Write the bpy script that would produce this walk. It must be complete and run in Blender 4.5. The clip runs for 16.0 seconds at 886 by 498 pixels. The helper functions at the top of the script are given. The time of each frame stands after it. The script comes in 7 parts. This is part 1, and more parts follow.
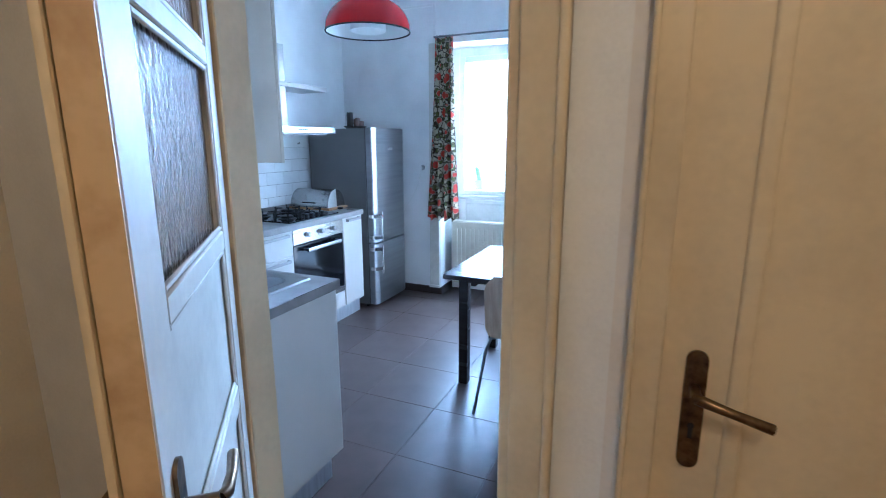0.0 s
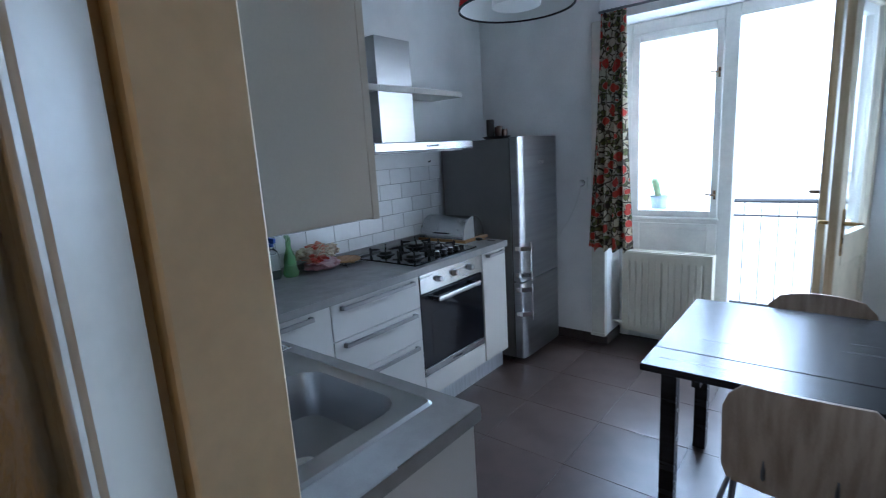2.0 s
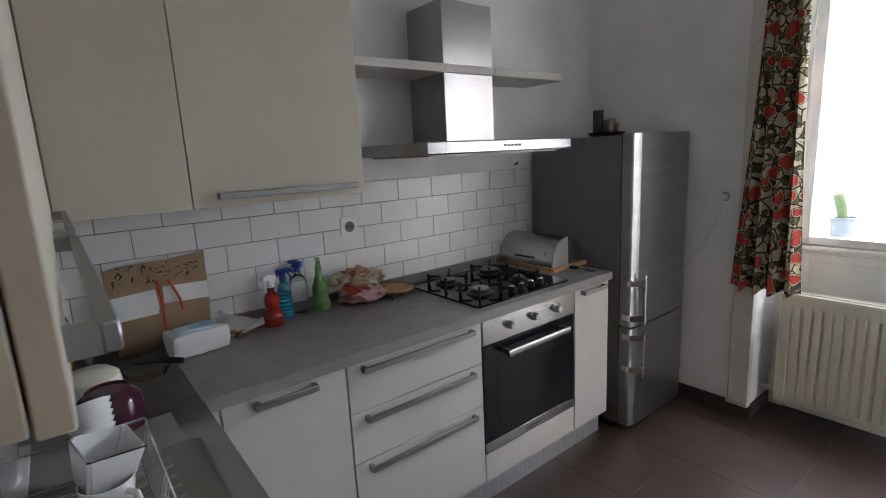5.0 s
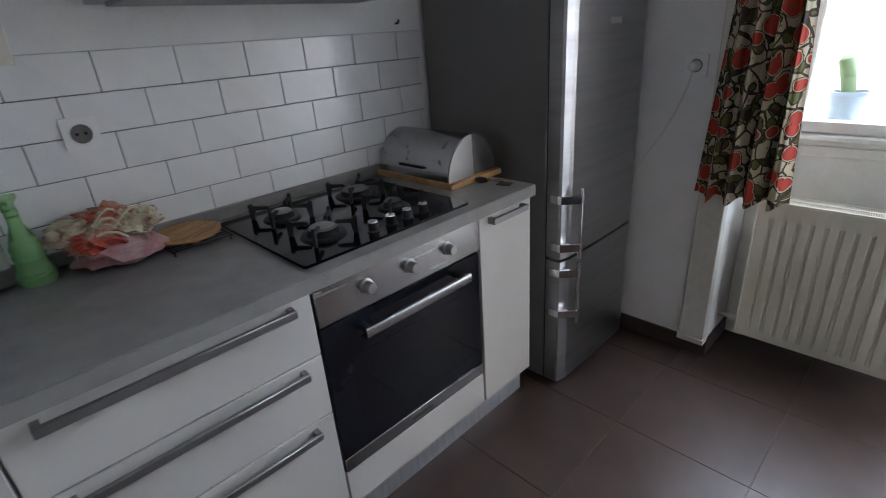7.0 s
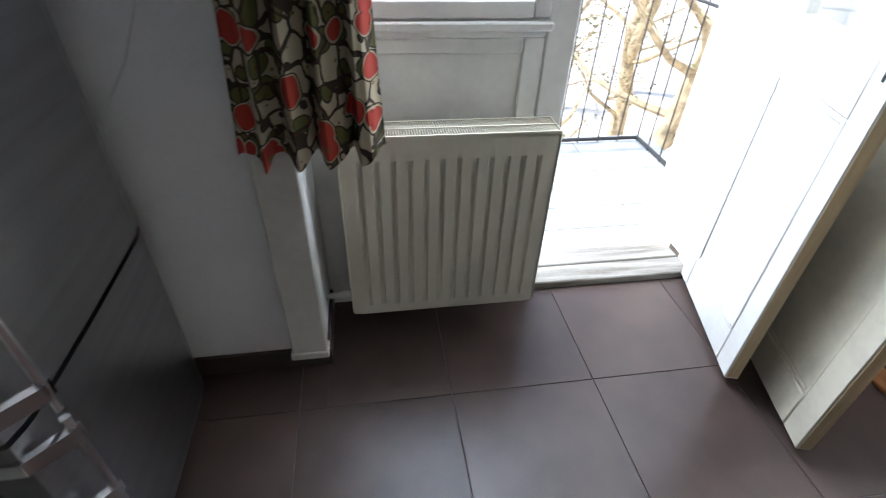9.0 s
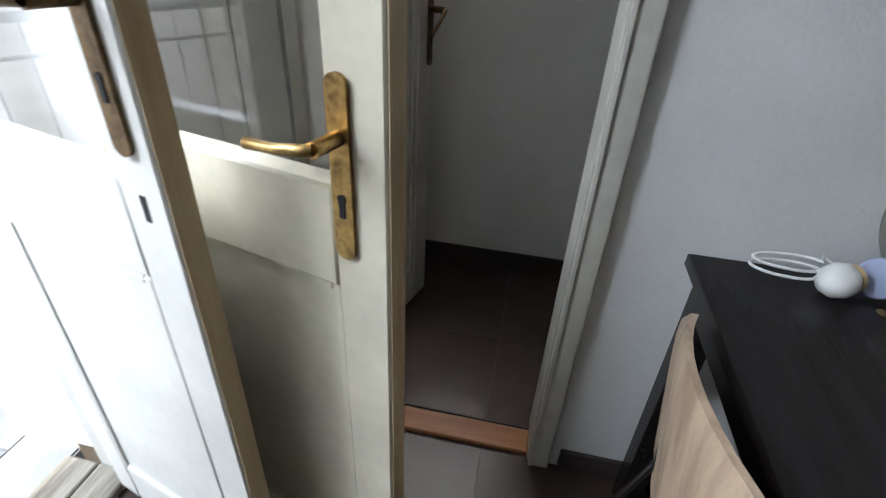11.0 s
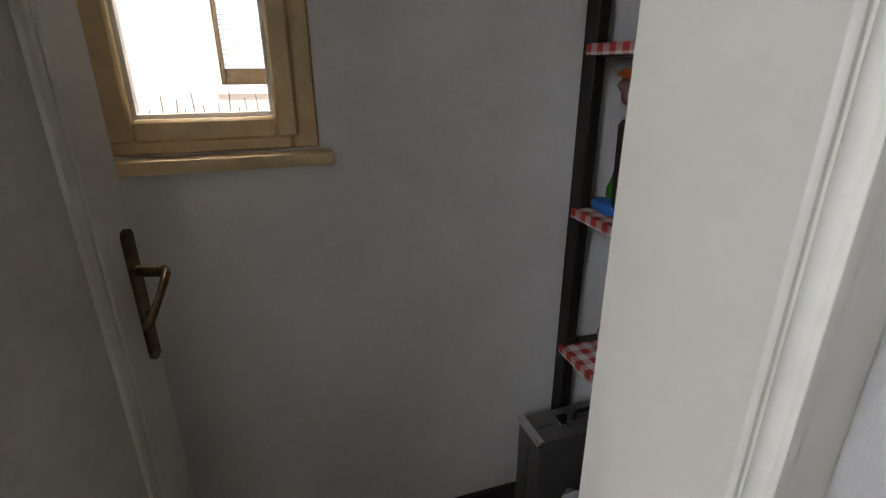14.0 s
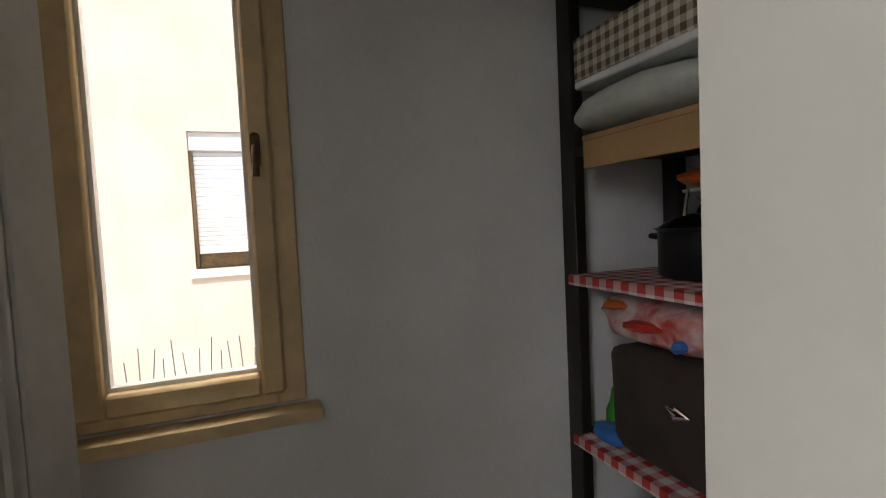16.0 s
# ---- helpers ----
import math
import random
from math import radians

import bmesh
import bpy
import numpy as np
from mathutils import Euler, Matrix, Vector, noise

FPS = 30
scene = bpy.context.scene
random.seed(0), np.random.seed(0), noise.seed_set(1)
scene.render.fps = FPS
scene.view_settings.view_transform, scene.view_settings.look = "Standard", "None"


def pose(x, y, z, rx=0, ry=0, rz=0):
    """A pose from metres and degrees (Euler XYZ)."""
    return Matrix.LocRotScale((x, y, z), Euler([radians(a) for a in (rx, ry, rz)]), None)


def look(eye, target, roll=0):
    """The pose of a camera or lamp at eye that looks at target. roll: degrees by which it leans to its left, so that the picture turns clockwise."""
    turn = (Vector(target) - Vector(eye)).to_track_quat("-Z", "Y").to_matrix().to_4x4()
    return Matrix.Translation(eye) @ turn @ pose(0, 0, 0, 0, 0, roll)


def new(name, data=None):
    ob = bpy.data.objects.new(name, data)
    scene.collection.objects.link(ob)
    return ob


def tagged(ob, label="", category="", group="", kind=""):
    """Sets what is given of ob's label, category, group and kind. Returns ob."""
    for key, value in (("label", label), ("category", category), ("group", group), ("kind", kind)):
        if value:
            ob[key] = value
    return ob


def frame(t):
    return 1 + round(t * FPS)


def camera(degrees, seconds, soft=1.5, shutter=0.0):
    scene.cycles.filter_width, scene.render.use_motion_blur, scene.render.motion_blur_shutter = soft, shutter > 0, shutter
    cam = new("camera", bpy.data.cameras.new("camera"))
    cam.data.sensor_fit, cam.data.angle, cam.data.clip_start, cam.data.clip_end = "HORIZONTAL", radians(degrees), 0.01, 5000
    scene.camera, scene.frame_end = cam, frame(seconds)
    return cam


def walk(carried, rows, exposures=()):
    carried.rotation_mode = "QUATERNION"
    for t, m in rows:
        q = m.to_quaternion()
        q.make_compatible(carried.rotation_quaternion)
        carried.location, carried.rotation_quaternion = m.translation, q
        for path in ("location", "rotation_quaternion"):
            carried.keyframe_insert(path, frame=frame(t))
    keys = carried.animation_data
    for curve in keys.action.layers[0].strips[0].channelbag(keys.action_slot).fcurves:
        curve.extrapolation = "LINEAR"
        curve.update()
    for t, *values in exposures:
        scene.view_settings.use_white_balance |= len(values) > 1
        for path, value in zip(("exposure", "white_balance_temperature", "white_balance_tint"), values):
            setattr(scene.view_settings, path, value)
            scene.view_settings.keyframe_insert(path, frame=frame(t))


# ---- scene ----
cam = camera(83.9, 16.0, 1.0, 0.2)
PATH = [
    (0, (2.874, 0.883, 1.45), (2.102, 2.679, 1.027), -0.1),
    (0.5, (2.696, 1.091, 1.42), (1.874, 2.855, 0.958), -0.4),
    (1, (2.556, 1.28, 1.439), (1.739, 3.048, 0.986), -0.6),
    (1.5, (2.451, 1.494, 1.452), (1.46, 3.181, 1.038), -1.9),
    (2, (2.34, 1.641, 1.493), (1.095, 3.16, 1.113), -3.5),
    (2.5, (2.176, 1.774, 1.49), (0.791, 3.178, 1.154), -3.5),
    (3, (2.104, 1.894, 1.487), (0.611, 3.191, 1.185), -3.6),
    (3.2, (2.1, 1.951, 1.503), (0.559, 3.185, 1.184), -4.4),
    (5.3, (1.957, 2.351, 1.519), (0.421, 3.568, 1.123), -2.5),
    (5.5, (1.934, 2.407, 1.512), (0.424, 3.647, 1.085), -2.2),
    (6, (1.861, 2.647, 1.479), (0.368, 3.869, 0.955), -2.6),
    (6.5, (1.762, 2.855, 1.424), (0.306, 4.059, 0.77), -3.4),
    (7, (1.573, 3.066, 1.39), (0.239, 4.325, 0.593), -4.2),
    (7.5, (1.409, 3.304, 1.322), (0.274, 4.663, 0.392), -5.2),
    (8, (1.29, 3.581, 1.293), (0.476, 5.068, 0.231), -4.1),
    (8.5, (1.191, 3.828, 1.236), (0.928, 5.457, 0.106), -0.4),
    (9, (1.197, 4.047, 1.245), (1.47, 5.617, 0.036), 2.1),
    (9.5, (1.328, 4.254, 1.222), (1.99, 5.67, -0.026), 3.0),
    (10, (1.5, 4.412, 1.213), (2.657, 5.481, -0.02), 5.2),
    (10.2, (1.566, 4.46, 1.208), (2.905, 5.327, 0.003), 5.6),
    (12.3, (2.2, 4.502, 1.318), (3.975, 4.327, 0.413), -0.4),
    (12.5, (2.254, 4.524, 1.324), (4.027, 4.244, 0.444), -0.4),
    (13, (2.366, 4.537, 1.347), (4.125, 4.058, 0.523), -0.7),
    (13.5, (2.499, 4.522, 1.331), (4.285, 4.058, 0.56), -2.0),
    (14, (2.561, 4.587, 1.361), (4.345, 4.029, 0.65), -0.2),
    (14.5, (2.603, 4.616, 1.385), (4.397, 3.965, 0.788), 0.7),
    (15, (2.625, 4.614, 1.435), (4.444, 3.887, 1.029), -0.3),
    (15.5, (2.631, 4.623, 1.471), (4.468, 3.86, 1.263), -1.7),
    (16, (2.642, 4.606, 1.536), (4.504, 3.884, 1.426), -2.7),
]
# exposures: the phone brightens and cools its picture in the hall, then settles
EXPOSURES = [(0.0, 2.2, 4150, 6), (0.5, 1.95, 4250, 8), (1.0, 1.65, 4350, 9), (1.5, 1.25, 4550, 10), (2.0, 1.0, 4800, 8), (3.2, 0.62, 5650, 11),
             (5.5, 0.93, 6200, 16), (6.5, 0.8, 5950, 15), (7.5, 0.88, 5700, 13), (8.5, 0.98, 5650, 14), (9.0, 0.72, 5800, 12), (9.5, 0.5, 5950, 10), (10.0, 0.05, 5950, 6),
             (12.5, 0.08, 6400, 20), (14.5, 0.1, 6650, 15), (16.0, -0.1, 6900, 16)]
walk(cam, [(t, look(eye, target, roll)) for t, eye, target, roll in PATH], EXPOSURES)

# ---- light ----
SUN = (-0.55, 0.1, 0.83)
world = bpy.data.worlds.new("sky")
scene.world = world
world.use_nodes = True
wn = world.node_tree.nodes
sky = wn.new("ShaderNodeTexSky")
sky.sky_type, sky.sun_disc = "NISHITA", False
sky.sun_elevation, sky.sun_rotation = math.asin(0.83), math.atan2(SUN[0], SUN[1])
wn["Background"].inputs["Strength"].default_value = 0.15
world.node_tree.links.new(sky.outputs[0], wn["Background"].inputs["Color"])


def lamp(name, kind, m, energy, color=(1, 1, 1), **settings):
    data = bpy.data.lights.new(name, kind)
    data.energy, data.color = energy, color
    if kind == "AREA":
        data.shape, data.size, data.size_y = "RECTANGLE", settings["size"], settings["size_y"]
    elif kind == "SUN":
        data.angle = settings["angle"]
    else:
        data.shadow_soft_size = settings["size"]
    ob = new(name, data)
    ob.matrix_world = m
    return ob


lamp("sun", "SUN", look((0, 0, 20), (0 - SUN[0] * 10, 0 - SUN[1] * 10, 20 - SUN[2] * 10)), 5.0, (1, 0.95, 0.87), angle=radians(0.5))
lamp("balcony_sky", "AREA", look((1.42, 6.15, 2.45), (1.78, 5.2, 1.45)), 150, (0.87, 0.935, 1.0), size=1.5, size_y=1.5)
lamp("pantry_sky", "AREA", look((4.2, 4.745, 2.65), (3.5, 4.7, 1.75)), 27.0, (1.0, 0.95, 0.87), size=0.45, size_y=0.45)
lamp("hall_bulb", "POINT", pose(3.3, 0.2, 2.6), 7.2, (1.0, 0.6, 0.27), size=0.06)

# ---- materials ----


def mat(name, color, rough=0.5, metal=0.0, var=0.12, scale=6.0, bump=0.05, grain=90.0, dark=None, stretch=(1, 1, 1), alpha=1.0,
        trans=0.0, coat=0.0, rand=0.0, spec=0.5, ior=1.45):
    """A painted or natural surface: colour varied at two scales, fine relief, uneven gloss."""
    m = bpy.data.materials.new(name)
    m.use_nodes = True
    n, l = m.node_tree.nodes, m.node_tree.links
    p = n["Principled BSDF"]
    p.inputs["Metallic"].default_value = metal
    p.inputs["Transmission Weight"].default_value = trans
    p.inputs["IOR"].default_value = ior
    p.inputs["Coat Weight"].default_value = coat
    p.inputs["Specular IOR Level"].default_value = spec
    p.inputs["Alpha"].default_value = alpha
    tc = n.new("ShaderNodeTexCoord")
    mp = n.new("ShaderNodeMapping")
    mp.inputs["Scale"].default_value = stretch
    l.new(tc.outputs["Object"], mp.inputs["Vector"])
    big, fine = n.new("ShaderNodeTexNoise"), n.new("ShaderNodeTexNoise")
    big.inputs["Scale"].default_value, big.inputs["Detail"].default_value = scale, 5
    fine.inputs["Scale"].default_value, fine.inputs["Detail"].default_value = grain, 3
    for t in (big, fine):
        l.new(mp.outputs[0], t.inputs["Vector"])
    mix = n.new("ShaderNodeMixRGB")
    d = dark or [c * (1 - 2.2 * var) for c in color]
    mix.inputs[1].default_value = (*[min(1, c * (1 + var * .4)) for c in color], 1)
    mix.inputs[2].default_value = (*[max(0, c) for c in d], 1)
    ramp = n.new("ShaderNodeMapRange")
    ramp.inputs["From Min"].default_value, ramp.inputs["From Max"].default_value = 0.38, 0.72
    add = n.new("ShaderNodeMath")
    add.operation = "MULTIPLY_ADD"
    l.new(fine.outputs["Fac"], add.inputs[0])
    add.inputs[1].default_value = 0.3
    l.new(big.outputs["Fac"], add.inputs[2])
    sub = n.new("ShaderNodeMath")
    sub.operation = "SUBTRACT"
    l.new(add.outputs[0], sub.inputs[0])
    sub.inputs[1].default_value = 0.15
    l.new(sub.outputs[0], ramp.inputs["Value"])
    l.new(ramp.outputs[0], mix.inputs[0])
    out = mix.outputs[0]
    if rand:
        info = n.new("ShaderNodeObjectInfo")
        hsv = n.new("ShaderNodeHueSaturation")
        mr = n.new("ShaderNodeMapRange")
        mr.inputs["To Min"].default_value, mr.inputs["To Max"].default_value = 1 - rand, 1 + rand
        l.new(info.outputs["Random"], mr.inputs["Value"])
        l.new(mr.outputs[0], hsv.inputs["Value"])
        l.new(out, hsv.inputs["Color"])
        out = hsv.outputs[0]
    l.new(out, p.inputs["Base Color"])
    rr = n.new("ShaderNodeMapRange")
    rr.inputs["To Min"].default_value, rr.inputs["To Max"].default_value = max(0.0, rough * 0.82), min(1.0, rough * 1.18)
    l.new(big.outputs["Fac"], rr.inputs["Value"])
    l.new(rr.outputs[0], p.inputs["Roughness"])
    if bump:
        b = n.new("ShaderNodeBump")
        b.inputs["Strength"].default_value, b.inputs["Distance"].default_value = bump, 0.01
        l.new(add.outputs[0], b.inputs["Height"])
        l.new(b.outputs[0], p.inputs["Normal"])
    return m


def wood(name, color, dark, rough=0.45, scale=3.0, along=(9, 9, 0.7)):
    return mat(name, color, rough, 0, 0.2, scale, 0.04, 60, dark, along)


def emitter(name, color, strength):
    m = bpy.data.materials.new(name)
    m.use_nodes = True
    p = m.node_tree.nodes["Principled BSDF"]
    p.inputs["Base Color"].default_value = (*color, 1)
    p.inputs["Emission Color"].default_value = (*color, 1)
    p.inputs["Emission Strength"].default_value = strength
    return m


def checks(name, a, b, size):
    """Woven or printed check cloth."""
    m = mat(name, a, 0.8, 0, 0.06, 20, 0.15, 300)
    n, l = m.node_tree.nodes, m.node_tree.links
    p = n["Principled BSDF"]
    tc = n.new("ShaderNodeTexCoord")
    facs = []
    sep = n.new("ShaderNodeSeparateXYZ")
    l.new(tc.outputs["Object"], sep.inputs[0])
    down = n.new("ShaderNodeMath")
    l.new(sep.outputs["Y"], down.inputs[0])
    l.new(sep.outputs["Z"], down.inputs[1])
    for source in (sep.outputs["X"], down.outputs[0]):
        w = n.new("ShaderNodeMath")
        w.operation = "MULTIPLY_ADD"
        l.new(source, w.inputs[0])
        w.inputs[1].default_value, w.inputs[2].default_value = 1 / size, 100.03
        f = n.new("ShaderNodeMath")
        f.operation = "FRACT"
        l.new(w.outputs[0], f.inputs[0])
        g = n.new("ShaderNodeMath")
        g.operation = "GREATER_THAN"
        l.new(f.outputs[0], g.inputs[0])
        g.inputs[1].default_value = 0.5
        facs.append(g)
    s2 = n.new("ShaderNodeMath")
    l.new(facs[0].outputs[0], s2.inputs[0])
    l.new(facs[1].outputs[0], s2.inputs[1])
    mr = n.new("ShaderNodeMapRange")
    mr.inputs["From Max"].default_value = 2.0
    l.new(s2.outputs[0], mr.inputs["Value"])
    mix = n.new("ShaderNodeMixRGB")
    mix.inputs[1].default_value, mix.inputs[2].default_value = (*a, 1), (*b, 1)
    l.new(mr.outputs[0], mix.inputs[0])
    l.new(mix.outputs[0], p.inputs["Base Color"])
    return m


def flower_print(name):
    """Curtain cotton: red blooms ringed in dark stems and green leaves on off-white."""
    m = mat(name, (0.6, 0.56, 0.46), 0.85, 0, 0.06, 30, 0.2, 400)
    n, l = m.node_tree.nodes, m.node_tree.links
    p = n["Principled BSDF"]
    tc, mp = n.new("ShaderNodeTexCoord"), n.new("ShaderNodeMapping")
    mp.inputs["Scale"].default_value = (1.6, 0, 1.1)
    l.new(tc.outputs["Object"], mp.inputs["Vector"])
    warp = n.new("ShaderNodeTexNoise")
    warp.inputs["Scale"].default_value = 12
    vm = n.new("ShaderNodeVectorMath")
    vm.operation = "MULTIPLY_ADD"
    l.new(mp.outputs[0], warp.inputs["Vector"])
    l.new(warp.outputs["Color"], vm.inputs[0])
    vm.inputs[1].default_value = (0.035, 0.0, 0.035)
    l.new(mp.outputs[0], vm.inputs[2])

    def cells(scale, lo, hi, col, base, feature="F1"):
        v = n.new("ShaderNodeTexVoronoi")
        v.feature = feature
        v.inputs["Scale"].default_value = scale
        v.inputs["Randomness"].default_value = 0.75
        l.new(vm.outputs[0], v.inputs["Vector"])
        lo_, hi_ = n.new("ShaderNodeMath"), n.new("ShaderNodeMath")
        lo_.operation, hi_.operation = "GREATER_THAN", "LESS_THAN"
        for q, val in ((lo_, lo), (hi_, hi)):
            l.new(v.outputs["Distance"], q.inputs[0])
            q.inputs[1].default_value = val
        both = n.new("ShaderNodeMath")
        both.operation = "MULTIPLY"
        l.new(lo_.outputs[0], both.inputs[0])
        l.new(hi_.outputs[0], both.inputs[1])
        mix = n.new("ShaderNodeMixRGB")
        l.new(both.outputs[0], mix.inputs[0])
        if base is None:
            mix.inputs[1].default_value = (0.45, 0.39, 0.27, 1)
        else:
            l.new(base, mix.inputs[1])
        mix.inputs[2].default_value = (*col, 1)
        return mix.outputs[0]

    c = cells(19, -1, 0.43, (0.105, 0.11, 0.03), None)
    c = cells(19, 0.43, 0.5, (0.035, 0.03, 0.018), c)
    c = cells(15, -1, 0.05, (0.04, 0.028, 0.016), c, "DISTANCE_TO_EDGE")
    c = cells(34, -1, 0.14, (0.22, 0.17, 0.06), c)
    c = cells(11.5, -1, 0.46, (0.035, 0.028, 0.018), c)
    c = cells(11.5, -1, 0.43, (0.45, 0.39, 0.27), c)
    c = cells(11.5, -1, 0.395, (0.4, 0.042, 0.024), c)
    c = cells(11.5, -1, 0.1, (0.2, 0.1, 0.03), c)
    c = cells(48, -1, 0.16, (0.12, 0.02, 0.014), c)
    l.new(c, p.inputs["Base Color"])
    return m


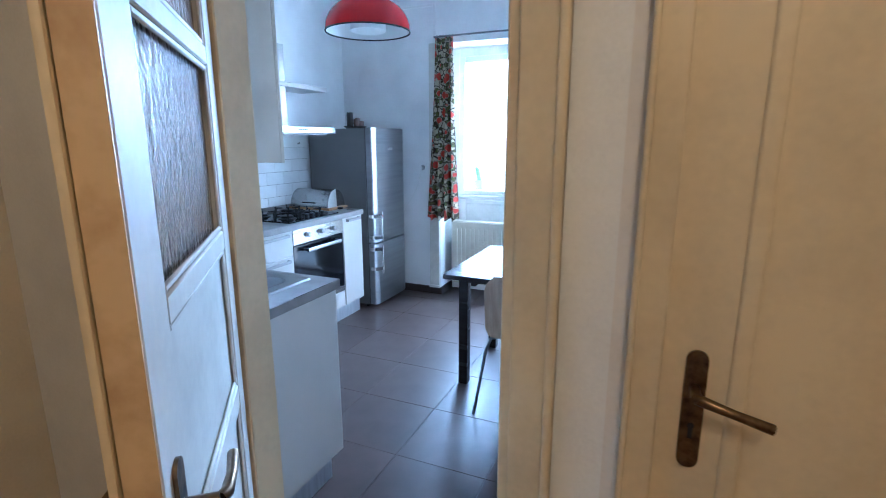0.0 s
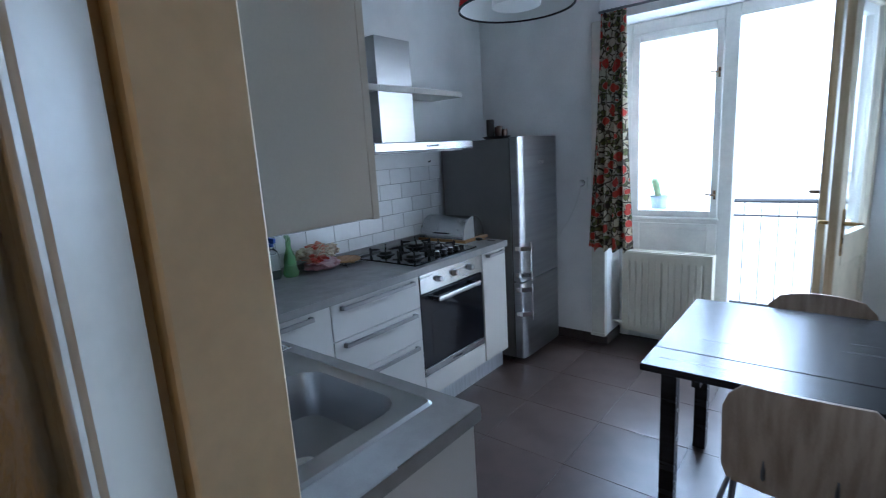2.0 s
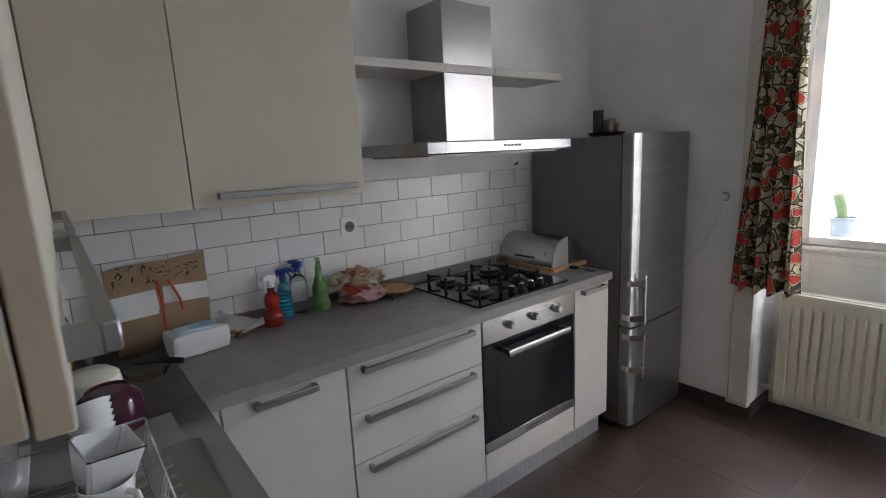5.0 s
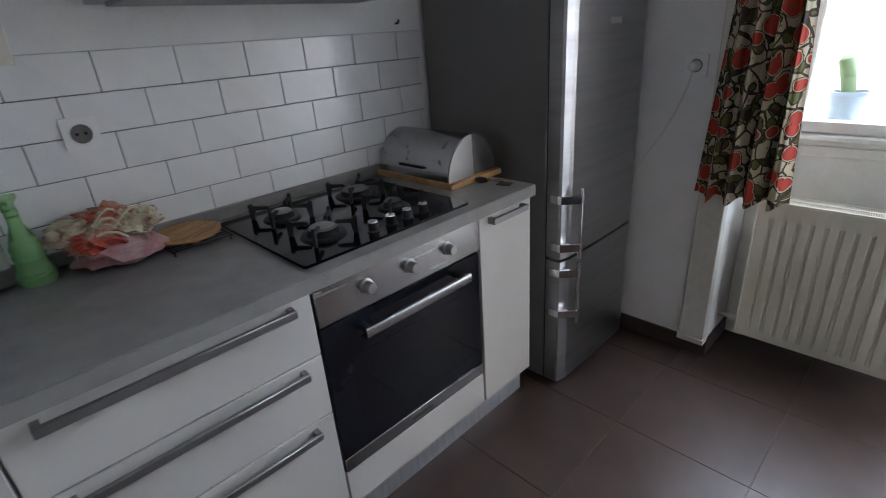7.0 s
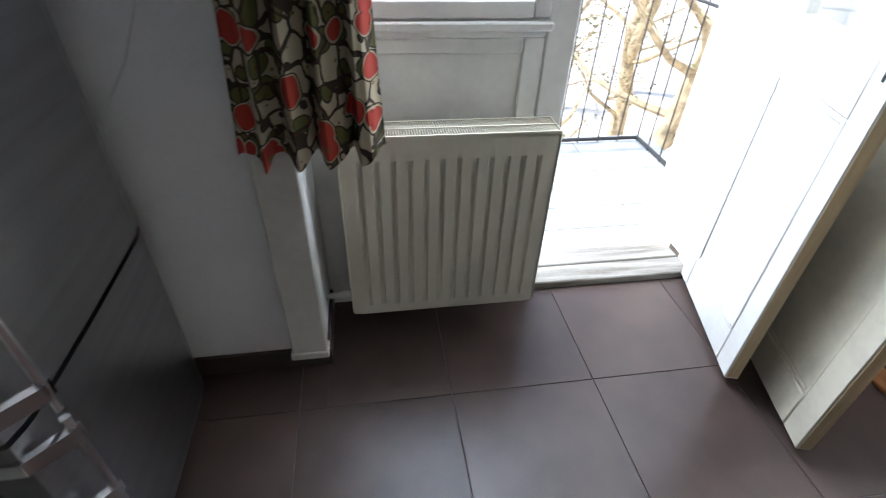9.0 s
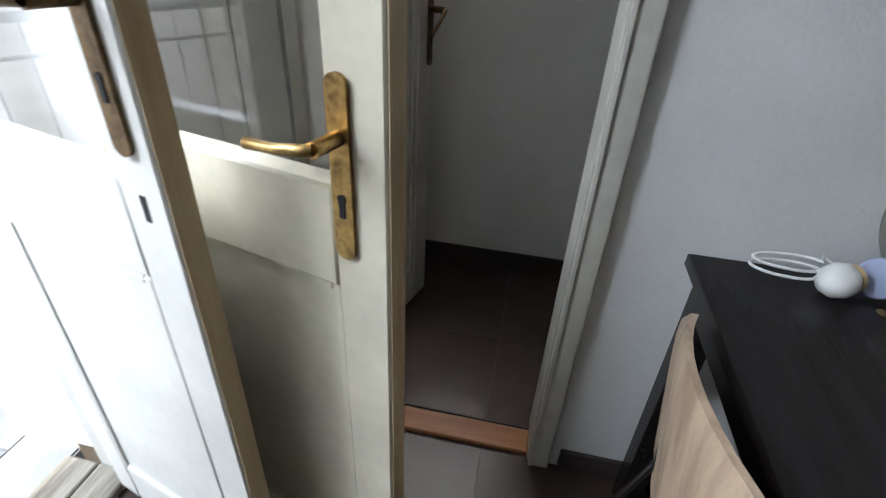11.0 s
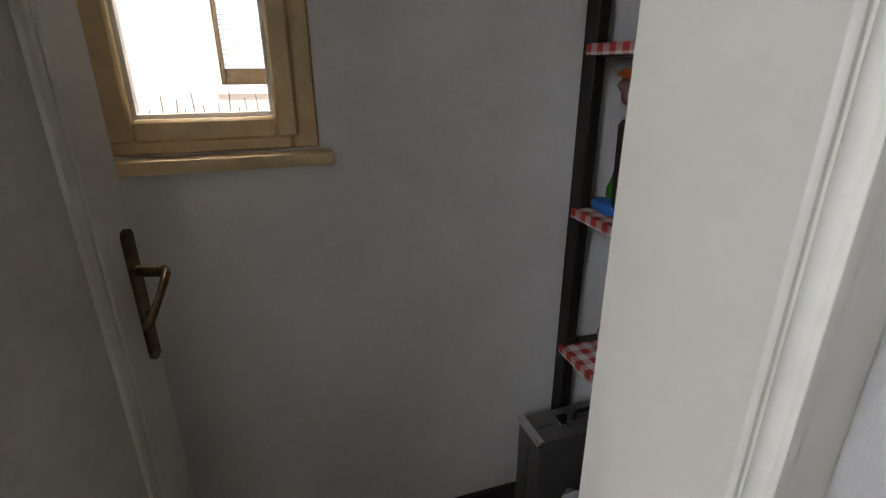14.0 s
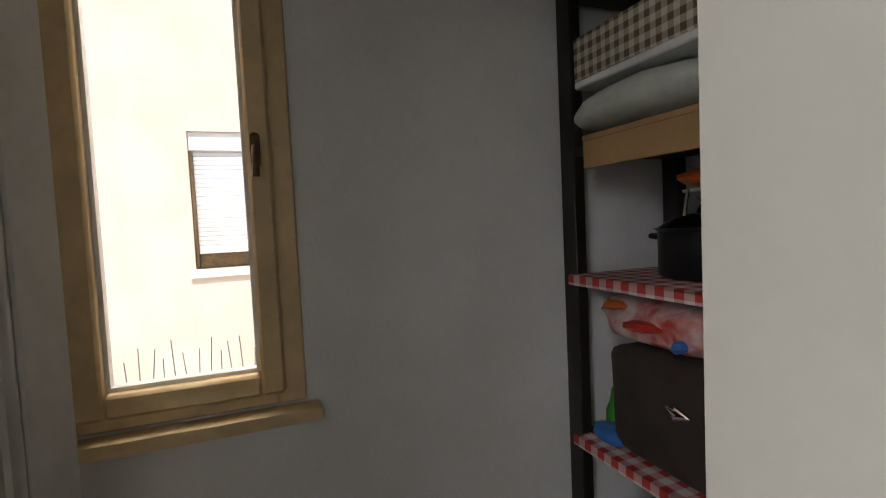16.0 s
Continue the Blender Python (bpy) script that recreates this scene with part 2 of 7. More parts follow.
M = {
    "plaster": mat("white_plaster", (0.8, 0.8, 0.785), 0.85, 0, 0.05, 3, 0.25, 120),
    "ceiling": mat("white_ceiling_paint", (0.84, 0.84, 0.82), 0.9, 0, 0.03, 2, 0.1, 80),
    "hallwall": mat("white_hall_paint", (0.74, 0.71, 0.67), 0.8, 0, 0.06, 3, 0.15, 100),
    "hallcream": mat("cream_hall_paint", (0.7, 0.62, 0.46), 0.6, 0, 0.06, 3, 0.12, 100),
    "edge": mat("ochre_door_edge", (0.6, 0.44, 0.23), 0.45, 0, 0.12, 6, 0.06, 40, (0.34, 0.2, 0.09)),
    "cream": mat("cream_door_paint", (0.68, 0.57, 0.36), 0.38, 0, 0.07, 4, 0.05, 50),
    "oldwhite": mat("old_white_gloss_paint", (0.63, 0.615, 0.55), 0.45, 0, 0.08, 5, 0.06, 45),
    # oldwhite taken darker: the pantry jamb's shade is put into the colour
    "lining": mat("shade_darkened_white_paint", (0.51, 0.497, 0.44), 0.42, 0, 0.035, 4, 0.05, 45),
    # oldwhite taken lighter: window daylight is mixed into this paint
    "brightwhite": mat("lit_white_gloss_paint", (0.77, 0.76, 0.71), 0.42, 0, 0.06, 5, 0.05, 45),
    # cream of the inner balcony leaf, deepened by the shade it stands in
    "leafcream": mat("shaded_cream_gloss_paint", (0.66, 0.61, 0.48), 0.45, 0, 0.08, 5, 0.06, 45),
    "beigewood": mat("cream_painted_window_wood", (0.72, 0.54, 0.3), 0.45, 0, 0.1, 8, 0.06, 60),
    "bareedge": wood("worn_bare_door_edge", (0.58, 0.47, 0.3), (0.4, 0.28, 0.15), 0.6),
    "front": mat("cream_laminate_front", (0.53, 0.51, 0.475), 0.42, 0, 0.02, 4, 0.02, 200),
    "upperfront": mat("warm_cream_laminate", (0.52, 0.475, 0.385), 0.5, 0, 0.03, 3, 0.02, 200),
    "worktop": mat("grey_laminate_worktop", (0.24, 0.23, 0.22), 0.42, 0, 0.08, 14, 0.03, 260),
    "tile": mat("white_glazed_wall_tile", (0.79, 0.79, 0.78), 0.18, 0, 0.02, 6, 0.01, 30, rand=0.03),
    "grout": mat("grey_grout", (0.2, 0.2, 0.19), 0.95, 0, 0.15, 20, 0.2, 300),
    "floor": mat("brown_floor_tile", (0.06, 0.041, 0.034), 0.32, 0, 0.1, 7, 0.03, 160, rand=0.07, spec=0.38),
    "floorgrout": mat("dark_floor_grout", (0.11, 0.092, 0.085), 0.95, 0, 0.2, 30, 0.2, 300),
    "skirting": mat("brown_tile_skirting", (0.06, 0.047, 0.043), 0.4, 0, 0.1, 8, 0.02, 200),
    "steel": mat("brushed_stainless_steel", (0.42, 0.42, 0.42), 0.32, 1, 0.015, 3, 0.004, 220, None, (1, 1, 14)),
    "steelh": mat("brushed_steel_along", (0.44, 0.44, 0.44), 0.26, 1, 0.015, 3, 0.004, 220, None, (14, 1, 14)),
    "fridge": mat("fridge_steel", (0.36, 0.36, 0.365), 0.32, 1, 0.05, 2, 0.015, 260, None, (1, 1, 20)),
    "fridgeside": mat("grey_fridge_side", (0.21, 0.205, 0.2), 0.48, 0.5, 0.05, 3, 0.02, 200),
    "chrome": mat("chrome", (0.75, 0.75, 0.76), 0.1, 1, 0.03, 10, 0, 50),
    "alu": mat("satin_aluminium", (0.34, 0.33, 0.32), 0.5, 1, 0.04, 6, 0.02, 200),
    "plinth": mat("brushed_aluminium_plinth", (0.5, 0.52, 0.55), 0.4, 0.7, 0.08, 4, 0.02, 160, None, (1, 14, 1)),
    "black": mat("black_enamel", (0.01, 0.01, 0.011), 0.35, 0, 0.1, 10, 0.03, 120, spec=0.35),
    "iron": mat("cast_iron", (0.011, 0.011, 0.011), 0.6, 0.0, 0.2, 20, 0.2, 300),
    "blackglass": mat("black_glass", (0.006, 0.006, 0.008), 0.08, 0, 0.02, 4, 0, 50, spec=0.35),
    "ovenglass": mat("smoked_oven_glass", (0.009, 0.01, 0.014), 0.08, 0, 0.05, 4, 0, 50, spec=0.35),
    "table": mat("black_brown_table_veneer", (0.018, 0.015, 0.015), 0.26, 0, 0.2, 3.0, 0.04, 60, (0.012, 0.009, 0.008), (0.8, 9, 9), spec=0.2),
    "ply": wood("oak_veneer_chair", (0.4, 0.3, 0.21), (0.27, 0.19, 0.13), 0.42, 4.0),
    "legsteel": mat("grey_steel_tube", (0.2, 0.2, 0.21), 0.3, 1, 0.05, 10, 0, 100),
    "boards": wood("bread_board_beech", (0.42, 0.24, 0.1), (0.3, 0.16, 0.06), 0.5, 4.0, (9, 0.8, 9)),
    "brass": mat("worn_brass", (0.48, 0.32, 0.12), 0.3, 1, 0.18, 30, 0.04, 120, (0.16, 0.1, 0.05)),
    "bronze": mat("dark_bronze_handle", (0.17, 0.115, 0.06), 0.34, 1, 0.25, 40, 0.05, 150, (0.06, 0.04, 0.025)),
    "red": mat("red_enamel_shade", (0.5, 0.012, 0.016), 0.22, 0, 0.04, 5, 0, 60),
    "white": mat("white_plastic", (0.78, 0.78, 0.76), 0.4, 0, 0.02, 8, 0, 60),
    "radiator": mat("ivory_radiator_enamel", (0.62, 0.59, 0.48), 0.32, 0, 0.04, 3, 0.01, 60),
    "darkgap": mat("dark_gap", (0.02, 0.02, 0.02), 0.9, 0, 0.1, 10, 0, 50),
    "threshold": wood("weathered_threshold_board", (0.27, 0.25, 0.21), (0.13, 0.11, 0.085), 0.75, 5.0, (0.8, 9, 9)),
    "pthreshold": wood("orange_beech_threshold", (0.36, 0.15, 0.05), (0.25, 0.1, 0.03), 0.45, 4.0, (9, 0.8, 9)),
    "shelf": mat("black_brown_shelf", (0.022, 0.016, 0.014), 0.5, 0, 0.15, 10, 0.04, 100),
    "shutter": mat("white_roller_shutter", (0.75, 0.75, 0.75), 0.5, 0, 0.03, 5, 0.02, 80),
    "facade": mat("peach_facade_render", (0.78, 0.68, 0.58), 0.9, 0, 0.06, 1.5, 0.3, 60),
    "socketwell": mat("socket_shade_grey", (0.16, 0.155, 0.15), 0.5, 0, 0.03, 8, 0, 60),
    "balconytile": mat("pale_balcony_tile", (0.26, 0.272, 0.275), 0.6, 0, 0.1, 5, 0.06, 120, rand=0.05),
    "rail": mat("black_iron_rail", (0.03, 0.03, 0.03), 0.5, 0.3, 0.1, 20, 0.05, 200),
    "bark": mat("tree_bark", (0.46, 0.37, 0.23), 0.9, 0, 0.25, 8, 0.5, 40),
    "soil": mat("dry_yard_ground", (0.62, 0.59, 0.52), 0.95, 0, 0.15, 0.4, 0.2, 6),
    "leaf": mat("spring_leaves", (0.16, 0.15, 0.05), 0.7, 0, 0.2, 3, 0, 30, rand=0.2),
    "gingham_red": checks("red_gingham_oilcloth", (0.7, 0.66, 0.62), (0.5, 0.05, 0.04), 0.038),
    "gingham_brown": checks("brown_gingham_cloth", (0.55, 0.52, 0.43), (0.13, 0.09, 0.05), 0.023),
    "curtain": flower_print("floral_curtain_cotton"),
}


def glass(name, rough=0.0, tint=(1, 1, 1), relief=0.0):
    m = mat(name, tint, rough, 0, 0.0, 5, 0, 40, trans=1.0, ior=1.22 if relief else 1.45)
    if relief:
        n, l = m.node_tree.nodes, m.node_tree.links
        t, b, tc, mp = n.new("ShaderNodeTexNoise"), n.new("ShaderNodeBump"), n.new("ShaderNodeTexCoord"), n.new("ShaderNodeMapping")
        mp.inputs["Scale"].default_value = (46, 46, 38)
        t.inputs["Scale"].default_value, t.inputs["Detail"].default_value = 1.0, 3
        b.inputs["Strength"].default_value, b.inputs["Distance"].default_value = relief, 0.006
        l.new(tc.outputs["Object"], mp.inputs["Vector"])
        l.new(mp.outputs[0], t.inputs["Vector"])
        l.new(t.outputs["Fac"], b.inputs["Height"])
        l.new(b.outputs[0], n["Principled BSDF"].inputs["Normal"])
    return m


M["satin"] = mat("satin_chrome", (0.5, 0.5, 0.51), 0.2, 1, 0.03, 10, 0, 50)
M["glass"] = glass("window_glass")
M["ripple"] = glass("rippled_door_glass", 0.17, (0.72, 0.73, 0.72), 0.6)
M["clear"] = glass("clear_drinking_glass", 0.02)
# half of this pane scatters white, so the view behind it pales
milky = glass("milky_window_glass")
nodes_, links_ = milky.node_tree.nodes, milky.node_tree.links
veil, blend = nodes_.new("ShaderNodeBsdfTranslucent"), nodes_.new("ShaderNodeMixShader")
veil.inputs["Color"].default_value = (0.85, 0.87, 0.88, 1)
blend.inputs[0].default_value = 0.5
links_.new(nodes_["Principled BSDF"].outputs[0], blend.inputs[1])
links_.new(veil.outputs[0], blend.inputs[2])
links_.new(blend.outputs[0], nodes_["Material Output"].inputs["Surface"])
M["dustyglass"] = milky

# ---- building helpers ----


def bm_new():
    return bmesh.new()


def box(bm, x0, y0, z0, x1, y1, z1, bevel=0.0, m=None, seg=1):
    r = bmesh.ops.create_cube(bm, size=1.0)
    v = r["verts"]
    t = Matrix.Translation(((x0 + x1) / 2, (y0 + y1) / 2, (z0 + z1) / 2)) @ Matrix.Diagonal((abs(x1 - x0), abs(y1 - y0), abs(z1 - z0), 1))
    bmesh.ops.transform(bm, matrix=t, verts=v)
    if bevel:
        e = list({e for q in v for e in q.link_edges})
        res = bmesh.ops.bevel(bm, geom=e, offset=bevel, segments=seg, affect="EDGES", profile=0.6)
        v = list({q for f in res["faces"] for q in f.verts} | {q for q in v if q.is_valid})
    if m is not None:
        bmesh.ops.transform(bm, matrix=m, verts=[q for q in v if q.is_valid])
    return bm


def tube(bm, pts, r, seg=10, closed=False, cap=True):
    """A round bar along a line of points; r is one radius or one for each point."""
    pts = [Vector(p) for p in pts]
    rr = r if isinstance(r, (list, tuple)) else [r] * len(pts)
    rings, n = [], len(pts)
    up = None
    for i, p in enumerate(pts):
        a = pts[i - 1] if (i or closed) else p
        b = pts[(i + 1) % n] if (i < n - 1 or closed) else p
        d = (b - a).normalized()
        if up is None:
            up = Vector((0, 0, 1)) if abs(d.z) < 0.9 else Vector((1, 0, 0))
        u = d.cross(up)
        u = u.normalized() if u.length > 1e-6 else d.orthogonal().normalized()
        w = u.cross(d).normalized()
        up = w
        rings.append([bm.verts.new(p + (u * math.cos(k * math.tau / seg) + w * math.sin(k * math.tau / seg)) * rr[i]) for k in range(seg)])
    for i in range(n if closed else n - 1):
        a, b = rings[i], rings[(i + 1) % n]
        for k in range(seg):
            bm.faces.new((a[k], a[(k + 1) % seg], b[(k + 1) % seg], b[k]))
    if cap and not closed:
        bm.faces.new(rings[0][::-1])
        bm.faces.new(rings[-1])
    return bm


def lathe(bm, profile, at=(0, 0, 0), seg=24, m=None, cap=True):
    """Turns a profile of (radius, height) round the upright axis."""
    rings = []
    for r, z in profile:
        ring = []
        for k in range(seg):
            a = k * math.tau / seg
            v = Vector((r * math.cos(a), r * math.sin(a), z))
            v = (m @ v) if m is not None else v + Vector(at)
            ring.append(bm.verts.new(v))
        rings.append(ring)
    for a, b in zip(rings, rings[1:]):
        for k in range(seg):
            bm.faces.new((a[k], a[(k + 1) % seg], b[(k + 1) % seg], b[k]))
    if cap:
        bm.faces.new(rings[0][::-1])
        bm.faces.new(rings[-1])
    return bm


def prism(bm, outline, axis, a, b):
    """Pushes a flat outline of (u, v) from a to b along an axis: x (y, z), y (x, z) or z (x, y)."""
    put = {"x": lambda u, v, w: (w, u, v), "y": lambda u, v, w: (u, w, v), "z": lambda u, v, w: (u, v, w)}[axis]
    lo = [bm.verts.new(put(u, v, a)) for u, v in outline]
    hi = [bm.verts.new(put(u, v, b)) for u, v in outline]
    n = len(outline)
    for i in range(n):
        bm.faces.new((lo[i], lo[(i + 1) % n], hi[(i + 1) % n], hi[i]))
    bm.faces.new(lo[::-1])
    bm.faces.new(hi)
    return bm


def rounded(x0, y0, x1, y1, r, seg=5):
    out = []
    for cx, cy, a0 in ((x1 - r, y1 - r, 0), (x0 + r, y1 - r, 90), (x0 + r, y0 + r, 180), (x1 - r, y0 + r, 270)):
        out += [(cx + r * math.cos(radians(a0 + 90 * i / seg)), cy + r * math.sin(radians(a0 + 90 * i / seg))) for i in range(seg + 1)]
    return out


def wall_bm(bm, axis, a0, a1, u0, u1, z0, z1, holes=()):
    """A wall between a0 and a1 (its thickness along axis), from u0 to u1, with rectangular openings (u0, u1, z0, z1)."""
    us = sorted({u0, u1, *[h[i] for h in holes for i in (0, 1)]})
    zs = sorted({z0, z1, *[h[i] for h in holes for i in (2, 3)]})
    for ua, ub in zip(us, us[1:]):
        for za, zb in zip(zs, zs[1:]):
            um, zm = (ua + ub) / 2, (za + zb) / 2
            if any(h[0] < um < h[1] and h[2] < zm < h[3] for h in holes):
                continue
            if axis == "y":
                box(bm, ua, a0, za, ub, a1, zb)
            else:
                box(bm, a0, ua, za, a1, ub, zb)
    bmesh.ops.remove_doubles(bm, verts=bm.verts[:], dist=1e-5)
    seen = {}
    for f in bm.faces[:]:
        key = tuple(round(c, 4) for c in f.calc_center_median())
        seen.setdefault(key, []).append(f)
    bmesh.ops.delete(bm, geom=[f for fs in seen.values() if len(fs) > 1 for f in fs], context="FACES_ONLY")
    return bm


POSE = {}


def finish(name, bm, material, smooth=True, angle=38):
    bmesh.ops.recalc_face_normals(bm, faces=bm.faces[:])
    me = bpy.data.meshes.new(name)
    bm.to_mesh(me)
    bm.free()
    for x in (material if isinstance(material, (list, tuple)) else [material]):
        me.materials.append(M[x] if isinstance(x, str) else x)
    if smooth:
        me.shade_smooth()
        me.set_sharp_from_angle(angle=radians(angle))
    return me


def thing(name, at=(0, 0, 0), rz=0, label="", category="", group="", kind=""):
    ob = new(name)
    POSE[ob.name] = pose(*at, 0, 0, rz)
    ob.matrix_world = POSE[ob.name]
    ob.empty_display_size = 0.1
    return tagged(ob, label, category, group, kind)


def part(name, bm, material, parent, label="", local=False, m=None, smooth=True):
    """One mesh object under a thing or a part. Shapes are given in the world unless local."""
    base = POSE[parent.name]
    if m is not None:
        bmesh.ops.transform(bm, matrix=m, verts=bm.verts[:])
    if not local:
        bmesh.ops.transform(bm, matrix=base.inverted(), verts=bm.verts[:])
    ob = new(name, finish(name, bm, material, smooth))
    ob.parent = parent
    POSE[ob.name] = base
    return tagged(ob, label)


def solo(name, bm, material, label="", category="", group="", kind="", at=None, smooth=True, angle=38):
    """A thing that is one mesh; its origin goes to at."""
    if at is not None:
        bmesh.ops.transform(bm, matrix=Matrix.Translation([-c for c in at]), verts=bm.verts[:])
    ob = new(name, finish(name, bm, material, smooth, angle))
    ob.location = at or (0, 0, 0)
    POSE[ob.name] = Matrix.Translation(ob.location)
    return tagged(ob, label, category, group, kind)


def piece(name, me, parent, loc):
    """One of many alike pieces that share a mesh."""
    ob = new(name, me)
    ob.parent = parent
    ob.location = loc
    return ob

# ---- large structure ----
# kitchen: x 0 to 2.72, y 1.90 to 5.12; niche for the window to y 5.40; pantry: x 2.82 to 3.62
H = 2.95
b = bm_new()
wall_bm(b, "x", -0.15, 0.0, 1.80, 5.60, 0, H)
solo("wall_west", b, "plaster", "white plastered kitchen wall behind the worktop", "wall", kind="structure", smooth=False)
b = bm_new()
wall_bm(b, "y", 1.805, 1.90, 0.0, 2.72, 0, H, [(1.875, 2.635, 0, 2.06)])
solo("wall_south", b, "plaster", "white plastered wall with the kitchen doorway", "wall", kind="structure", smooth=False)
b = bm_new()
wall_bm(b, "x", 2.72, 2.82, 1.805, 5.75, 0, H, [(4.35, 5.06, 0, 2.06)])
solo("wall_east", b, "plaster", "white uneven plaster wall with the pantry doorway", "wall", kind="structure", smooth=False)
b = bm_new()
wall_bm(b, "y", 5.12, 5.60, 0.0, 1.03, 0, H)
solo("wall_north", b, "plaster", "white plaster wall beside the fridge", "wall", kind="structure", smooth=False)
b = bm_new()
wall_bm(b, "y", 5.12, 5.60, 2.47, 2.72, 0, H)
solo("wall_north_pier", b, "plaster", "white plaster pier beside the balcony door", "wall", kind="structure", smooth=False)
b = bm_new()
box(b, 1.03, 5.12, 2.30, 2.47, 5.60, H)
solo("wall_north_lintel", b, "plaster", "white plaster lintel above the balcony window", "wall", kind="structure", smooth=False)
b = bm_new()
box(b, -0.15, 1.805, H, 3.85, 5.60, H + 0.12)
solo("ceiling", b, "ceiling", "plain white ceiling", "ceiling", kind="structure", smooth=False)
# pantry walls
b = bm_new()
wall_bm(b, "x", 3.67, 3.85, 3.38, 5.60, 0, H, [(4.52, 4.97, 1.19, 2.42)])
solo("wall_pantry_east", b, "plaster", "white pantry wall with a small window", "wall", kind="structure", smooth=False)
b = bm_new()
wall_bm(b, "y", 5.42, 5.60, 2.82, 3.67, 0, H)
solo("wall_pantry_north", b, "plaster", "white pantry end wall", "wall", kind="structure", smooth=False)
b = bm_new()
wall_bm(b, "y", 3.38, 3.50, 2.82, 3.67, 0, H)
solo("wall_pantry_south", b, "plaster", "white pantry wall behind the shelves", "wall", kind="structure", smooth=False)
# hall
b = bm_new()
wall_bm(b, "y", 1.805, 1.90, 2.82, 4.5, 0, H, [(2.91, 3.72, 0, 2.08)])
solo("wall_hall_north", b, "hallwall", "pale hall wall around the closed door", "wall", kind="structure", smooth=False)
b = bm_new()
box(b, 0.8, -0.9, 0, 0.9, 1.805, H)
solo("wall_hall_west", b, "hallcream", "plain cream hall wall", "wall", kind="structure", smooth=False)
b = bm_new()
box(b, 0.9, -1.0, 0, 4.5, -0.9, H)
solo("wall_hall_south", b, "hallcream", "plain cream hall wall", "wall", kind="structure", smooth=False)
b = bm_new()
box(b, 4.5, -1.0, 0, 4.6, 1.805, H)
solo("wall_hall_east", b, "hallcream", "plain cream hall wall", "wall", kind="structure", smooth=False)
b = bm_new()
box(b, 0.8, -1.0, H, 4.6, 1.805, H + 0.12)
solo("ceiling_hall", b, "ceiling", "plain hall ceiling", "ceiling", kind="structure", smooth=False)
b = bm_new()
box(b, 0.8, -1.0, -0.1, 4.6, 1.80, 0)
solo("floor_hall", b, wood("oak_hall_floor", (0.3, 0.2, 0.11), (0.2, 0.12, 0.06), 0.4, 4, (9, 0.8, 9)), "brown wooden hall floor", "floor", kind="structure", smooth=False)

# floors of kitchen and pantry: a bed of grout, tiles laid on it at the end of the file
b = bm_new()
box(b, -0.02, 1.80, -0.2, 3.69, 5.42, -0.004)
floor = solo("floor", b, "floorgrout", "dark brown matt floor tiles with narrow joints", "floor", kind="structure", smooth=False)

# skirting
b = bm_new()
box(b, 0.6, 5.108, 0, 1.042, 5.12, 0.075, 0.002)
box(b, 1.03, 5.12, 0, 1.042, 5.38, 0.075, 0.002)
box(b, 2.47, 5.108, 0, 2.72, 5.12, 0.075, 0.002)
box(b, 2.708, 1.93, 0, 2.72, 4.285, 0.075, 0.002)
solo("baseboard", b, "skirting", "dark brown tile skirting along the kitchen walls", "skirting", kind="structure", smooth=False)
b = bm_new()
box(b, 3.658, 3.512, 0, 3.67, 5.42, 0.08, 0.002)
box(b, 2.82, 5.408, 0, 3.658, 5.42, 0.08, 0.002)
box(b, 2.83, 3.50, 0, 3.658, 3.512, 0.08, 0.002)
solo("baseboard_pantry", b, "skirting", "dark tile skirting along the pantry wall", "skirting", kind="structure", smooth=False)


def casing(b, axis, face, out, u0, u1, z1, w=0.1, t=0.02, bead=0.8):
    """A moulded door surround on a wall face, proud by t towards out."""
    for k, (d0, d1, th) in enumerate(((0, w, t), (bead * w, w, t * 1.7)) if bead else ((0, w, t), (0.002, w * 0.12, t * 1.3))):
        f1 = face + out * th
        lo, hi = min(face, f1), max(face, f1)
        if axis == "y":
            box(b, u0 - d1, lo, 0, u0 - d0, hi, z1 + d1, 0.006, seg=3)
            box(b, u1 + d0, lo, 0, u1 + d1, hi, z1 + d1, 0.006, seg=3)
            box(b, u0 - d0, lo, z1 + d0, u1 + d0, hi, z1 + d1, 0.006, seg=3)
        else:
            box(b, lo, u0 - d1, 0, hi, u0 - d0, z1 + d1, 0.006, seg=3)
            box(b, lo, u1 + d0, 0, hi, u1 + d1, z1 + d1, 0.006, seg=3)
            box(b, lo, u0 - d0, z1 + d0, hi, u1 + d0, z1 + d1, 0.006, seg=3)


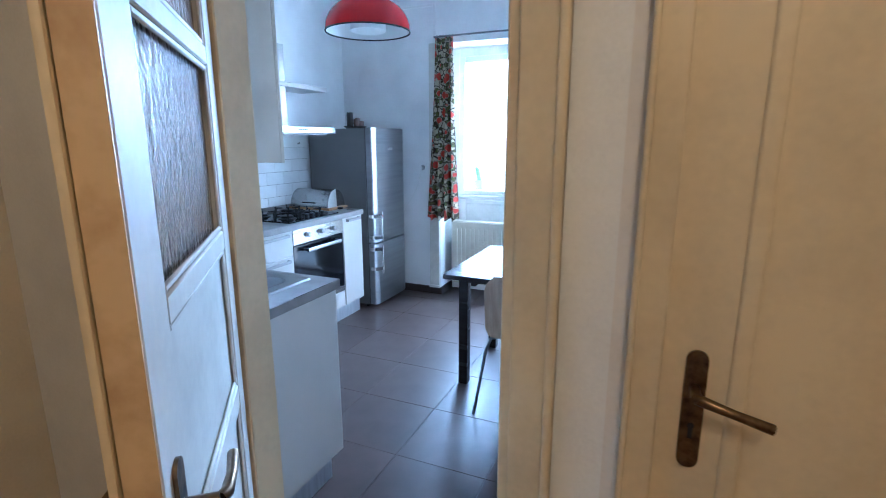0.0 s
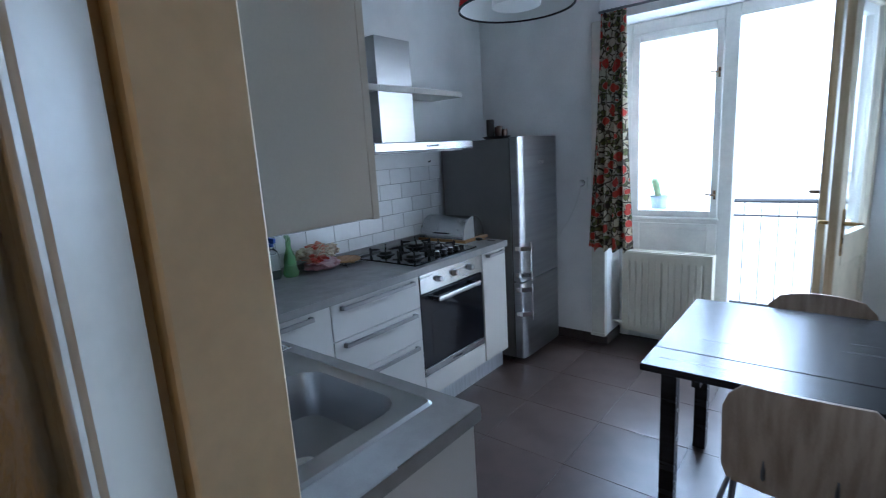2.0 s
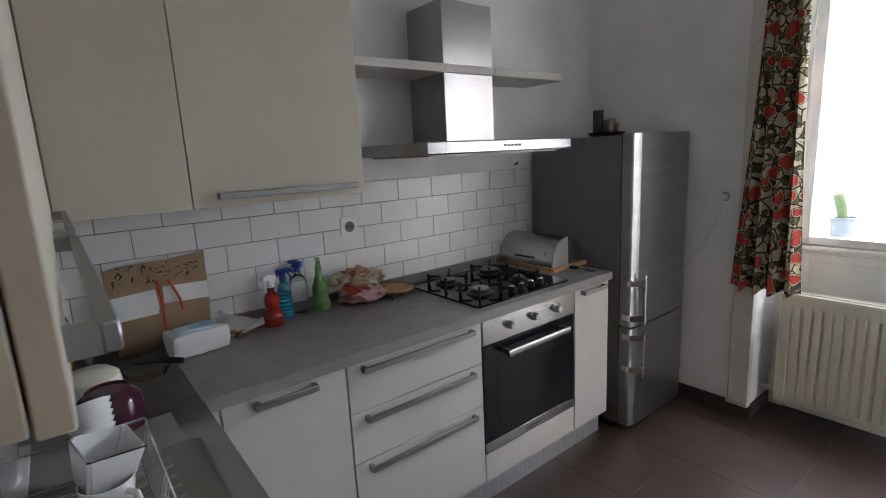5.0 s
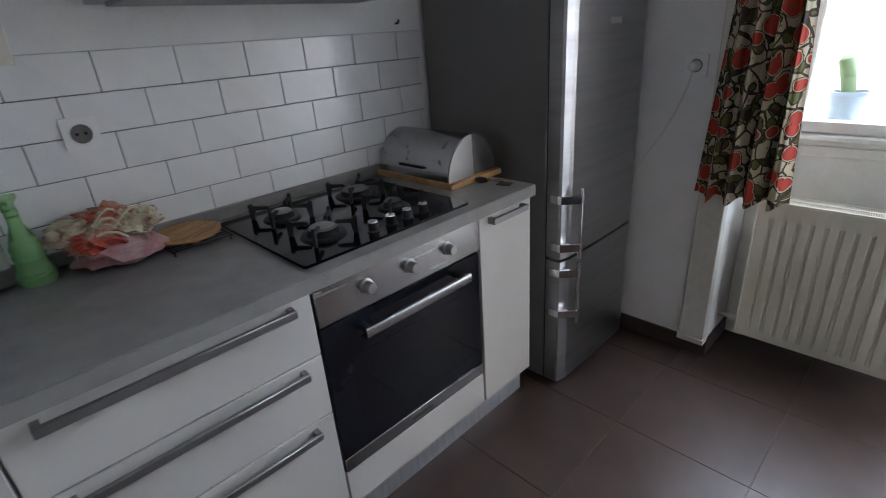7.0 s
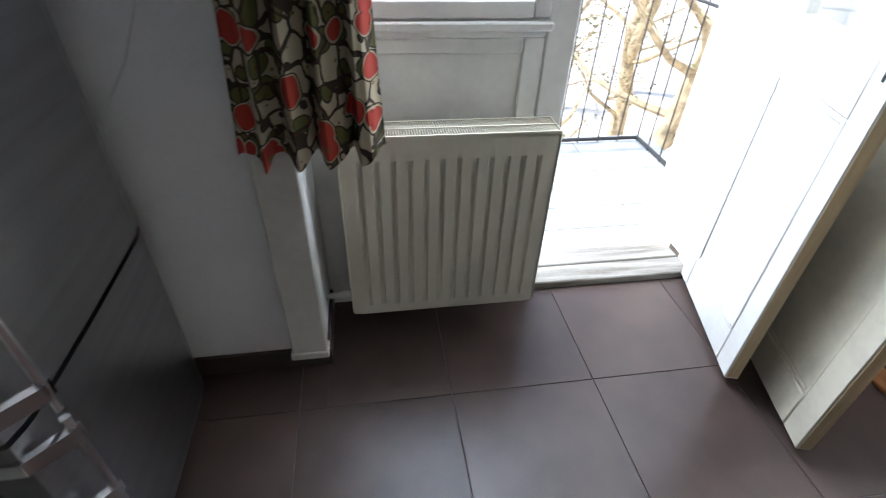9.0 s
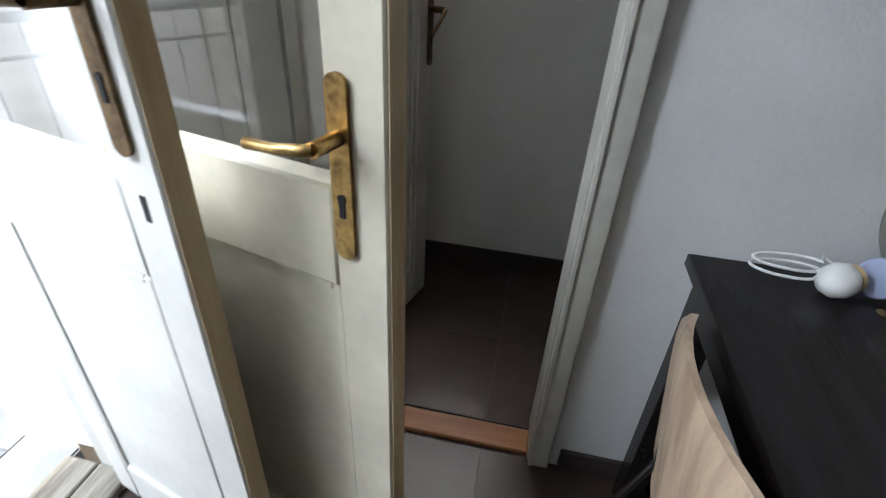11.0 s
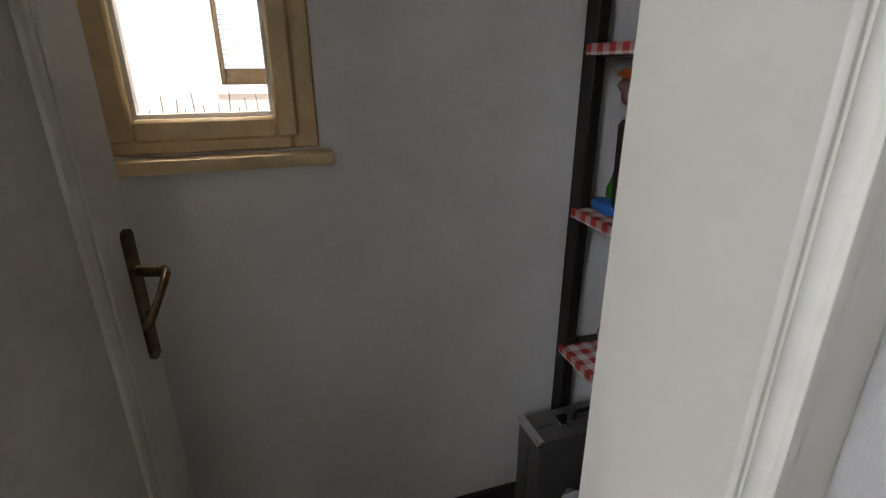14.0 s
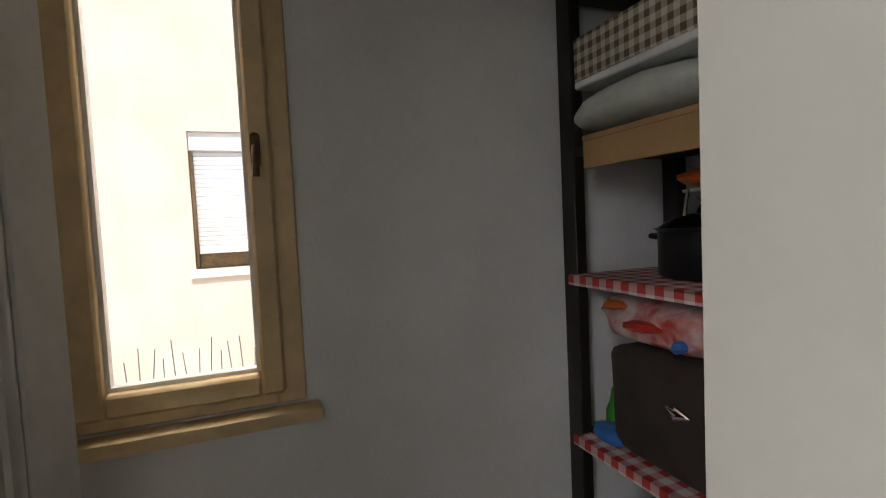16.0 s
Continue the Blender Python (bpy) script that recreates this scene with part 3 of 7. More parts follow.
def handle_set(parent, m, plate="bronze", side=1, drop=0.0, key=True, slim=1.0):
    """A long back plate with a lever, on a door face; m: pose with x along the lever, y out of the door, z up."""
    b = bm_new()
    prism(b, rounded(-0.018 * slim, -0.115, 0.018 * slim, 0.115, 0.0175 * slim, 6), "y", 0, 0.006)
    p = part("handle_plate", b, plate, parent, "dark brass back plate", m=m)
    b = bm_new()
    tube(b, [(0, 0.004, 0.045), (0, 0.05, 0.045)], 0.0095, 12)
    pts = [(0, 0.05, 0.045), (side * 0.012, 0.057, 0.045), (side * 0.06 * slim, 0.057, 0.04 - drop * 0.4), (side * 0.115 * slim, 0.052, 0.036 - drop)]
    tube(b, pts, [0.0095 * slim, 0.0095 * slim, 0.008 * slim, 0.0095 * slim], 12)
    part("lever", b, plate, parent, m=m)
    if key:
        b = bm_new()
        prism(b, [(-0.004, -0.055), (0.004, -0.055), (0.004, -0.035), (-0.004, -0.035)], "y", 0.006, 0.0075)
        lathe(b, [(0.006, 0), (0.006, 0.0012)], m=pose(0, 0.0063, -0.03, -90), seg=12)
        part("keyhole", b, "darkgap", parent, m=m)


# kitchen doorway: frame lining and surround on the hall side
b = bm_new()
box(b, 1.875, 1.80, 0, 1.905, 1.905, 2.06, 0.004)
box(b, 2.607, 1.80, 0, 2.635, 1.905, 2.06, 0.004)
box(b, 1.875, 1.80, 2.03, 2.635, 1.905, 2.06, 0.004)
solo("door_frame_kitchen", b, "cream", "cream painted lining of the kitchen doorway", "door frame", kind="structure")
b = bm_new()
casing(b, "y", 1.805, -1, 1.875, 2.632, 2.06, 0.09)
solo("trim_kitchen_door", b, "cream", "cream moulded surround of the kitchen doorway", "door trim", kind="structure")

# glazed kitchen door, ajar into the hall
gd = thing("door_1", (1.884, 1.776, 0), -50.8, "cream kitchen door with rippled glass, standing ajar", "door", kind="structure")
W_, T_ = 0.725, 0.042
b = bm_new()
for u0, u1, z0, z1 in ((0.003, 0.085, 0.012, 2.03), (W_ - 0.115, W_, 0.012, 2.03), (0.085, W_ - 0.115, 1.90, 2.03), (0.085, W_ - 0.115, 1.615, 1.655),
                       (0.085, W_ - 0.115, 1.205, 1.25), (0.085, W_ - 0.115, 0.80, 0.86), (0.085, W_ - 0.115, 0.012, 0.17)):
    box(b, u0, -T_ / 2, z0, u1, T_ / 2, z1, 0.004)
leaf_frame = part("stile_frame", b, "oldwhite", gd, "white gloss painted stiles and rails", local=True)
b = bm_new()
box(b, W_, -T_ / 2 + 0.001, 0.012, W_ + 0.004, T_ / 2 - 0.001, 2.03)
part("closing_edge", b, "edge", gd, "ochre closing edge with chipped paint", local=True)
b = bm_new()
box(b, W_ - 0.012, -T_ / 2 - 0.012, 0.012, W_ + 0.012, -T_ / 2 - 0.001, 2.03, 0.004, seg=2)
part("rebate_strip", b, "cream", gd, "cream glossy rebate strip", local=True)
for z0, z1 in ((1.655, 1.90), (1.25, 1.615)):
    b = bm_new()
    box(b, 0.083, -0.003, z0 - 0.004, W_ - 0.113, 0.003, z1 + 0.004)
    part("pane", b, "ripple", gd, "rippled obscure glass", local=True)
for z0, z1 in ((0.86, 1.205), (0.17, 0.80)):
    b = bm_new()
    box(b, 0.083, -0.008, z0 - 0.004, W_ - 0.113, 0.008, z1 + 0.004)
    part("panel", b, "oldwhite", gd, local=True)
b = bm_new()
for z0, z1 in ((1.655, 1.90), (1.25, 1.615), (0.86, 1.205), (0.17, 0.80)):
    for s in (-1, 1):
        y0, y1 = s * 0.010, s * 0.018
        for q in ((0.083, z0, 0.095, z1), (W_ - 0.127, z0, W_ - 0.113, z1), (0.095, z0, W_ - 0.127, z0 + 0.012), (0.095, z1 - 0.012, W_ - 0.127, z1)):
            box(b, q[0], min(y0, y1), q[1], q[2], max(y0, y1), q[3], 0.003)
part("glazing_bead", b, "oldwhite", gd, local=True)
for sgn in (1, -1):
    m = POSE[gd.name] @ pose(W_ - 0.055, sgn * T_ / 2, 0.93, 0, 0, 0 if sgn > 0 else 180)
    handle_set(gd, m, "bronze", -1 if sgn > 0 else 1, 0.0)
for z in (0.25, 1.8):
    b = bm_new()
    tube(b, [(0, -0.03, z), (0, -0.03, z + 0.09)], 0.009, 10)
    part("hinge", b, "bronze", gd, local=True)

# neighbouring door in the hall
nd = thing("door_2", (2.92, 1.83, 0), 0, "closed cream panelled hall door with a bronze handle", "door", kind="structure")
b = bm_new()
box(b, 2.9105, 1.81, 0.01, 3.7195, 1.85, 2.0795)
part("leaf", b, "cream", nd)
b = bm_new()
for x0, z0, x1, z1 in ((3.02, 0.18, 3.60, 1.95),):
    for q in ((x0, z0, x0 + 0.03, z1), (x1 - 0.03, z0, x1, z1), (x0 + 0.03, z0, x1 - 0.03, z0 + 0.03), (x0 + 0.03, z1 - 0.03, x1 - 0.03, z1)):
        box(b, q[0], 1.803, q[1], q[2], 1.815, q[3], 0.0065, seg=3)
part("panel_moulding", b, "cream", nd)
handle_set(nd, pose(2.968, 1.81, 0.975, 0, 0, 180), "bronze", -1, 0.02)
b = bm_new()
casing(b, "y", 1.805, -1, 2.91, 3.72, 2.08, 0.06)
solo("trim_hall_door", b, "cream", "cream moulded surround of the hall door", "door trim", kind="structure")

# unseen panel, added so no outdoor light leaks past the hall door
b = bm_new()
box(b, 2.83, 1.90, 0, 4.5, 1.95, H)
solo("wall_room_behind", b, "plaster", "unseen plain panel added behind the hall door to keep stray light out", "wall", kind="structure", smooth=False)

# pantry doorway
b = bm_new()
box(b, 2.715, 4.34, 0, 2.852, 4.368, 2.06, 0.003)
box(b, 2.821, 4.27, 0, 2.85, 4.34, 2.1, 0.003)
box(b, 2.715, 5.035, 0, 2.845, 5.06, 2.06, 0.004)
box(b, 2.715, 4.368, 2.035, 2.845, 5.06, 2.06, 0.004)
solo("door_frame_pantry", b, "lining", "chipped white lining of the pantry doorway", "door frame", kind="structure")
b = bm_new()
casing(b, "x", 2.714, -1, 4.364, 5.06, 2.06, 0.054, 0.014, 0)
solo("trim_pantry_door", b, "oldwhite", "white moulded surround of the pantry doorway", "door trim", kind="structure")
b = bm_new()
box(b, 2.73, 4.368, -0.004, 2.81, 5.035, 0.012, 0.004)
solo("threshold_pantry", b, "pthreshold", "orange-brown beech threshold of the pantry", "threshold", kind="structure")

pd = thing("door_3", (2.848, 5.03, 0), -15.5, "old white pantry door standing open, one long panel", "door", kind="structure")
b = bm_new()
PW = 0.595
for u0, u1, z0, z1 in ((0, 0.09, 0.015, 2.02), (PW - 0.085, PW, 0.015, 2.02), (0.09, PW - 0.085, 1.9, 2.02), (0.09, PW - 0.085, 0.015, 0.15)):
    box(b, u0, -0.038, z0, u1, 0, z1, 0.003)
part("stile_frame", b, "oldwhite", pd, local=True)
b = bm_new()
box(b, 0.088, -0.026, 0.148, PW - 0.083, -0.012, 1.902)
part("panel", b, "oldwhite", pd, local=True)
b = bm_new()
for q in ((0.088, 0.15, 0.112, 1.9), (PW - 0.109, 0.15, PW - 0.085, 1.9), (0.112, 0.15, PW - 0.109, 0.174), (0.112, 1.876, PW - 0.109, 1.9)):
    box(b, q[0], -0.036, q[1], q[2], -0.024, q[3], 0.008, seg=2)
part("panel_moulding", b, "oldwhite", pd, local=True)
handle_set(pd, POSE[pd.name] @ pose(PW - 0.022, -0.038, 1.008, 0, 0, 180), "bronze", 1, 0.05, slim=0.72)

# pantry window
pw = thing("window_2", (3.670, 4.740, 1.190), 0, "small cream painted wooden casement window of the pantry, closed", "window", kind="structure")
b = bm_new()
for y0, y1, z0, z1 in ((4.520, 4.575, 1.190, 2.42), (4.915, 4.970, 1.190, 2.42), (4.575, 4.915, 1.190, 1.230), (4.575, 4.915, 2.375, 2.42)):
    box(b, 3.662, y0, z0, 3.750, y1, z1, 0.004)
part("window_frame", b, "beigewood", pw)
b = bm_new()
for y0, y1, z0, z1 in ((4.560, 4.604, 1.215, 2.39), (4.865, 4.955, 1.215, 2.39), (4.604, 4.865, 1.215, 1.258), (4.604, 4.865, 2.33, 2.39)):
    box(b, 3.648, y0, z0, 3.710, y1, z1, 0.006)
sash = part("sash", b, "beigewood", pw)
b = bm_new()
for y0, y1, z0, z1 in ((4.604, 4.612, 1.258, 2.33), (4.857, 4.865, 1.258, 2.33), (4.612, 4.857, 1.258, 1.266), (4.612, 4.857, 2.322, 2.33)):
    box(b, 3.672, y0, z0, 3.698, y1, z1)
part("putty_bead", b, "white", sash, "pale putty beads")
b = bm_new()
box(b, 3.684, 4.602, 1.253, 3.688, 4.868, 2.335)
g = part("pane", b, "glass", sash)
g.visible_shadow = False
b = bm_new()
box(b, 3.615, 4.494, 1.158, 3.670, 4.995, 1.186, 0.008, seg=2)
part("window_sill", b, "beigewood", pw)
b = bm_new()
prism(b, rounded(4.579, 1.655, 4.597, 1.72, 0.008, 4), "x", 3.638, 3.648)
tube(b, [(3.640, 4.588, 1.69), (3.615, 4.588, 1.69), (3.610, 4.589, 1.675), (3.612, 4.59, 1.635)], 0.0065, 8)
part("window_latch", b, "bronze", sash, "small bronze window latch")
b = bm_new()
for i in range(17):
    y = 4.570 + i * 0.024
    tube(b, [(3.910, y, 1.185), (3.910 + 0.01 * math.sin(i * 3), y + 0.008 * math.sin(i * 5), 1.275 + 0.02 * math.sin(i * 2.3))], 0.0013, 5)
box(b, 3.850, 4.500, 1.170, 3.950, 4.990, 1.185)
solo("bird_spikes", b, "legsteel", "thin steel bird spikes on the outer sill", "bird spikes", at=(3.900, 4.720, 1.170))

# balcony window and door frame, set back in the niche
wf = thing("window_1", (1.75, 5.40, 0), 0, "white wooden balcony window and door frame with a panelled breast", "window", kind="structure")
b = bm_new()
for x0, x1, z0, z1 in ((1.03, 1.115, 0, 2.30), (1.69, 1.775, 0, 2.30), (2.42, 2.47, 0, 2.30), (1.115, 1.69, 2.22, 2.30), (1.775, 2.42, 2.22, 2.30), (1.115, 1.69, 0.905, 0.955)):
    box(b, x0, 5.385, z0, x1, 5.47, z1, 0.005)
part("window_frame", b, "brightwhite", wf)
b = bm_new()
box(b, 1.10, 5.40, 0.0, 1.70, 5.44, 0.91)
for q in ((1.115, 0.60, 1.175, 0.905), (1.63, 0.60, 1.69, 0.905), (1.175, 0.865, 1.63, 0.905), (1.175, 0.60, 1.63, 0.66)):
    box(b, q[0], 5.388, q[1], q[2], 5.40, q[3], 0.004)
part("breast_panel", b, "brightwhite", wf)
b = bm_new()
for x0, x1, z0, z1 in ((1.115, 1.17, 0.955, 2.22), (1.645, 1.69, 0.955, 2.22), (1.17, 1.645, 0.955, 1.0), (1.17, 1.645, 2.165, 2.22)):
    box(b, x0, 5.372, z0, x1, 5.42, z1, 0.005)
sash = part("sash", b, "brightwhite", wf)
b = bm_new()
box(b, 1.165, 5.394, 0.995, 1.65, 5.398, 2.17)
g = part("pane", b, "glass", sash)
g.visible_shadow = False
for z in (1.11, 1.90):
    b = bm_new()
    tube(b, [(1.672, 5.372, z), (1.672, 5.345, z), (1.664, 5.335, z), (1.62, 5.335, z + 0.008)], 0.006, 8)
    tube(b, [(1.672, 5.368, z - 0.03), (1.672, 5.368, z + 0.03)], 0.008, 8)
    part("window_latch", b, "bronze", sash, "small bronze window latch")
b = bm_new()
box(b, 1.10, 5.36, 0.925, 1.70, 5.40, 0.95, 0.006)
box(b, 1.10, 5.47, 0.925, 1.70, 5.64, 0.955, 0.004)
part("window_sill", b, "brightwhite", wf)
b = bm_new()
for x0, x1, z0, z1 in ((1.06, 1.115, 0.955, 2.28), (1.70, 1.74, 0.955, 2.28), (1.115, 1.70, 0.955, 0.99), (1.115, 1.70, 2.2, 2.28)):
    box(b, x0, 5.575, z0, x1, 5.61, z1, 0.004)
outer = part("outer_sash", b, "brightwhite", wf)
b = bm_new()
box(b, 1.11, 5.590, 0.985, 1.705, 5.594, 2.205)
g = part("pane", b, "dustyglass", outer, "milky outer window pane")
g.visible_shadow = False


def balcony_leaf(name, hinge, free, label, handle, inner):
    hx, hy = hinge
    dx, dy = free[0] - hx, free[1] - hy
    L = math.hypot(dx, dy)
    d = thing(name, (hx, hy, 0), math.degrees(math.atan2(dy, dx)), label, "door", kind="structure")
    th = 0.042
    b = bm_new()
    for u0, u1, z0, z1 in ((0, 0.075, 0.02, 2.17), (L - 0.08, L, 0.02, 2.17), (0.075, L - 0.08, 2.08, 2.17), (0.075, L - 0.08, 0.83, 0.98), (0.075, L - 0.08, 0.02, 0.15)):
        box(b, u0, -th / 2, z0, u1, th / 2, z1, 0.004)
    part("stile_frame", b, ("leafcream" if inner else "brightwhite"), d, local=True)
    b = bm_new()
    deep = 0.01 if inner else 0.016
    box(b, 0.072, -deep, 0.147, L - 0.077, deep, 0.833)
    part("panel", b, ("leafcream" if inner else "brightwhite"), d, local=True)
    b = bm_new()
    for q in ((0.075, 0.15, 0.09, 0.83), (L - 0.095, 0.15, L - 0.08, 0.83), (0.09, 0.15, L - 0.095, 0.165), (0.09, 0.815, L - 0.095, 0.83)):
        for s in (-1, 1):
            box(b, q[0], min(s * deep, s * (deep + 0.006)), q[1], q[2], max(s * deep, s * (deep + 0.006)), q[3], 0.003)
    part("panel_moulding", b, ("leafcream" if inner else "brightwhite"), d, local=True)
    b = bm_new()
    box(b, 0.072, -0.002, 0.977, L - 0.077, 0.002, 2.083)
    g = part("pane", b, "glass", d, local=True)
    g.visible_shadow = False
    b = bm_new()
    box(b, L, -th / 2 + 0.004, 0.03, L + 0.0015, th / 2 - 0.004, 2.16)
    part("bare_edge", b, "bareedge", d, "bare worn wood on the closing edge", local=True)
    for s in ((-1, 1) if inner else (-1,)):
        handle_set(d, POSE[d.name] @ pose(L - (0.06 if inner else 0.04), s * th / 2, 1.0 if inner else 1.13, 0, 0, 0 if s > 0 else 180), handle, -1 if s > 0 else 1, 0.0, slim=0.78)
    if not inner:
        b = bm_new()
        box(b, L - 0.045, -th / 2 - 0.001, 0.93, L - 0.035, -th / 2 + 0.001, 0.965)
        part("keyhole", b, "darkgap", d, local=True)
    for z in (0.3, 1.9):
        b = bm_new()
        tube(b, [(-0.008, 0, z), (-0.008, 0, z + 0.08)], 0.009, 8)
        part("hinge", b, "bronze", d, local=True)
    return d


balcony_leaf("door_4", (2.405, 5.375), (2.267, 4.875), "white balcony door leaf with glazed top, swung open inwards", "bronze", False)
balcony_leaf("door_5", (2.455, 5.15), (2.318, 4.627), "cream inner balcony door leaf with brass handle, swung open", "brass", True)

# wooden threshold of the balcony door
b = bm_new()
box(b, 1.775, 5.375, -0.004, 2.42, 5.47, 0.03, 0.005)
box(b, 1.775, 5.474, -0.004, 2.42, 5.57, 0.03, 0.005)
solo("threshold_balcony", b, "threshold", "worn grey wooden threshold boards of the balcony door", "threshold", kind="structure")

# boxed heating pipe in the corner of the niche
b = bm_new()
box(b, 0.935, 5.075, 0.075, 1.035, 5.12, 2.30, 0.004)
box(b, 0.93, 5.068, 0.075, 1.04, 5.12, 0.10, 0.003)
solo("pipe_boxing", b, "oldwhite", "white boxed-in pipe beside the radiator", "pipe boxing", kind="structure")

# outside: balcony, yard, facade opposite the pantry
b = bm_new()
box(b, 0.9, 5.60, -0.25, 2.95, 6.75, -0.03)
balcony = solo("floor_balcony", b, "balconytile", "pale tiled balcony floor", "balcony", kind="structure", smooth=False)
b = bm_new()
box(b, 2.47, 5.60, -0.2, 2.56, 5.80, 2.9)
box(b, -0.3, 5.60, -4.0, 0.95, 5.80, 4.0)
box(b, 2.56, 5.60, -0.2, 2.72, 5.80, 2.9)
solo("facade_own", b, "facade", "peach rendered outer wall beside the balcony", "wall", kind="structure", smooth=False)

# ---- outside ----
gz = -3.4
b = bm_new()
box(b, -220, -220, gz - 1, 220, 220, gz)
solo("ground", b, "soil", "pale dry yard ground below the balcony", "ground", kind="structure", smooth=False)


def railing():
    r = thing("balcony_railing", (1.9, 6.64, -0.03), 0, "thin black iron balcony railing with round bars", "railing")
    for a, c in (((0.92, 6.65), (2.83, 6.65)), ((2.83, 6.65), (2.83, 5.82))):
        for z, rr in ((0.0, 0.011), (0.93, 0.018), (0.80, 0.008)):
            b = bm_new()
            tube(b, [(a[0], a[1], z), (c[0], c[1], z)], rr, 8)
            part("rail", b, "rail", r)
        n = max(2, int(math.hypot(c[0] - a[0], c[1] - a[1]) / 0.125))
        for i in range(n + 1):
            f = i / n
            x, y = a[0] + (c[0] - a[0]) * f, a[1] + (c[1] - a[1]) * f
            b = bm_new()
            tube(b, [(x, y, -0.04), (x, y, 0.93)], 0.0042, 6)
            part("bar", b, "rail", r)


railing()


def tree(at, h, seed):
    rng = random.Random(seed)
    t = thing("tree", at, 0, "bare spring tree with a crooked trunk in the yard", "tree", "yard trees")
    b = bm_new()
    pts, rad = [], []
    x = y = 0
    for i in range(9):
        f = i / 8
        pts.append((at[0] + x, at[1] + y, at[2] - 0.1 + h * 0.55 * f))
        rad.append(0.17 * (1 - 0.55 * f))
        x += rng.uniform(-.12, .12)
        y += rng.uniform(-.12, .12)
    tube(b, pts, rad, 9)
    ends = []
    for k in range(12):
        p = Vector(pts[rng.randint(2, 8)])
        a, up = rng.uniform(0, math.tau), rng.uniform(0.25, 0.9)
        d = Vector((math.cos(a), math.sin(a), up)).normalized()
        L = rng.uniform(0.9, 2.2)
        q = [p]
        for s in range(5):
            d = (d + Vector((rng.uniform(-.3, .3), rng.uniform(-.3, .3), rng.uniform(-.1, .3)))).normalized()
            q.append(q[-1] + d * L / 5)
        tube(b, q, [0.05, 0.042, 0.034, 0.026, 0.018, 0.008], 6)
        for s in range(3):
            e = q[rng.randint(2, 5)]
            d2 = (d + Vector((rng.uniform(-1, 1), rng.uniform(-1, 1), rng.uniform(-.5, .8)))).normalized()
            tube(b, [e, e + d2 * 0.35 + Vector((0, 0, .05)), e + d2 * 0.7], [0.014, 0.01, 0.004], 5)
            ends += [e + d2 * 0.35, e + d2 * 0.7]
    part("trunk", b, "bark", t)
    b = bm_new()
    for e in ends:
        for i in range(9):
            c = e + Vector((rng.gauss(0, .13), rng.gauss(0, .13), rng.gauss(0, .13)))
            u = Vector((rng.uniform(-1, 1), rng.uniform(-1, 1), rng.uniform(-1, 1))).normalized()
            v = u.orthogonal().normalized()
            s = rng.uniform(.015, .035)
            b.faces.new([b.verts.new(c + u * s), b.verts.new(c + v * s * .6), b.verts.new(c - u * s), b.verts.new(c - v * s * .6)])
    part("crown", b, "leaf", t, smooth=False)


for i, (x, y, h) in enumerate(((4.7, 8.9, 6.5), (3.9, 11.2, 7.0), (6.0, 12.5, 7.5), (7.8, 10.2, 7.0), (5.2, 16.0, 8.0), (8.3, 16.5, 8.0))):
    tree((x, y, gz), h, i + 3)


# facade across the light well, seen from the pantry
# added glowing sheet far behind the yard, whitens the view out of the window
M["haze"] = emitter("glowing_white_sheet", (0.95, 0.98, 1.0), 2.0)
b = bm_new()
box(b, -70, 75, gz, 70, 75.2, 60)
solo("backdrop", b, "haze", "plain glowing white sheet added behind the yard to whiten the window view", "backdrop", kind="structure", smooth=False)

ph = thing("neighbour_house", (9.00, 5.0, gz), 0, "sunlit peach house wall with a shuttered window", "house")
b = bm_new()
wall_bm(b, "x", 9.00, 9.30, -4, 14, gz, 9, [(4.22, 5.22, 1.12, 2.71)])
part("wall", b, "facade", ph, smooth=False)
b = bm_new()
box(b, 8.95, 4.16, 1.02, 9.20, 5.28, 1.12)
win = part("window", b, "white", ph, "grey stone window sill")
b = bm_new()
box(b, 9.04, 4.22, 2.49, 9.20, 5.22, 2.71, 0.01)
part("shutter_box", b, "shutter", win)
for i in range(23):
    b = bm_new()
    z = 1.29 + i * 0.052
    box(b, 9.09, 4.26, z, 9.11, 5.18, z + 0.048, 0.004)
    part("slat", b, "shutter", win)
b = bm_new()
for y0, y1 in ((4.22, 4.26), (5.18, 5.22)):
    box(b, 9.05, y0, 1.12, 9.14, y1, 2.49)
box(b, 9.12, 4.26, 1.12, 9.14, 5.18, 1.31)
part("shutter_guide", b, "bronze", win)

# ---- kitchen: fitted units ----


def bar_handle(parent, x, y0, y1, z, out=1, axis="y"):
    """A square bar on two posts, along y (or along x for fronts that face +y)."""
    b = bm_new()
    w, t, gap = 0.02, 0.011, 0.03
    if axis == "y":
        box(b, x + gap - t, y0, z - w / 2, x + gap, y1, z + w / 2, 0.0015)
        for y in (y0, y1 - 0.014):
            box(b, x - 0.001, y, z - w / 2, x + gap - t, y + 0.014, z + w / 2)
    else:
        box(b, y0, x + gap - t, z - w / 2, y1, x + gap, z + w / 2, 0.0015)
        for y in (y0, y1 - 0.014):
            box(b, y, x - 0.001, z - w / 2, y + 0.014, x + gap - t, z + w / 2)
    return part("handle", b, "alu", parent, "satin metal bar handle")


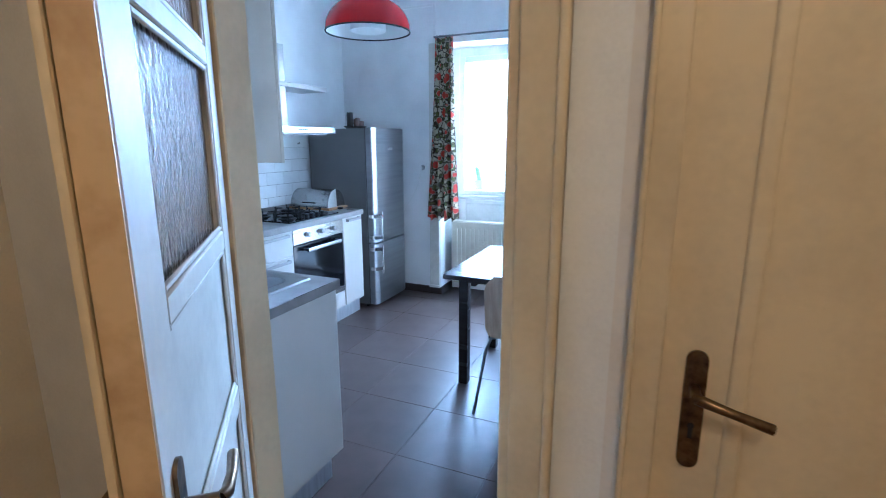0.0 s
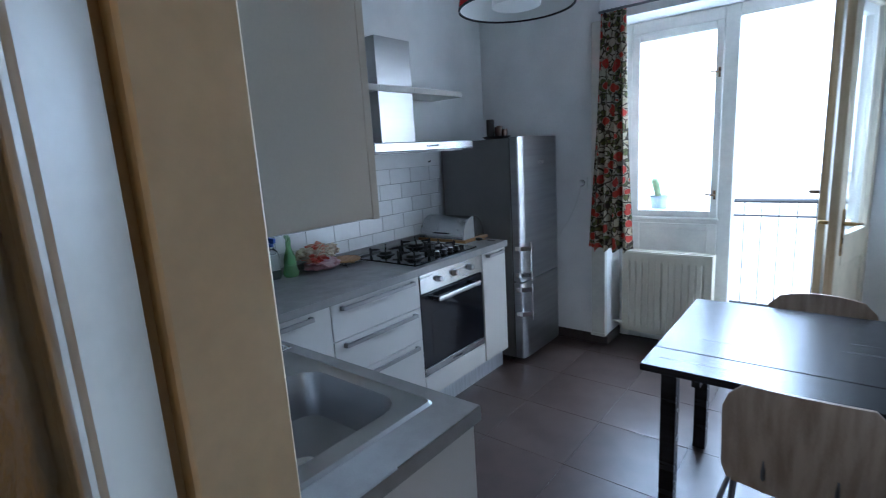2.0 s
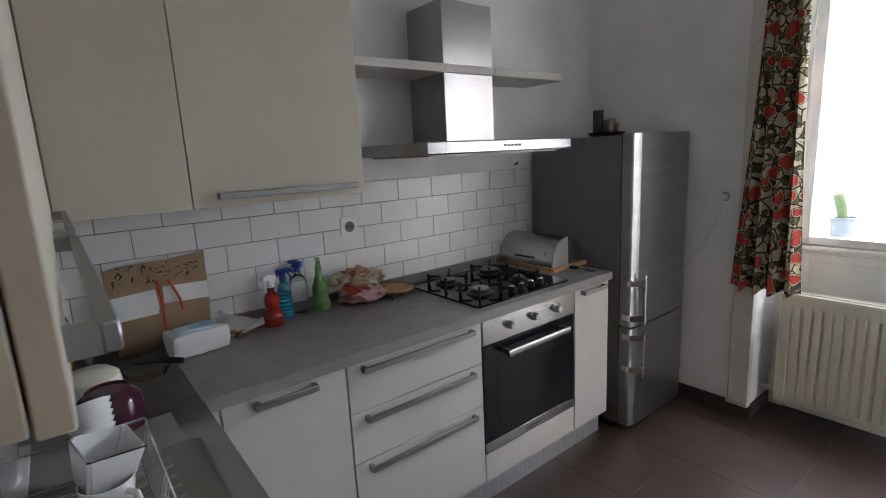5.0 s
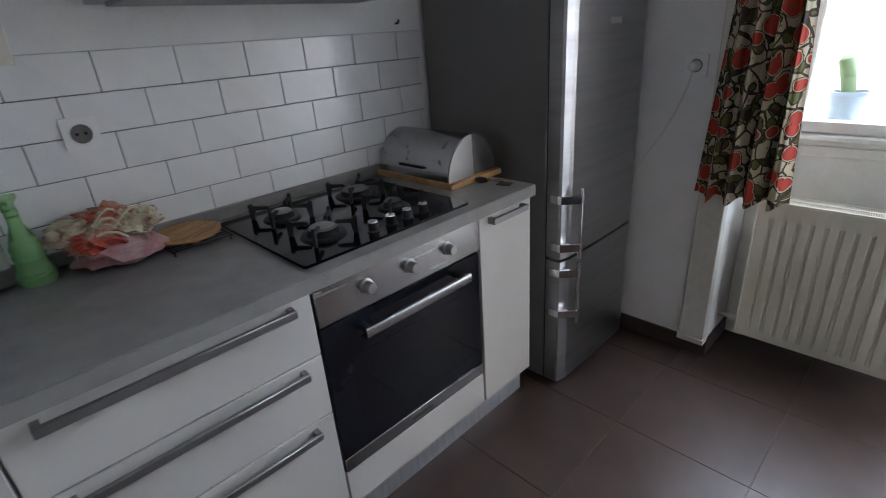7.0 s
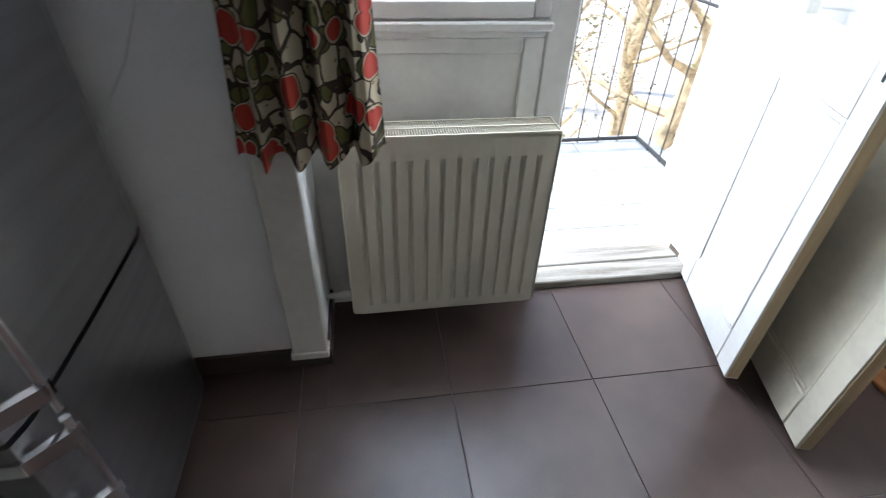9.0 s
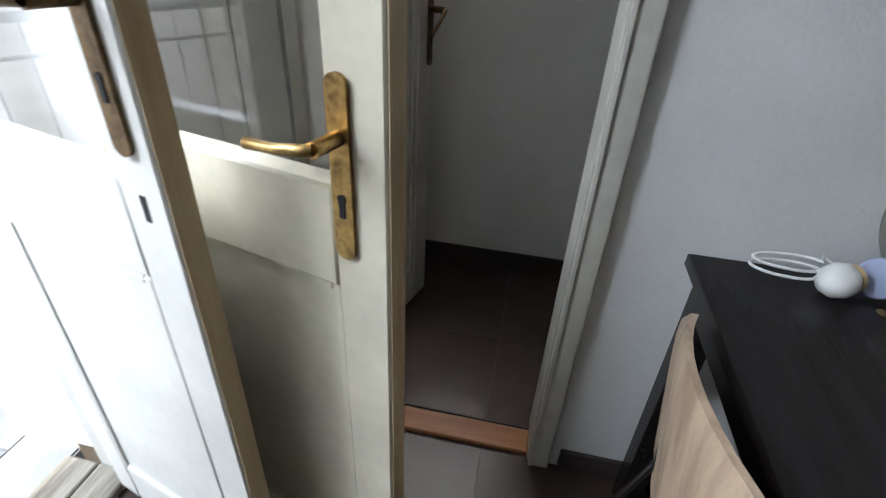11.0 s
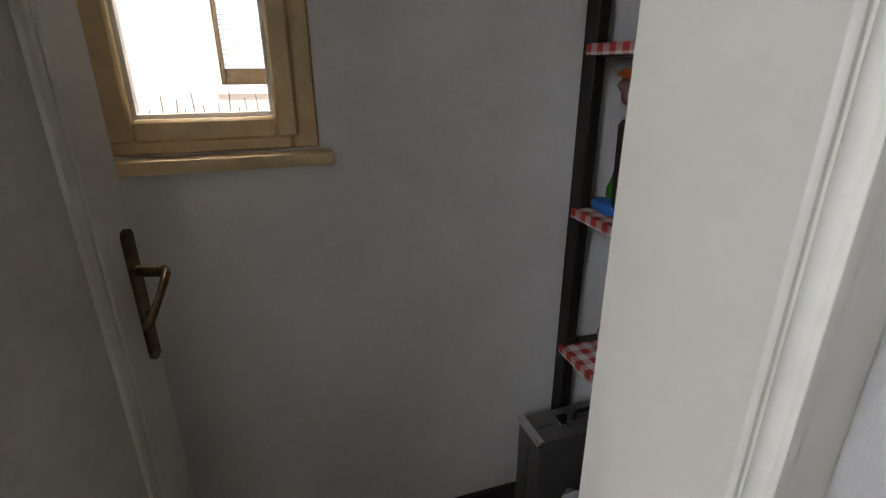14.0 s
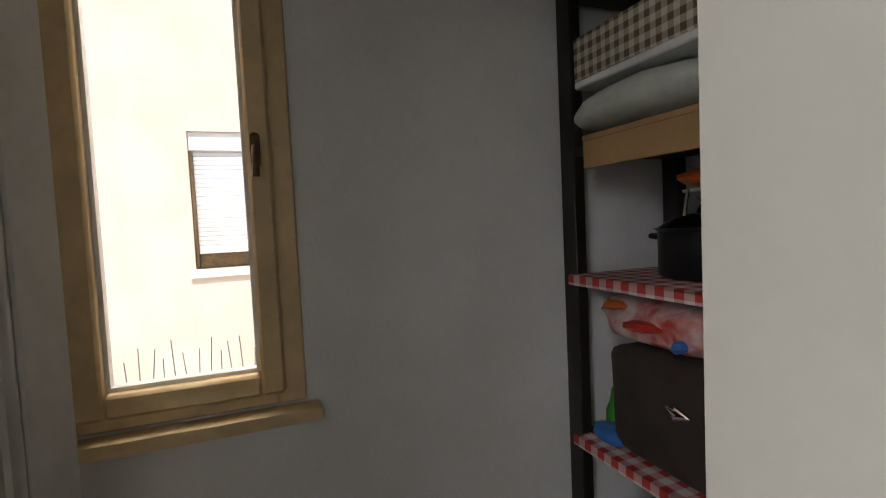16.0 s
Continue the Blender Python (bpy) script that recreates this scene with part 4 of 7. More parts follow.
def base_unit(y0, y1, fronts, label):
    """A floor unit on the west wall; fronts: rows of (z0, z1, handle span or None)."""
    u = thing("base_cabinet", (0.3, (y0 + y1) / 2, 0), 0, label, "cabinet", "kitchen floor units")
    b = bm_new()
    box(b, 0.02, y0 + 0.001, 0.12, 0.578, y1 - 0.001, 0.857)
    part("body", b, "front", u, smooth=False)
    for z0, z1, span in fronts:
        b = bm_new()
        box(b, 0.58, y0 + 0.002, z0, 0.60, y1 - 0.002, z1, 0.0015)
        f = part("drawer_front" if len(fronts) > 1 else "door", b, "front", u)
        if span:
            bar_handle(f, 0.60, span[0], span[1], span[2])


base_unit(2.56, 2.946, [(0.135, 0.855, (2.65, 2.84, 0.83))], "cream laminate floor unit with a bar handle")
base_unit(2.948, 3.543, [(0.682, 0.855, (3.0, 3.49, 0.83)), (0.497, 0.678, (3.0, 3.49, 0.652)), (0.145, 0.493, (3.0, 3.49, 0.467))], "cream three-drawer kitchen unit with long bar handles")
base_unit(4.147, 4.42, [(0.135, 0.855, (4.19, 4.37, 0.835))], "narrow cream kitchen unit beside the fridge")

# oven
ov = thing("oven", (0.3, 3.845, 0.13), 0, "built-in stainless oven with a dark glass door", "oven")
b = bm_new()
box(b, 0.02, 3.547, 0.13, 0.576, 4.143, 0.857)
part("body", b, "front", ov, smooth=False)
b = bm_new()
box(b, 0.578, 3.549, 0.135, 0.598, 4.141, 0.262, 0.0015)
part("base_panel", b, "front", ov, "cream panel under the oven")
b = bm_new()
box(b, 0.576, 3.549, 0.748, 0.602, 4.141, 0.857, 0.002)
panel = part("control_panel", b, "steelh", ov)
for y in (3.70, 3.85, 4.0):
    b = bm_new()
    lathe(b, [(0.021, 0), (0.021, 0.004), (0.0165, 0.005), (0.0155, 0.026), (0.013, 0.029), (0.0, 0.029)], m=pose(0.602, y, 0.806, 0, 90), seg=20, cap=False)
    part("knob", b, "steel", panel)
    b = bm_new()
    for k in range(9):
        a = radians(215 - k * 31)
        box(b, 0.602, y + 0.031 * math.cos(a) - 0.0015, 0.80 + 0.031 * math.sin(a) - 0.0015, 0.6025, y + 0.031 * math.cos(a) + 0.0015, 0.80 + 0.031 * math.sin(a) + 0.0015)
    part("dial_marks", b, "black", panel)
b = bm_new()
box(b, 0.572, 3.549, 0.262, 0.592, 4.141, 0.746, 0.002)
door = part("oven_door", b, "black", ov)
b = bm_new()
box(b, 0.592, 3.551, 0.315, 0.5965, 4.139, 0.74, 0.001)
part("glass_front", b, "ovenglass", door)
b = bm_new()
box(b, 0.5965, 3.63, 0.36, 0.5975, 4.06, 0.62)
part("inner_window", b, "blackglass", door)
b = bm_new()
box(b, 0.592, 3.551, 0.266, 0.600, 4.139, 0.313, 0.002)
strip = part("door_strip", b, "steelh", door)
b = bm_new()
for i in range(7):
    box(b, 0.600, 3.80 + i * 0.013, 0.284, 0.6006, 3.809 + i * 0.013, 0.294)
part("badge", b, "darkgap", strip)
b = bm_new()
prism(b, rounded(0.634, 0.686, 0.648, 0.714, 0.004, 3), "y", 3.652, 4.052)
part("door_handle", b, "steelh", door, "flat brushed steel bar handle")
for y in (3.655, 4.028):
    b = bm_new()
    box(b, 0.594, y, 0.692, 0.634, y + 0.022, 0.712, 0.003)
    part("handle_bracket", b, "black", door)

# aluminium plinths
b = bm_new()
box(b, 0.535, 2.46, 0.0, 0.55, 4.42, 0.125, 0.001)
solo("plinth", b, "plinth", "brushed aluminium plinth under the kitchen units", "plinth", at=(0.54, 3.4, 0))
b = bm_new()
box(b, 0.55, 2.445, 0.0, 1.66, 2.46, 0.125, 0.001)
box(b, 1.645, 1.905, 0.0, 1.66, 2.445, 0.125, 0.001)
solo("plinth", b, "plinth", "brushed aluminium plinth under the sink units", "plinth", at=(1.1, 2.45, 0))

# sink leg of the L
su = thing("sink_cabinet", (1.2, 2.2, 0), 0, "cream sink cabinet ending in a plain side panel", "cabinet", "kitchen floor units")
b = bm_new()
box(b, 0.62, 1.905, 0.12, 1.678, 2.478, 0.70)
box(b, 0.62, 1.905, 0.70, 1.678, 1.93, 0.857)
box(b, 0.62, 2.46, 0.70, 1.678, 2.478, 0.857)
part("body", b, "front", su, smooth=False)
b = bm_new()
box(b, 1.68, 1.905, 0.128, 1.698, 2.50, 0.857, 0.0015)
part("side_panel", b, "front", su, "cream end panel")
for x0, x1 in ((0.63, 1.15), (1.155, 1.676)):
    b = bm_new()
    box(b, x0, 2.48, 0.135, x1, 2.50, 0.855, 0.0015)
    dr = part("door", b, "front", su)
    bar_handle(dr, 2.50, x0 + 0.12, x0 + 0.32, 0.815, axis="x")
cu = thing("corner_cabinet", (0.3, 2.2, 0), 0, "cream corner floor unit under the worktop", "cabinet", "kitchen floor units")
b = bm_new()
box(b, 0.02, 1.905, 0.12, 0.578, 2.558, 0.857)
part("body", b, "front", cu, smooth=False)
b = bm_new()
box(b, 0.58, 2.503, 0.135, 0.60, 2.556, 0.855, 0.0015)
part("filler", b, "front", cu)

# worktop: one L-shaped slab with a sink cut-out, rounded front edges
b = bm_new()
wall_bm(b, "x", 0.86, 0.90, 1.905, 4.424, 0.005, 1.707, [(2.521, 4.424, 0.62, 1.707), (2.03, 2.44, 0.80, 1.575)])
bmesh.ops.transform(b, matrix=Matrix(((0, 0, 1, 0), (0, 1, 0, 0), (1, 0, 0, 0), (0, 0, 0, 1))), verts=b.verts[:])
bmesh.ops.dissolve_limit(b, angle_limit=0.01, verts=b.verts[:], edges=b.edges[:])
bmesh.ops.bevel(b, geom=[e for e in b.edges if len(e.link_faces) == 2 and e.calc_face_angle(0) > 1], offset=0.0025, segments=2, affect="EDGES")
wt = solo("worktop", b, "worktop", "grey laminate L-shaped kitchen worktop", "worktop", at=(0.3, 3.0, 0.86))
b = bm_new()
box(b, 0.006, 2.0, 0.901, 0.022, 4.42, 0.94, 0.003)
box(b, 0.022, 1.906, 0.901, 1.70, 1.92, 0.94, 0.003)
solo("worktop_upstand", b, "worktop", "low grey upstand along the worktop", "upstand", at=(0.02, 3.0, 0.901))


# sink with bowl and drainer
sk = thing("sink", (1.2, 2.24, 0.90), 0, "inset stainless steel sink with bowl and drainer", "sink")
x0, x1, y0, y1 = 1.165, 1.545, 2.065, 2.425
b = bm_new()
outer = rounded(0.80, 2.01, 1.606, 2.472, 0.02, 4)
zt = 0.9045
lip = rounded(0.808, 2.018, 1.598, 2.464, 0.016, 4)
hole = rounded(x0, y0, x1, y1, 0.07, 4)
ring = [[b.verts.new((u, v, z)) for u, v in pts] for pts, z in ((outer, 0.901), (lip, zt + 0.003), (rounded(0.816, 2.026, 1.590, 2.456, 0.014, 4), zt), (hole, zt))]
low = [[b.verts.new((u, v, z)) for u, v in rounded(x0 + g, y0 + g, x1 - g, y1 - g, r, 4)] for g, r, z in ((0.004, 0.066, 0.897), (0.018, 0.06, 0.78), (0.05, 0.05, 0.757), (0.15, 0.02, 0.752))]
rows = ring + low
for a, c in zip(rows, rows[1:]):
    n = len(a)
    for i in range(n):
        b.faces.new((a[i], a[(i + 1) % n], c[(i + 1) % n], c[i]))
b.faces.new(rows[-1])
part("basin", b, "steel", sk)
b = bm_new()
for i in range(7):
    x = 0.85 + i * 0.04
    tube(b, [(x, 2.07, zt), (x, 2.40, zt)], 0.004, 8)
part("drainer_ribs", b, "steel", sk)
b = bm_new()
lathe(b, [(0.045, 0.753), (0.045, 0.757), (0.036, 0.756), (0.0, 0.754)], (1.355, 2.245, 0), 20, cap=False)
part("strainer", b, "chrome", sk)

# tap
fa = thing("tap", (1.16, 2.035, 0.903), 0, "chrome swan-neck kitchen tap", "tap")
b = bm_new()
lathe(b, [(0.026, 0.904), (0.026, 0.912), (0.02, 0.918), (0.018, 0.96), (0.012, 0.975)], (1.185, 2.04, 0), 18)
pts = [(1.185, 2.04, 0.96)] + [(1.185 + 0.075 * (1 - math.cos(radians(a))), 2.04 + 0.07 * (1 - math.cos(radians(a))), 1.085 + 0.10 * math.sin(radians(a))) for a in range(0, 196, 15)]
tube(b, pts, 0.0115, 12)
part("spout", b, "satin", fa)
b = bm_new()
tube(b, [(1.168, 2.04, 0.955), (1.13, 2.035, 0.985), (1.105, 2.03, 1.0)], [0.008, 0.007, 0.006], 10)
part("lever", b, "chrome", fa)


# upper cabinets
def upper(name, x0, y0, x1, y1, z0, z1, door_face, splits, label):
    u = thing(name, ((x0 + x1) / 2, (y0 + y1) / 2, z0), 0, label, "cabinet", "kitchen wall units")
    b = bm_new()
    if door_face == "x":
        box(b, x0, y0, z0, x1 - 0.02, y1, z1)
    else:
        box(b, x0, y0, z0, x1, y1 - 0.02, z1, 0.001)
    part("body", b, "upperfront", u, smooth=False)
    for a, c in zip(splits, splits[1:]):
        b = bm_new()
        if door_face == "x":
            box(b, x1 - 0.018, a + 0.0015, z0 - 0.004, x1, c - 0.0015, z1, 0.0015)
        else:
            box(b, a + 0.0015, y1 - 0.018, z0 - 0.004, c - 0.0015, y1, z1, 0.0015)
        dr = part("door", b, "upperfront", u)
        if door_face == "x" and c - a > 0.5:
            bar_handle(dr, x1, a + 0.07, c - 0.04, z0 + 0.03)
        elif door_face == "y":
            bar_handle(dr, y1, a + 0.05, c - 0.05, z0 + 0.03, axis="x")
    return u


upper("wall_cabinet", 0.003, 1.905, 0.385, 3.19, 1.395, 2.30, "x", [2.28, 2.61, 3.19], "cream flap-door wall cabinet beside the hood")
upper("wall_cabinet", 0.386, 1.905, 1.672, 2.279, 1.385, 2.30, "y", [0.39, 1.02, 1.672], "cream wall cabinet above the sink")

# extractor hood and shelf
hd = thing("extractor_hood", (0.2, 3.82, 1.515), 0, "flat stainless extractor hood with a chimney", "extractor hood")
b = bm_new()
prism(b, [(0.005, 1.515), (0.495, 1.515), (0.50, 1.52), (0.50, 1.56), (0.495, 1.565), (0.005, 1.565)], "y", 3.40, 4.243)
canopy = part("canopy", b, "steelh", hd)
b = bm_new()
for i in range(5):
    box(b, 0.50, 3.80 + i * 0.022, 1.536, 0.5025, 3.814 + i * 0.022, 1.546, 0.0008)
part("buttons", b, "black", canopy)
b = bm_new()
box(b, 0.03, 3.44, 1.508, 0.45, 4.20, 1.515)
part("filter", b, "alu", canopy)
b = bm_new()
box(b, 0.005, 3.685, 1.565, 0.262, 3.975, 2.16, 0.002)
part("chimney", b, "steel", hd)
b = bm_new()
box(b, 0.004, 3.192, 1.86, 0.278, 3.684, 1.895, 0.002)
box(b, 0.264, 3.684, 1.86, 0.278, 3.976, 1.895, 0.002)
box(b, 0.004, 3.976, 1.86, 0.278, 4.467, 1.895, 0.002)
solo("wall_shelf", b, "front", "cream shelf fitted round the hood chimney", "shelf", at=(0.1, 3.8, 1.86))

# gas hob
hb = thing("gas_hob", (0.32, 3.845, 0.901), 0, "black glass gas hob with four cast-iron burners", "hob")
b = bm_new()
prism(b, rounded(0.075, 3.555, 0.575, 4.135, 0.01, 3), "z", 0.901, 0.909)
part("glass_plate", b, "blackglass", hb)
for x, y, r in ((0.20, 3.70, 0.036), (0.43, 3.70, 0.044), (0.20, 3.975, 0.05), (0.41, 3.965, 0.03)):
    b = bm_new()
    lathe(b, [(r + 0.022, 0.909), (r + 0.018, 0.914), (r + 0.004, 0.916), (r, 0.926), (r - 0.006, 0.931), (0.0, 0.933)], (x, y, 0), 22, cap=False)
    bn = part("burner", b, "black", hb)
    b = bm_new()
    lathe(b, [(r - 0.004, 0.931), (r - 0.010, 0.936), (0.0, 0.937)], (x, y, 0), 20, cap=False)
    part("burner_cap", b, "alu", bn, "steel burner cap")
    for k in range(4):
        m = Matrix.Translation((x, y, 0)) @ Matrix.Rotation(radians(45 + 90 * k), 4, "Z")
        b = bm_new()
        prism(b, [(0.096, 0.909), (0.098, 0.954), (0.091, 0.960), (0.082, 0.951), (0.04, 0.949), (0.034, 0.941), (0.078, 0.939), (0.084, 0.909)], "y", -0.004, 0.004)
        part("pan_support", b, "iron", bn, "cast-iron pan support", m=m)
for i in range(4):
    b = bm_new()
    lathe(b, [(0.018, 0.909), (0.018, 0.912), (0.0155, 0.913), (0.0145, 0.936), (0.0, 0.936)], (0.525, 3.80 + i * 0.062, 0), 18, cap=False)
    kn = part("knob", b, "black", hb)
    b = bm_new()
    lathe(b, [(0.0145, 0.936), (0.013, 0.939), (0.0, 0.939)], (0.525, 3.80 + i * 0.062, 0), 18, cap=False)
    part("knob_cap", b, "chrome", kn)

# fridge freezer
fr = thing("fridge_freezer", (0.34, 4.80, 0), 0, "tall stainless fridge-freezer with chrome bar handles", "fridge")
b = bm_new()
box(b, 0.02, 4.512, 0.025, 0.60, 5.075, 1.566, 0.004)
part("body", b, "fridgeside", fr)
for fx, fy in ((0.06, 4.53), (0.54, 4.53), (0.54, 5.02), (0.06, 5.02)):
    b = bm_new()
    lathe(b, [(0.02, 0.0), (0.02, 0.012), (0.012, 0.014), (0.012, 0.026)], (fx + 0.02, fy + 0.02, 0), 12)
    part("foot", b, "black", fr)
SPLIT = 0.585
for z0, z1, h0, h1 in ((SPLIT + 0.006, 1.572, 0.615, 0.845), (0.03, SPLIT - 0.006, 0.335, 0.555)):
    b = bm_new()
    out = [(0.607, 4.512), (0.655, 4.512), (0.665, 4.517), (0.6735, 4.546), (0.677, 4.565), (0.679, 4.66), (0.68, 4.795), (0.679, 4.93), (0.677, 5.03), (0.664, 5.072), (0.655, 5.076), (0.607, 5.076)]
    prism(b, out, "z", z0, z1)
    d = part("upper_door" if z0 > 0.5 else "freezer_door", b, "fridge", fr, smooth=False)
    b = bm_new()
    tube(b, [(0.715, 4.565, h0 - 0.02), (0.715, 4.565, h1 + 0.02)], 0.0075, 10)
    for z in (h0 + 0.01, h1 - 0.035):
        prism(b, [(0.625, 4.506), (0.67, 4.506), (0.722, 4.556), (0.722, 4.575), (0.706, 4.575), (0.706, 4.562), (0.668, 4.524), (0.625, 4.514)], "z", z, z + 0.03)
    part("handle", b, "chrome", d)
    if z0 > 0.5:
        b = bm_new()
        for i in range(7):
            box(b, 0.679, 4.76 + i * 0.012, 1.385, 0.6805, 4.767 + i * 0.012, 1.405)
        part("badge", b, "chrome", d)
b = bm_new()
box(b, 0.60, 4.517, 0.03, 0.607, 5.07, 1.565)
part("door_seal", b, "black", fr, "dark rubber door seal")

# radiator under the window
ra = thing("radiator", (1.41, 5.25, 0.11), 0, "ivory ribbed panel radiator under the window", "radiator")
rx0, rx1, rz0, rz1, ry = 1.118, 1.706, 0.112, 0.705, 5.205
b = bm_new()
n = 12
pitch = (rx1 - rx0 - 0.06) / n
rows = []
for z, k in ((rz0, 0), (rz0 + 0.035, 0), (rz0 + 0.055, 1), (rz1 - 0.075, 1), (rz1 - 0.055, 0), (rz1, 0)):
    row = []
    for i in range(n):
        c = rx0 + 0.03 + (i + .5) * pitch
        for f, dpt in ((-0.5, 0), (-0.2, 0), (-0.1, 1), (0.1, 1), (0.2, 0), (0.5, 0)):
            if f == 0.5 and i < n - 1:
                continue
            row.append((c + f * pitch, ry + 0.009 * dpt * k, z))
    row = [(rx0, ry + 0.004, z)] + row + [(rx1, ry + 0.004, z)]
    rows.append([b.verts.new(p) for p in row])
for a, c in zip(rows, rows[1:]):
    for i in range(len(a) - 1):
        b.faces.new((a[i], a[i + 1], c[i + 1], c[i]))
box(b, rx0, ry + 0.0135, rz0 + 0.002, rx1, ry + 0.03, rz1)
part("front_panel", b, "radiator", ra)
b = bm_new()
box(b, rx0, ry + 0.075, rz0, rx1, ry + 0.1, rz1, 0.003)
part("rear_panel", b, "radiator", ra)
for x in (rx0 - 0.003, rx1 - 0.001):
    b = bm_new()
    box(b, x, ry + 0.0, rz0 + 0.01, x + 0.004, ry + 0.103, rz1 + 0.012, 0.001)
    part("side_cover", b, "radiator", ra)
b = bm_new()
for y in (ry + 0.002, ry + 0.049, ry + 0.096):
    box(b, rx0, y, rz1 + 0.004, rx1, y + 0.006, rz1 + 0.012)
for i in range(84):
    x = rx0 + 0.006 + i * (rx1 - rx0 - 0.016) / 83
    box(b, x, ry + 0.006, rz1 + 0.004, x + 0.0022, ry + 0.098, rz1 + 0.010)
part("top_grille", b, "radiator", ra)
b = bm_new()
tube(b, [(1.118, 5.26, 0.15), (1.07, 5.26, 0.15), (1.032, 5.26, 0.15)], 0.009, 8)
lathe(b, [(0.014, 0), (0.016, 0.02), (0.013, 0.045)], m=pose(1.118, 5.26, 0.15, 0, -90), seg=12)
part("valve_pipe", b, "oldwhite", ra)
b = bm_new()
for x in (1.25, 1.57):
    b = bm_new()
    box(b, x, 5.308, 0.15, x + 0.03, 5.40, 0.62)
    part("wall_bracket", b, "radiator", ra)

# dining table with a flap
tb = thing("dining_table", (2.27, 3.73, 0), 0, "black-brown flap table pushed against the wall", "table")
b = bm_new()
box(b, 1.835, 3.475, 0.712, 2.712, 4.155, 0.738, 0.002)
part("tabletop", b, "table", tb)
b = bm_new()
box(b, 1.835, 3.297, 0.712, 2.712, 3.471, 0.738, 0.002)
part("flap", b, "table", tb, "narrow raised table flap")
for x in (1.855, 2.63):
    for y in (3.49, 4.08):
        b = bm_new()
        box(b, x, y, 0.0, x + 0.055, y + 0.055, 0.711, 0.002)
        part("leg", b, "table", tb)
for q in ((1.91, 3.50, 2.63, 3.52), (1.91, 4.115, 2.63, 4.135), (1.865, 3.545, 1.885, 4.08), (2.655, 3.545, 2.675, 4.08)):
    b = bm_new()
    box(b, q[0], q[1], 0.645, q[2], q[3], 0.711)
    part("apron", b, "table", tb)
for x in (2.0, 2.55):
    b = bm_new()
    box(b, x, 3.30, 0.69, x + 0.025, 3.50, 0.711)
    part("flap_support", b, "table", tb)


# stacking chairs: moulded veneer on steel tube
def chair(at, rz):
    c = thing("dining_chair", at, rz, "oak veneer dining chair on a grey steel tube frame", "chair", "chairs at the table")

    def shell(rows, name, thick):
        b = bm_new()
        front, back = [], []
        for pts in rows:
            front.append([b.verts.new(p) for p in pts])
        for i, pts in enumerate(rows):
            back.append([b.verts.new((p[0], p[1] + thick[0], p[2] + thick[1])) for p in pts])
        nr, nc = len(rows), len(rows[0])
        for s in (front, back):
            for i in range(nr - 1):
                for j in range(nc - 1):
                    b.faces.new((s[i][j], s[i][j + 1], s[i + 1][j + 1], s[i + 1][j]))
        edge = [(0, j) for j in range(nc)] + [(i, nc - 1) for i in range(1, nr)] + [(nr - 1, j) for j in range(nc - 2, -1, -1)] + [(i, 0) for i in range(nr - 2, 0, -1)]
        for (i, j), (k, l) in zip(edge, edge[1:] + edge[:1]):
            b.faces.new((front[i][j], front[k][l], back[k][l], back[i][j]))
        return part(name, b, "ply", c, local=True)

    # backrest, curved, rounded corners; the chair looks along +y
    rows = []
    for i in range(9):
        f = i / 8
        z = 0.445 + 0.34 * f
        w = 0.2 + 0.0 * f
        if f > 0.72:
            w = 0.2 - 0.055 * ((f - 0.72) / 0.28) ** 2.2
        if f < 0.12:
            w = 0.2 - 0.015 * (1 - f / 0.12)
        rows.append([(w * (2 * j / 8 - 1), -0.205 - 0.05 * f + 0.035 * (2 * j / 8 - 1) ** 2, z + (0.012 * (1 - (2 * j / 8 - 1) ** 2) if f > 0.9 else 0)) for j in range(9)])
    shell(rows, "backrest", (-0.011, 0.0))
    rows = []
    for i in range(9):
        f = i / 8
        y = -0.19 + 0.40 * f
        w = 0.2 - (0.05 * ((f - 0.8) / 0.2) ** 2 if f > 0.8 else 0) - (0.03 * (1 - f / 0.15) if f < 0.15 else 0)
        z = 0.445 - 0.018 * math.sin(f * math.pi) - (0.03 * ((f - 0.8) / 0.2) ** 2 if f > 0.8 else 0)
        rows.append([(w * (2 * j / 8 - 1), y, z + 0.008 * (2 * j / 8 - 1) ** 2) for j in range(9)])
    shell(rows, "seat", (0.0, -0.011))
    for sx in (-1, 1):
        b = bm_new()
        tube(b, [(sx * 0.245, -0.235, 0.0), (sx * 0.20, -0.165, 0.36), (sx * 0.185, -0.13, 0.41), (sx * 0.12, -0.11, 0.42), (sx * 0.08, -0.10, 0.422)], 0.0085, 9)
        part("leg", b, "legsteel", c, local=True)
        b = bm_new()
        tube(b, [(sx * 0.23, 0.235, 0.0), (sx * 0.20, 0.18, 0.36), (sx * 0.185, 0.14, 0.405), (sx * 0.12, 0.12, 0.415), (sx * 0.08, 0.11, 0.418)], 0.0085, 9)
        part("leg", b, "legsteel", c, local=True)
        b = bm_new()
        tube(b, [(sx * 0.085, 0.11, 0.418), (sx * 0.085, -0.10, 0.422), (sx * 0.085, -0.19, 0.44), (sx * 0.085, -0.212, 0.50), (sx * 0.085, -0.218, 0.56)], 0.0085, 9)
        part("frame_tube", b, "legsteel", c, local=True)
    return c


chair((2.305, 3.425, 0), 0)
chair((2.305, 3.985, 0), 180)

# pendant lamp
pl = thing("pendant_lamp", (1.07, 3.85, 2.153), 0, "red enamel dome pendant lamp with a white inside", "lamp")
R = 0.275
prof = [(R, 2.153), (R, 2.165)] + [(R * math.cos(radians(a)), 2.165 + 0.21 * math.sin(radians(a))) for a in range(8, 88, 8)] + [(0.025, 2.378)]
b = bm_new()
